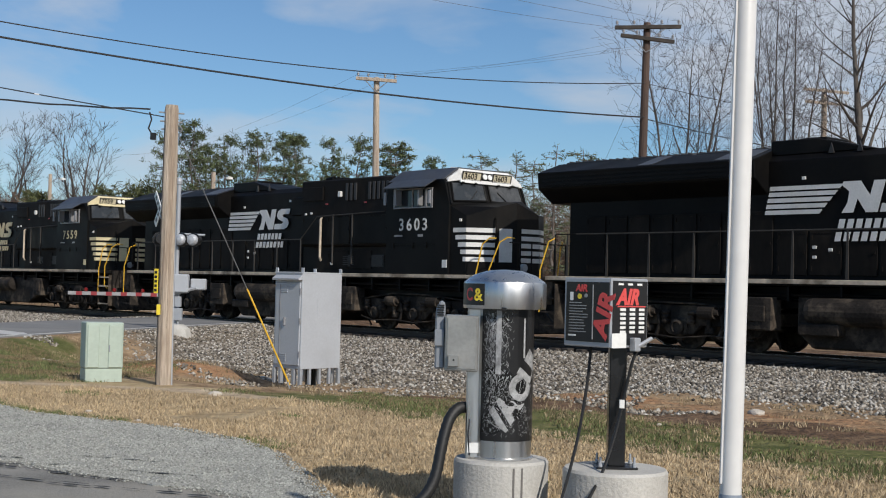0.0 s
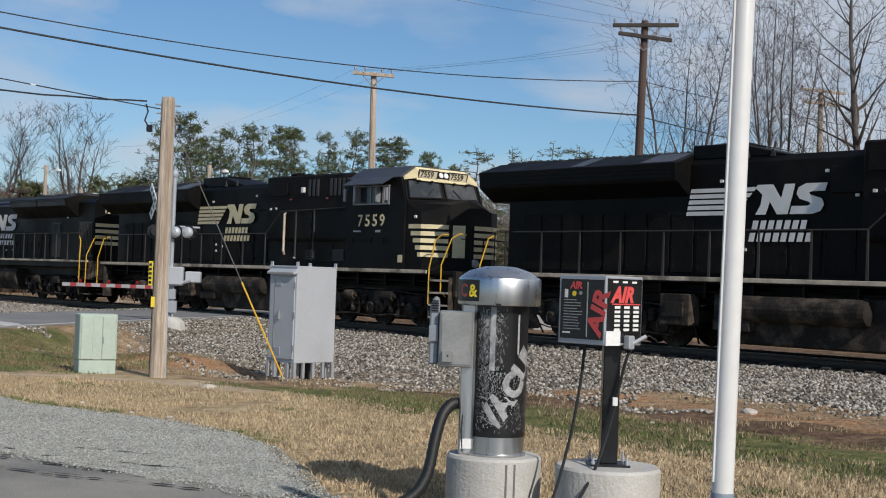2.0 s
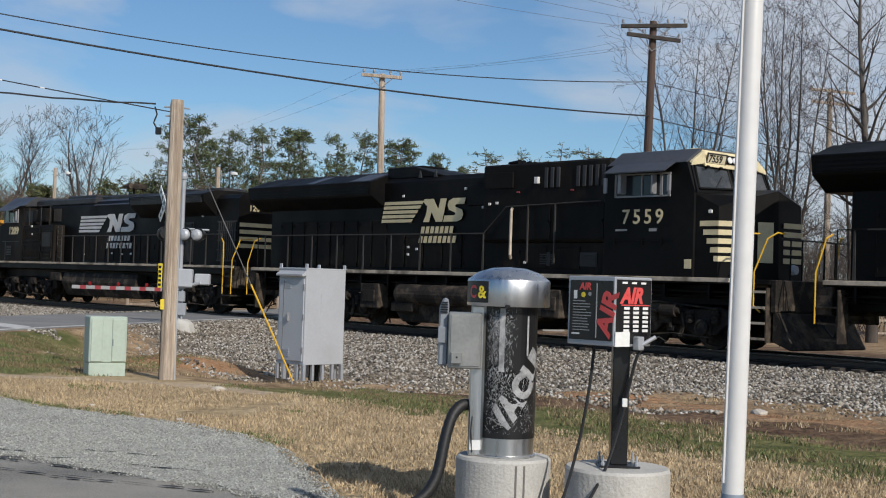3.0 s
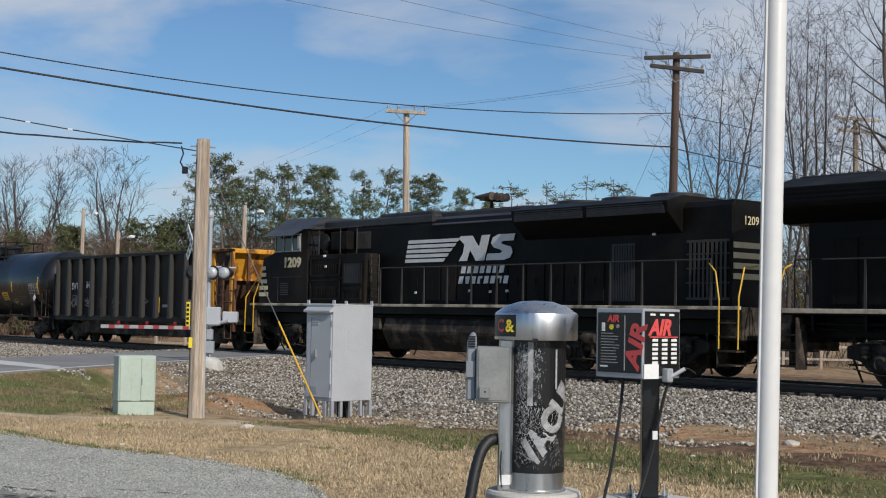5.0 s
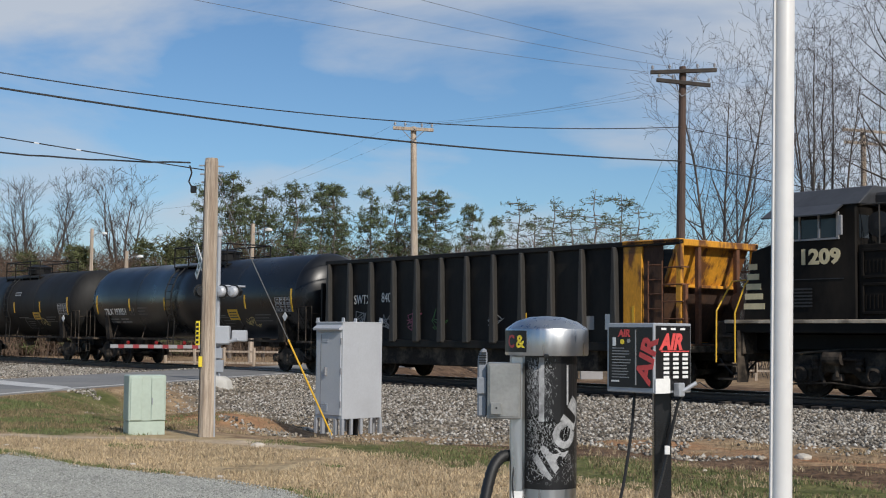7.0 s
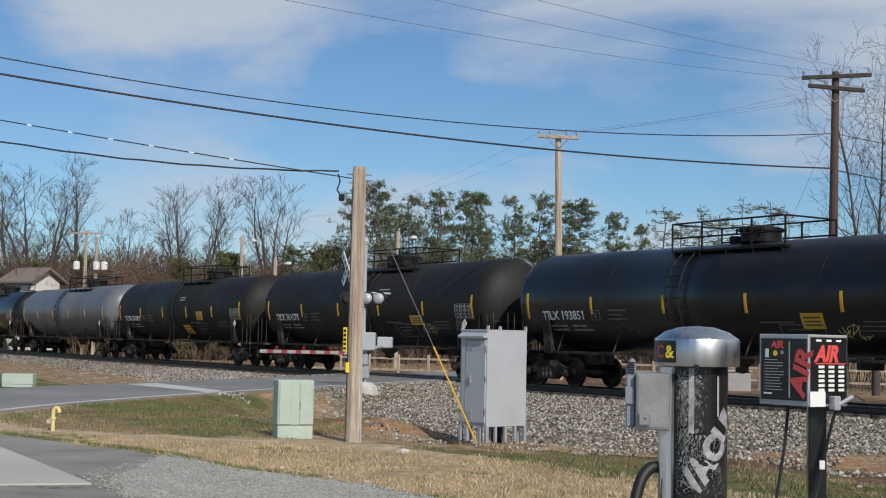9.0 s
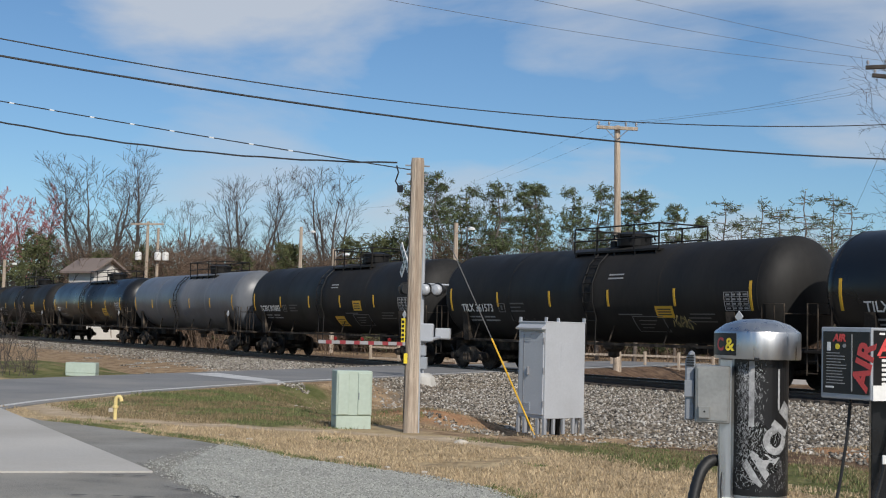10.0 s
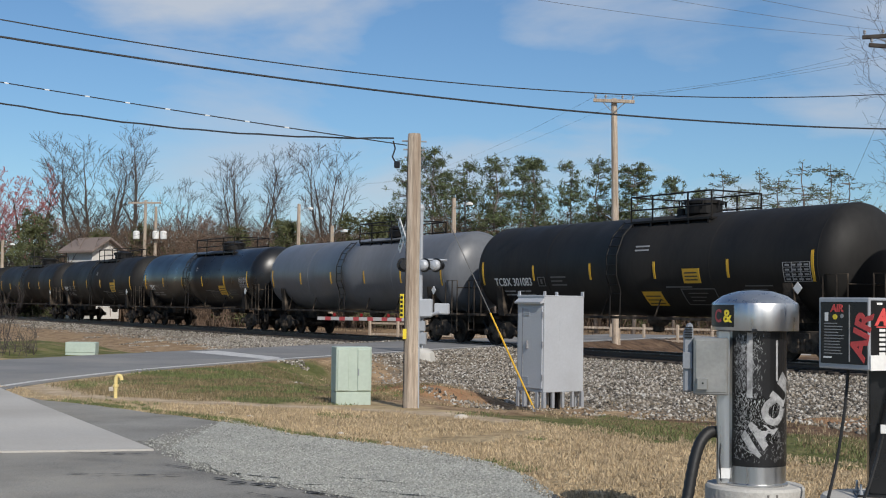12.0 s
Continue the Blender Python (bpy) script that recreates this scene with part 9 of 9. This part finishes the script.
for shape, x, y, top, turn, wide in ((NEAR_FORKED, 10.25, 58, 16.4, 70, 0.95), (NEAR_STRAIGHT, 18.2, 57, 20.0, 10, 1.0), (NEAR_SLIM, 13.9, 60, 19.0, 0, 0.9), (NEAR_SLIM, 15.0, 61, 19.0, 20, 0.95), (NEAR_FORKED, 16.3, 64, 18.0, 200, 0.8), (NEAR_SLIM, 12.9, 66, 16.5, 130, 0.9), (NEAR_STRAIGHT, 21.6, 60, 19.0, 140, 0.9), (NEAR_FORKED, 24.3, 62, 18.0, 310, 1.0), (NEAR_SLIM, 19.9, 66, 18.0, 250, 1.0), (NEAR_STRAIGHT, 27.0, 58, 18.0, 260, 0.9)):
    bare_tree(shape, x, y, top, turn, "tall leafless tree with grey bark and rising limbs", BARK, TWIG, wide=wide)
for i, (x, y, top, wide) in enumerate(((-21.4, 100, 12.8, 0.8), (-19.0, 98, 13.2, 1.0), (-20.1, 110, 12.6, 0.9), (-17.0, 101, 12.4, 1.0), (-13.9, 96, 12.4, 1.0), (-13.0, 104, 13.1, 1.0), (-11.3, 98, 12.3, 1.0), (-8.8, 100, 12.3, 0.85), (-6.4, 95, 12.1, 0.95), (-1.0, 95, 10.6, 0.85), (0.8, 100, 10.2, 0.8), (-15.4, 106, 12.6, 0.9), (-22.6, 106, 10.5, 0.9), (-12.2, 108, 12.2, 0.9), (-7.4, 109, 11.6, 0.9))):
    pine_tree(PINES[i % 4], x, y, top + (0.4 if i < 11 else -1.5), 49 * i, "tall green pine with a bare lower trunk", wide * 0.92)
pine_tree(CONE_PINE, -3.7, 92, 11.7, 20, "full dark green conifer", 0.95)
for i, (x, y, top) in enumerate(((2.3, 95, 11.2), (4.8, 92, 11.0), (6.4, 98, 11.0), (7.3, 90, 11.3), (9.5, 94, 11.5), (11.2, 97, 11.0), (3.7, 99, 10.4), (13.5, 99, 9.0))):
    pine_tree(THIN_PINES[i % 2], x, y, top + 0.3, 77 * i, "thin pine with sparse level branches", 0.9)
for i, (x, y, high, rad) in enumerate(((-53.5, 102, 8.0, 2.0), (-47.0, 101, 7.0, 1.8), (-44.5, 103, 7.6, 1.6), (-36.0, 103, 7.4, 1.5), (-31.5, 102, 7.8, 1.4), (-23.6, 99, 8.6, 1.5), (-57.5, 110, 9.0, 3.0), (-54.8, 112, 7.0, 2.6), (-50.7, 106, 5.9, 2.4), (-45.8, 110, 6.2, 2.4), (-33.8, 108, 8.4, 1.7), (-27.4, 106, 8.8, 1.9), (-24.0, 104, 8.6, 1.6), (-66.1, 125, 10.5, 2.2), (-36.5, 112, 6.0, 1.6), (-22.5, 108, 6.2, 1.8), (-66.0, 122, 7.0, 3.0), (-15.0, 112, 5.0, 2.5), (-2.5, 104, 4.5, 2.5), (1.8, 106, 6.0, 2.2), (5.8, 104, 5.0, 2.2))):
    leafy_bush(x, y, 0.0, rad, high, EVERGREEN, "dark evergreen among bare trees", 101 + i, size=0.5, n=130, count=18)
for x, y, top in ((-65.5, 124, 15.6), (-73.0, 130, 15.0), (-88.0, 148, 16.0)):
    bare_tree(BUDDING, x, y, top, x * 7, "tree in reddish bud beside the line", BARK_GREY, TWIG_RED, "budding_tree", 1.2)
for x, y, top in ((-46.0, 118, 10.6), (-42.6, 115, 9.8), (-48.5, 121, 9.8), (-39.5, 120, 9.0), (-29.5, 120, 8.2), (-33.0, 122, 8.5), (-18.0, 118, 8.0), (-12.0, 119, 8.0), (-5.5, 118, 8.0), (-54, 124, 9), (-61, 128, 9)):
    bare_tree(REDDISH, x, y, top, x * 13, "twiggy brown-red leafless tree", BARK_GREY, TWIG_RED, "twiggy_tree", 1.2)
brush("far_brush", SCRUB, "tangled brown brushwood along the wood's edge", 7, 3600, -26, -13, 108, 126, 2.4, 7.6, 0.036)
brush("wood_floor", SCRUB, "brown undergrowth and saplings among the pines", 27, 2600, -13, 7, 104, 124, 4.0, 9.0, 0.034)
brush("far_woods", BARK_GREY, "grey-brown leafless woods far behind", 17, 4200, -30, 28, 138, 168, 5.0, 9.5, 0.055)
brush("near_brush", TWIG, "grey thicket behind the line", 8, 500, 6, 24, 62, 78, 2.5, 6.0, 0.018)
brush("field_brush", SCRUB, "low dry brush in the field", 9, 400, -21, 10, 84, 98, 0.8, 2.0, 0.02)
brush("dead_weeds", BARK_GREY, "dead weeds and a broken sapling on the bank", 10, 46, -29.8, -27.6, 34.0, 36.5, 0.5, 1.2, 0.009, 0.3)
bare_tree(make_bare(95, 1.9, 0.7, 0.022, 2, 0.25, 2, 0.006), -17.4, 31.8, 2.2, 10, "dead grey sapling on the bank", BARK_GREY, TWIG, "sapling")


def motions():
    """The train runs past at about ten metres a second; the wheels turn with it."""
    speed, ease = 10.24, -0.0034
    for car, at, turn in CARS:
        walk(car, [(k * 0.5, track_pose(at + speed * (k * 0.5 - 6) + ease * (k * 0.5 - 6) ** 2, turn=turn)) for k in range(25)])
    backward = {car: turn for car, at, turn in CARS}
    for ws, r, truck in WHEELS:
        sign = -1 if backward.get(truck.parent, 0) else 1
        base = ws.matrix_basis.translation.copy()
        walk(ws, [(k / 15, pose(base.x, base.y, base.z, 0, sign * math.degrees(speed * k / 15 / r), 0)) for k in range(181)])


motions()
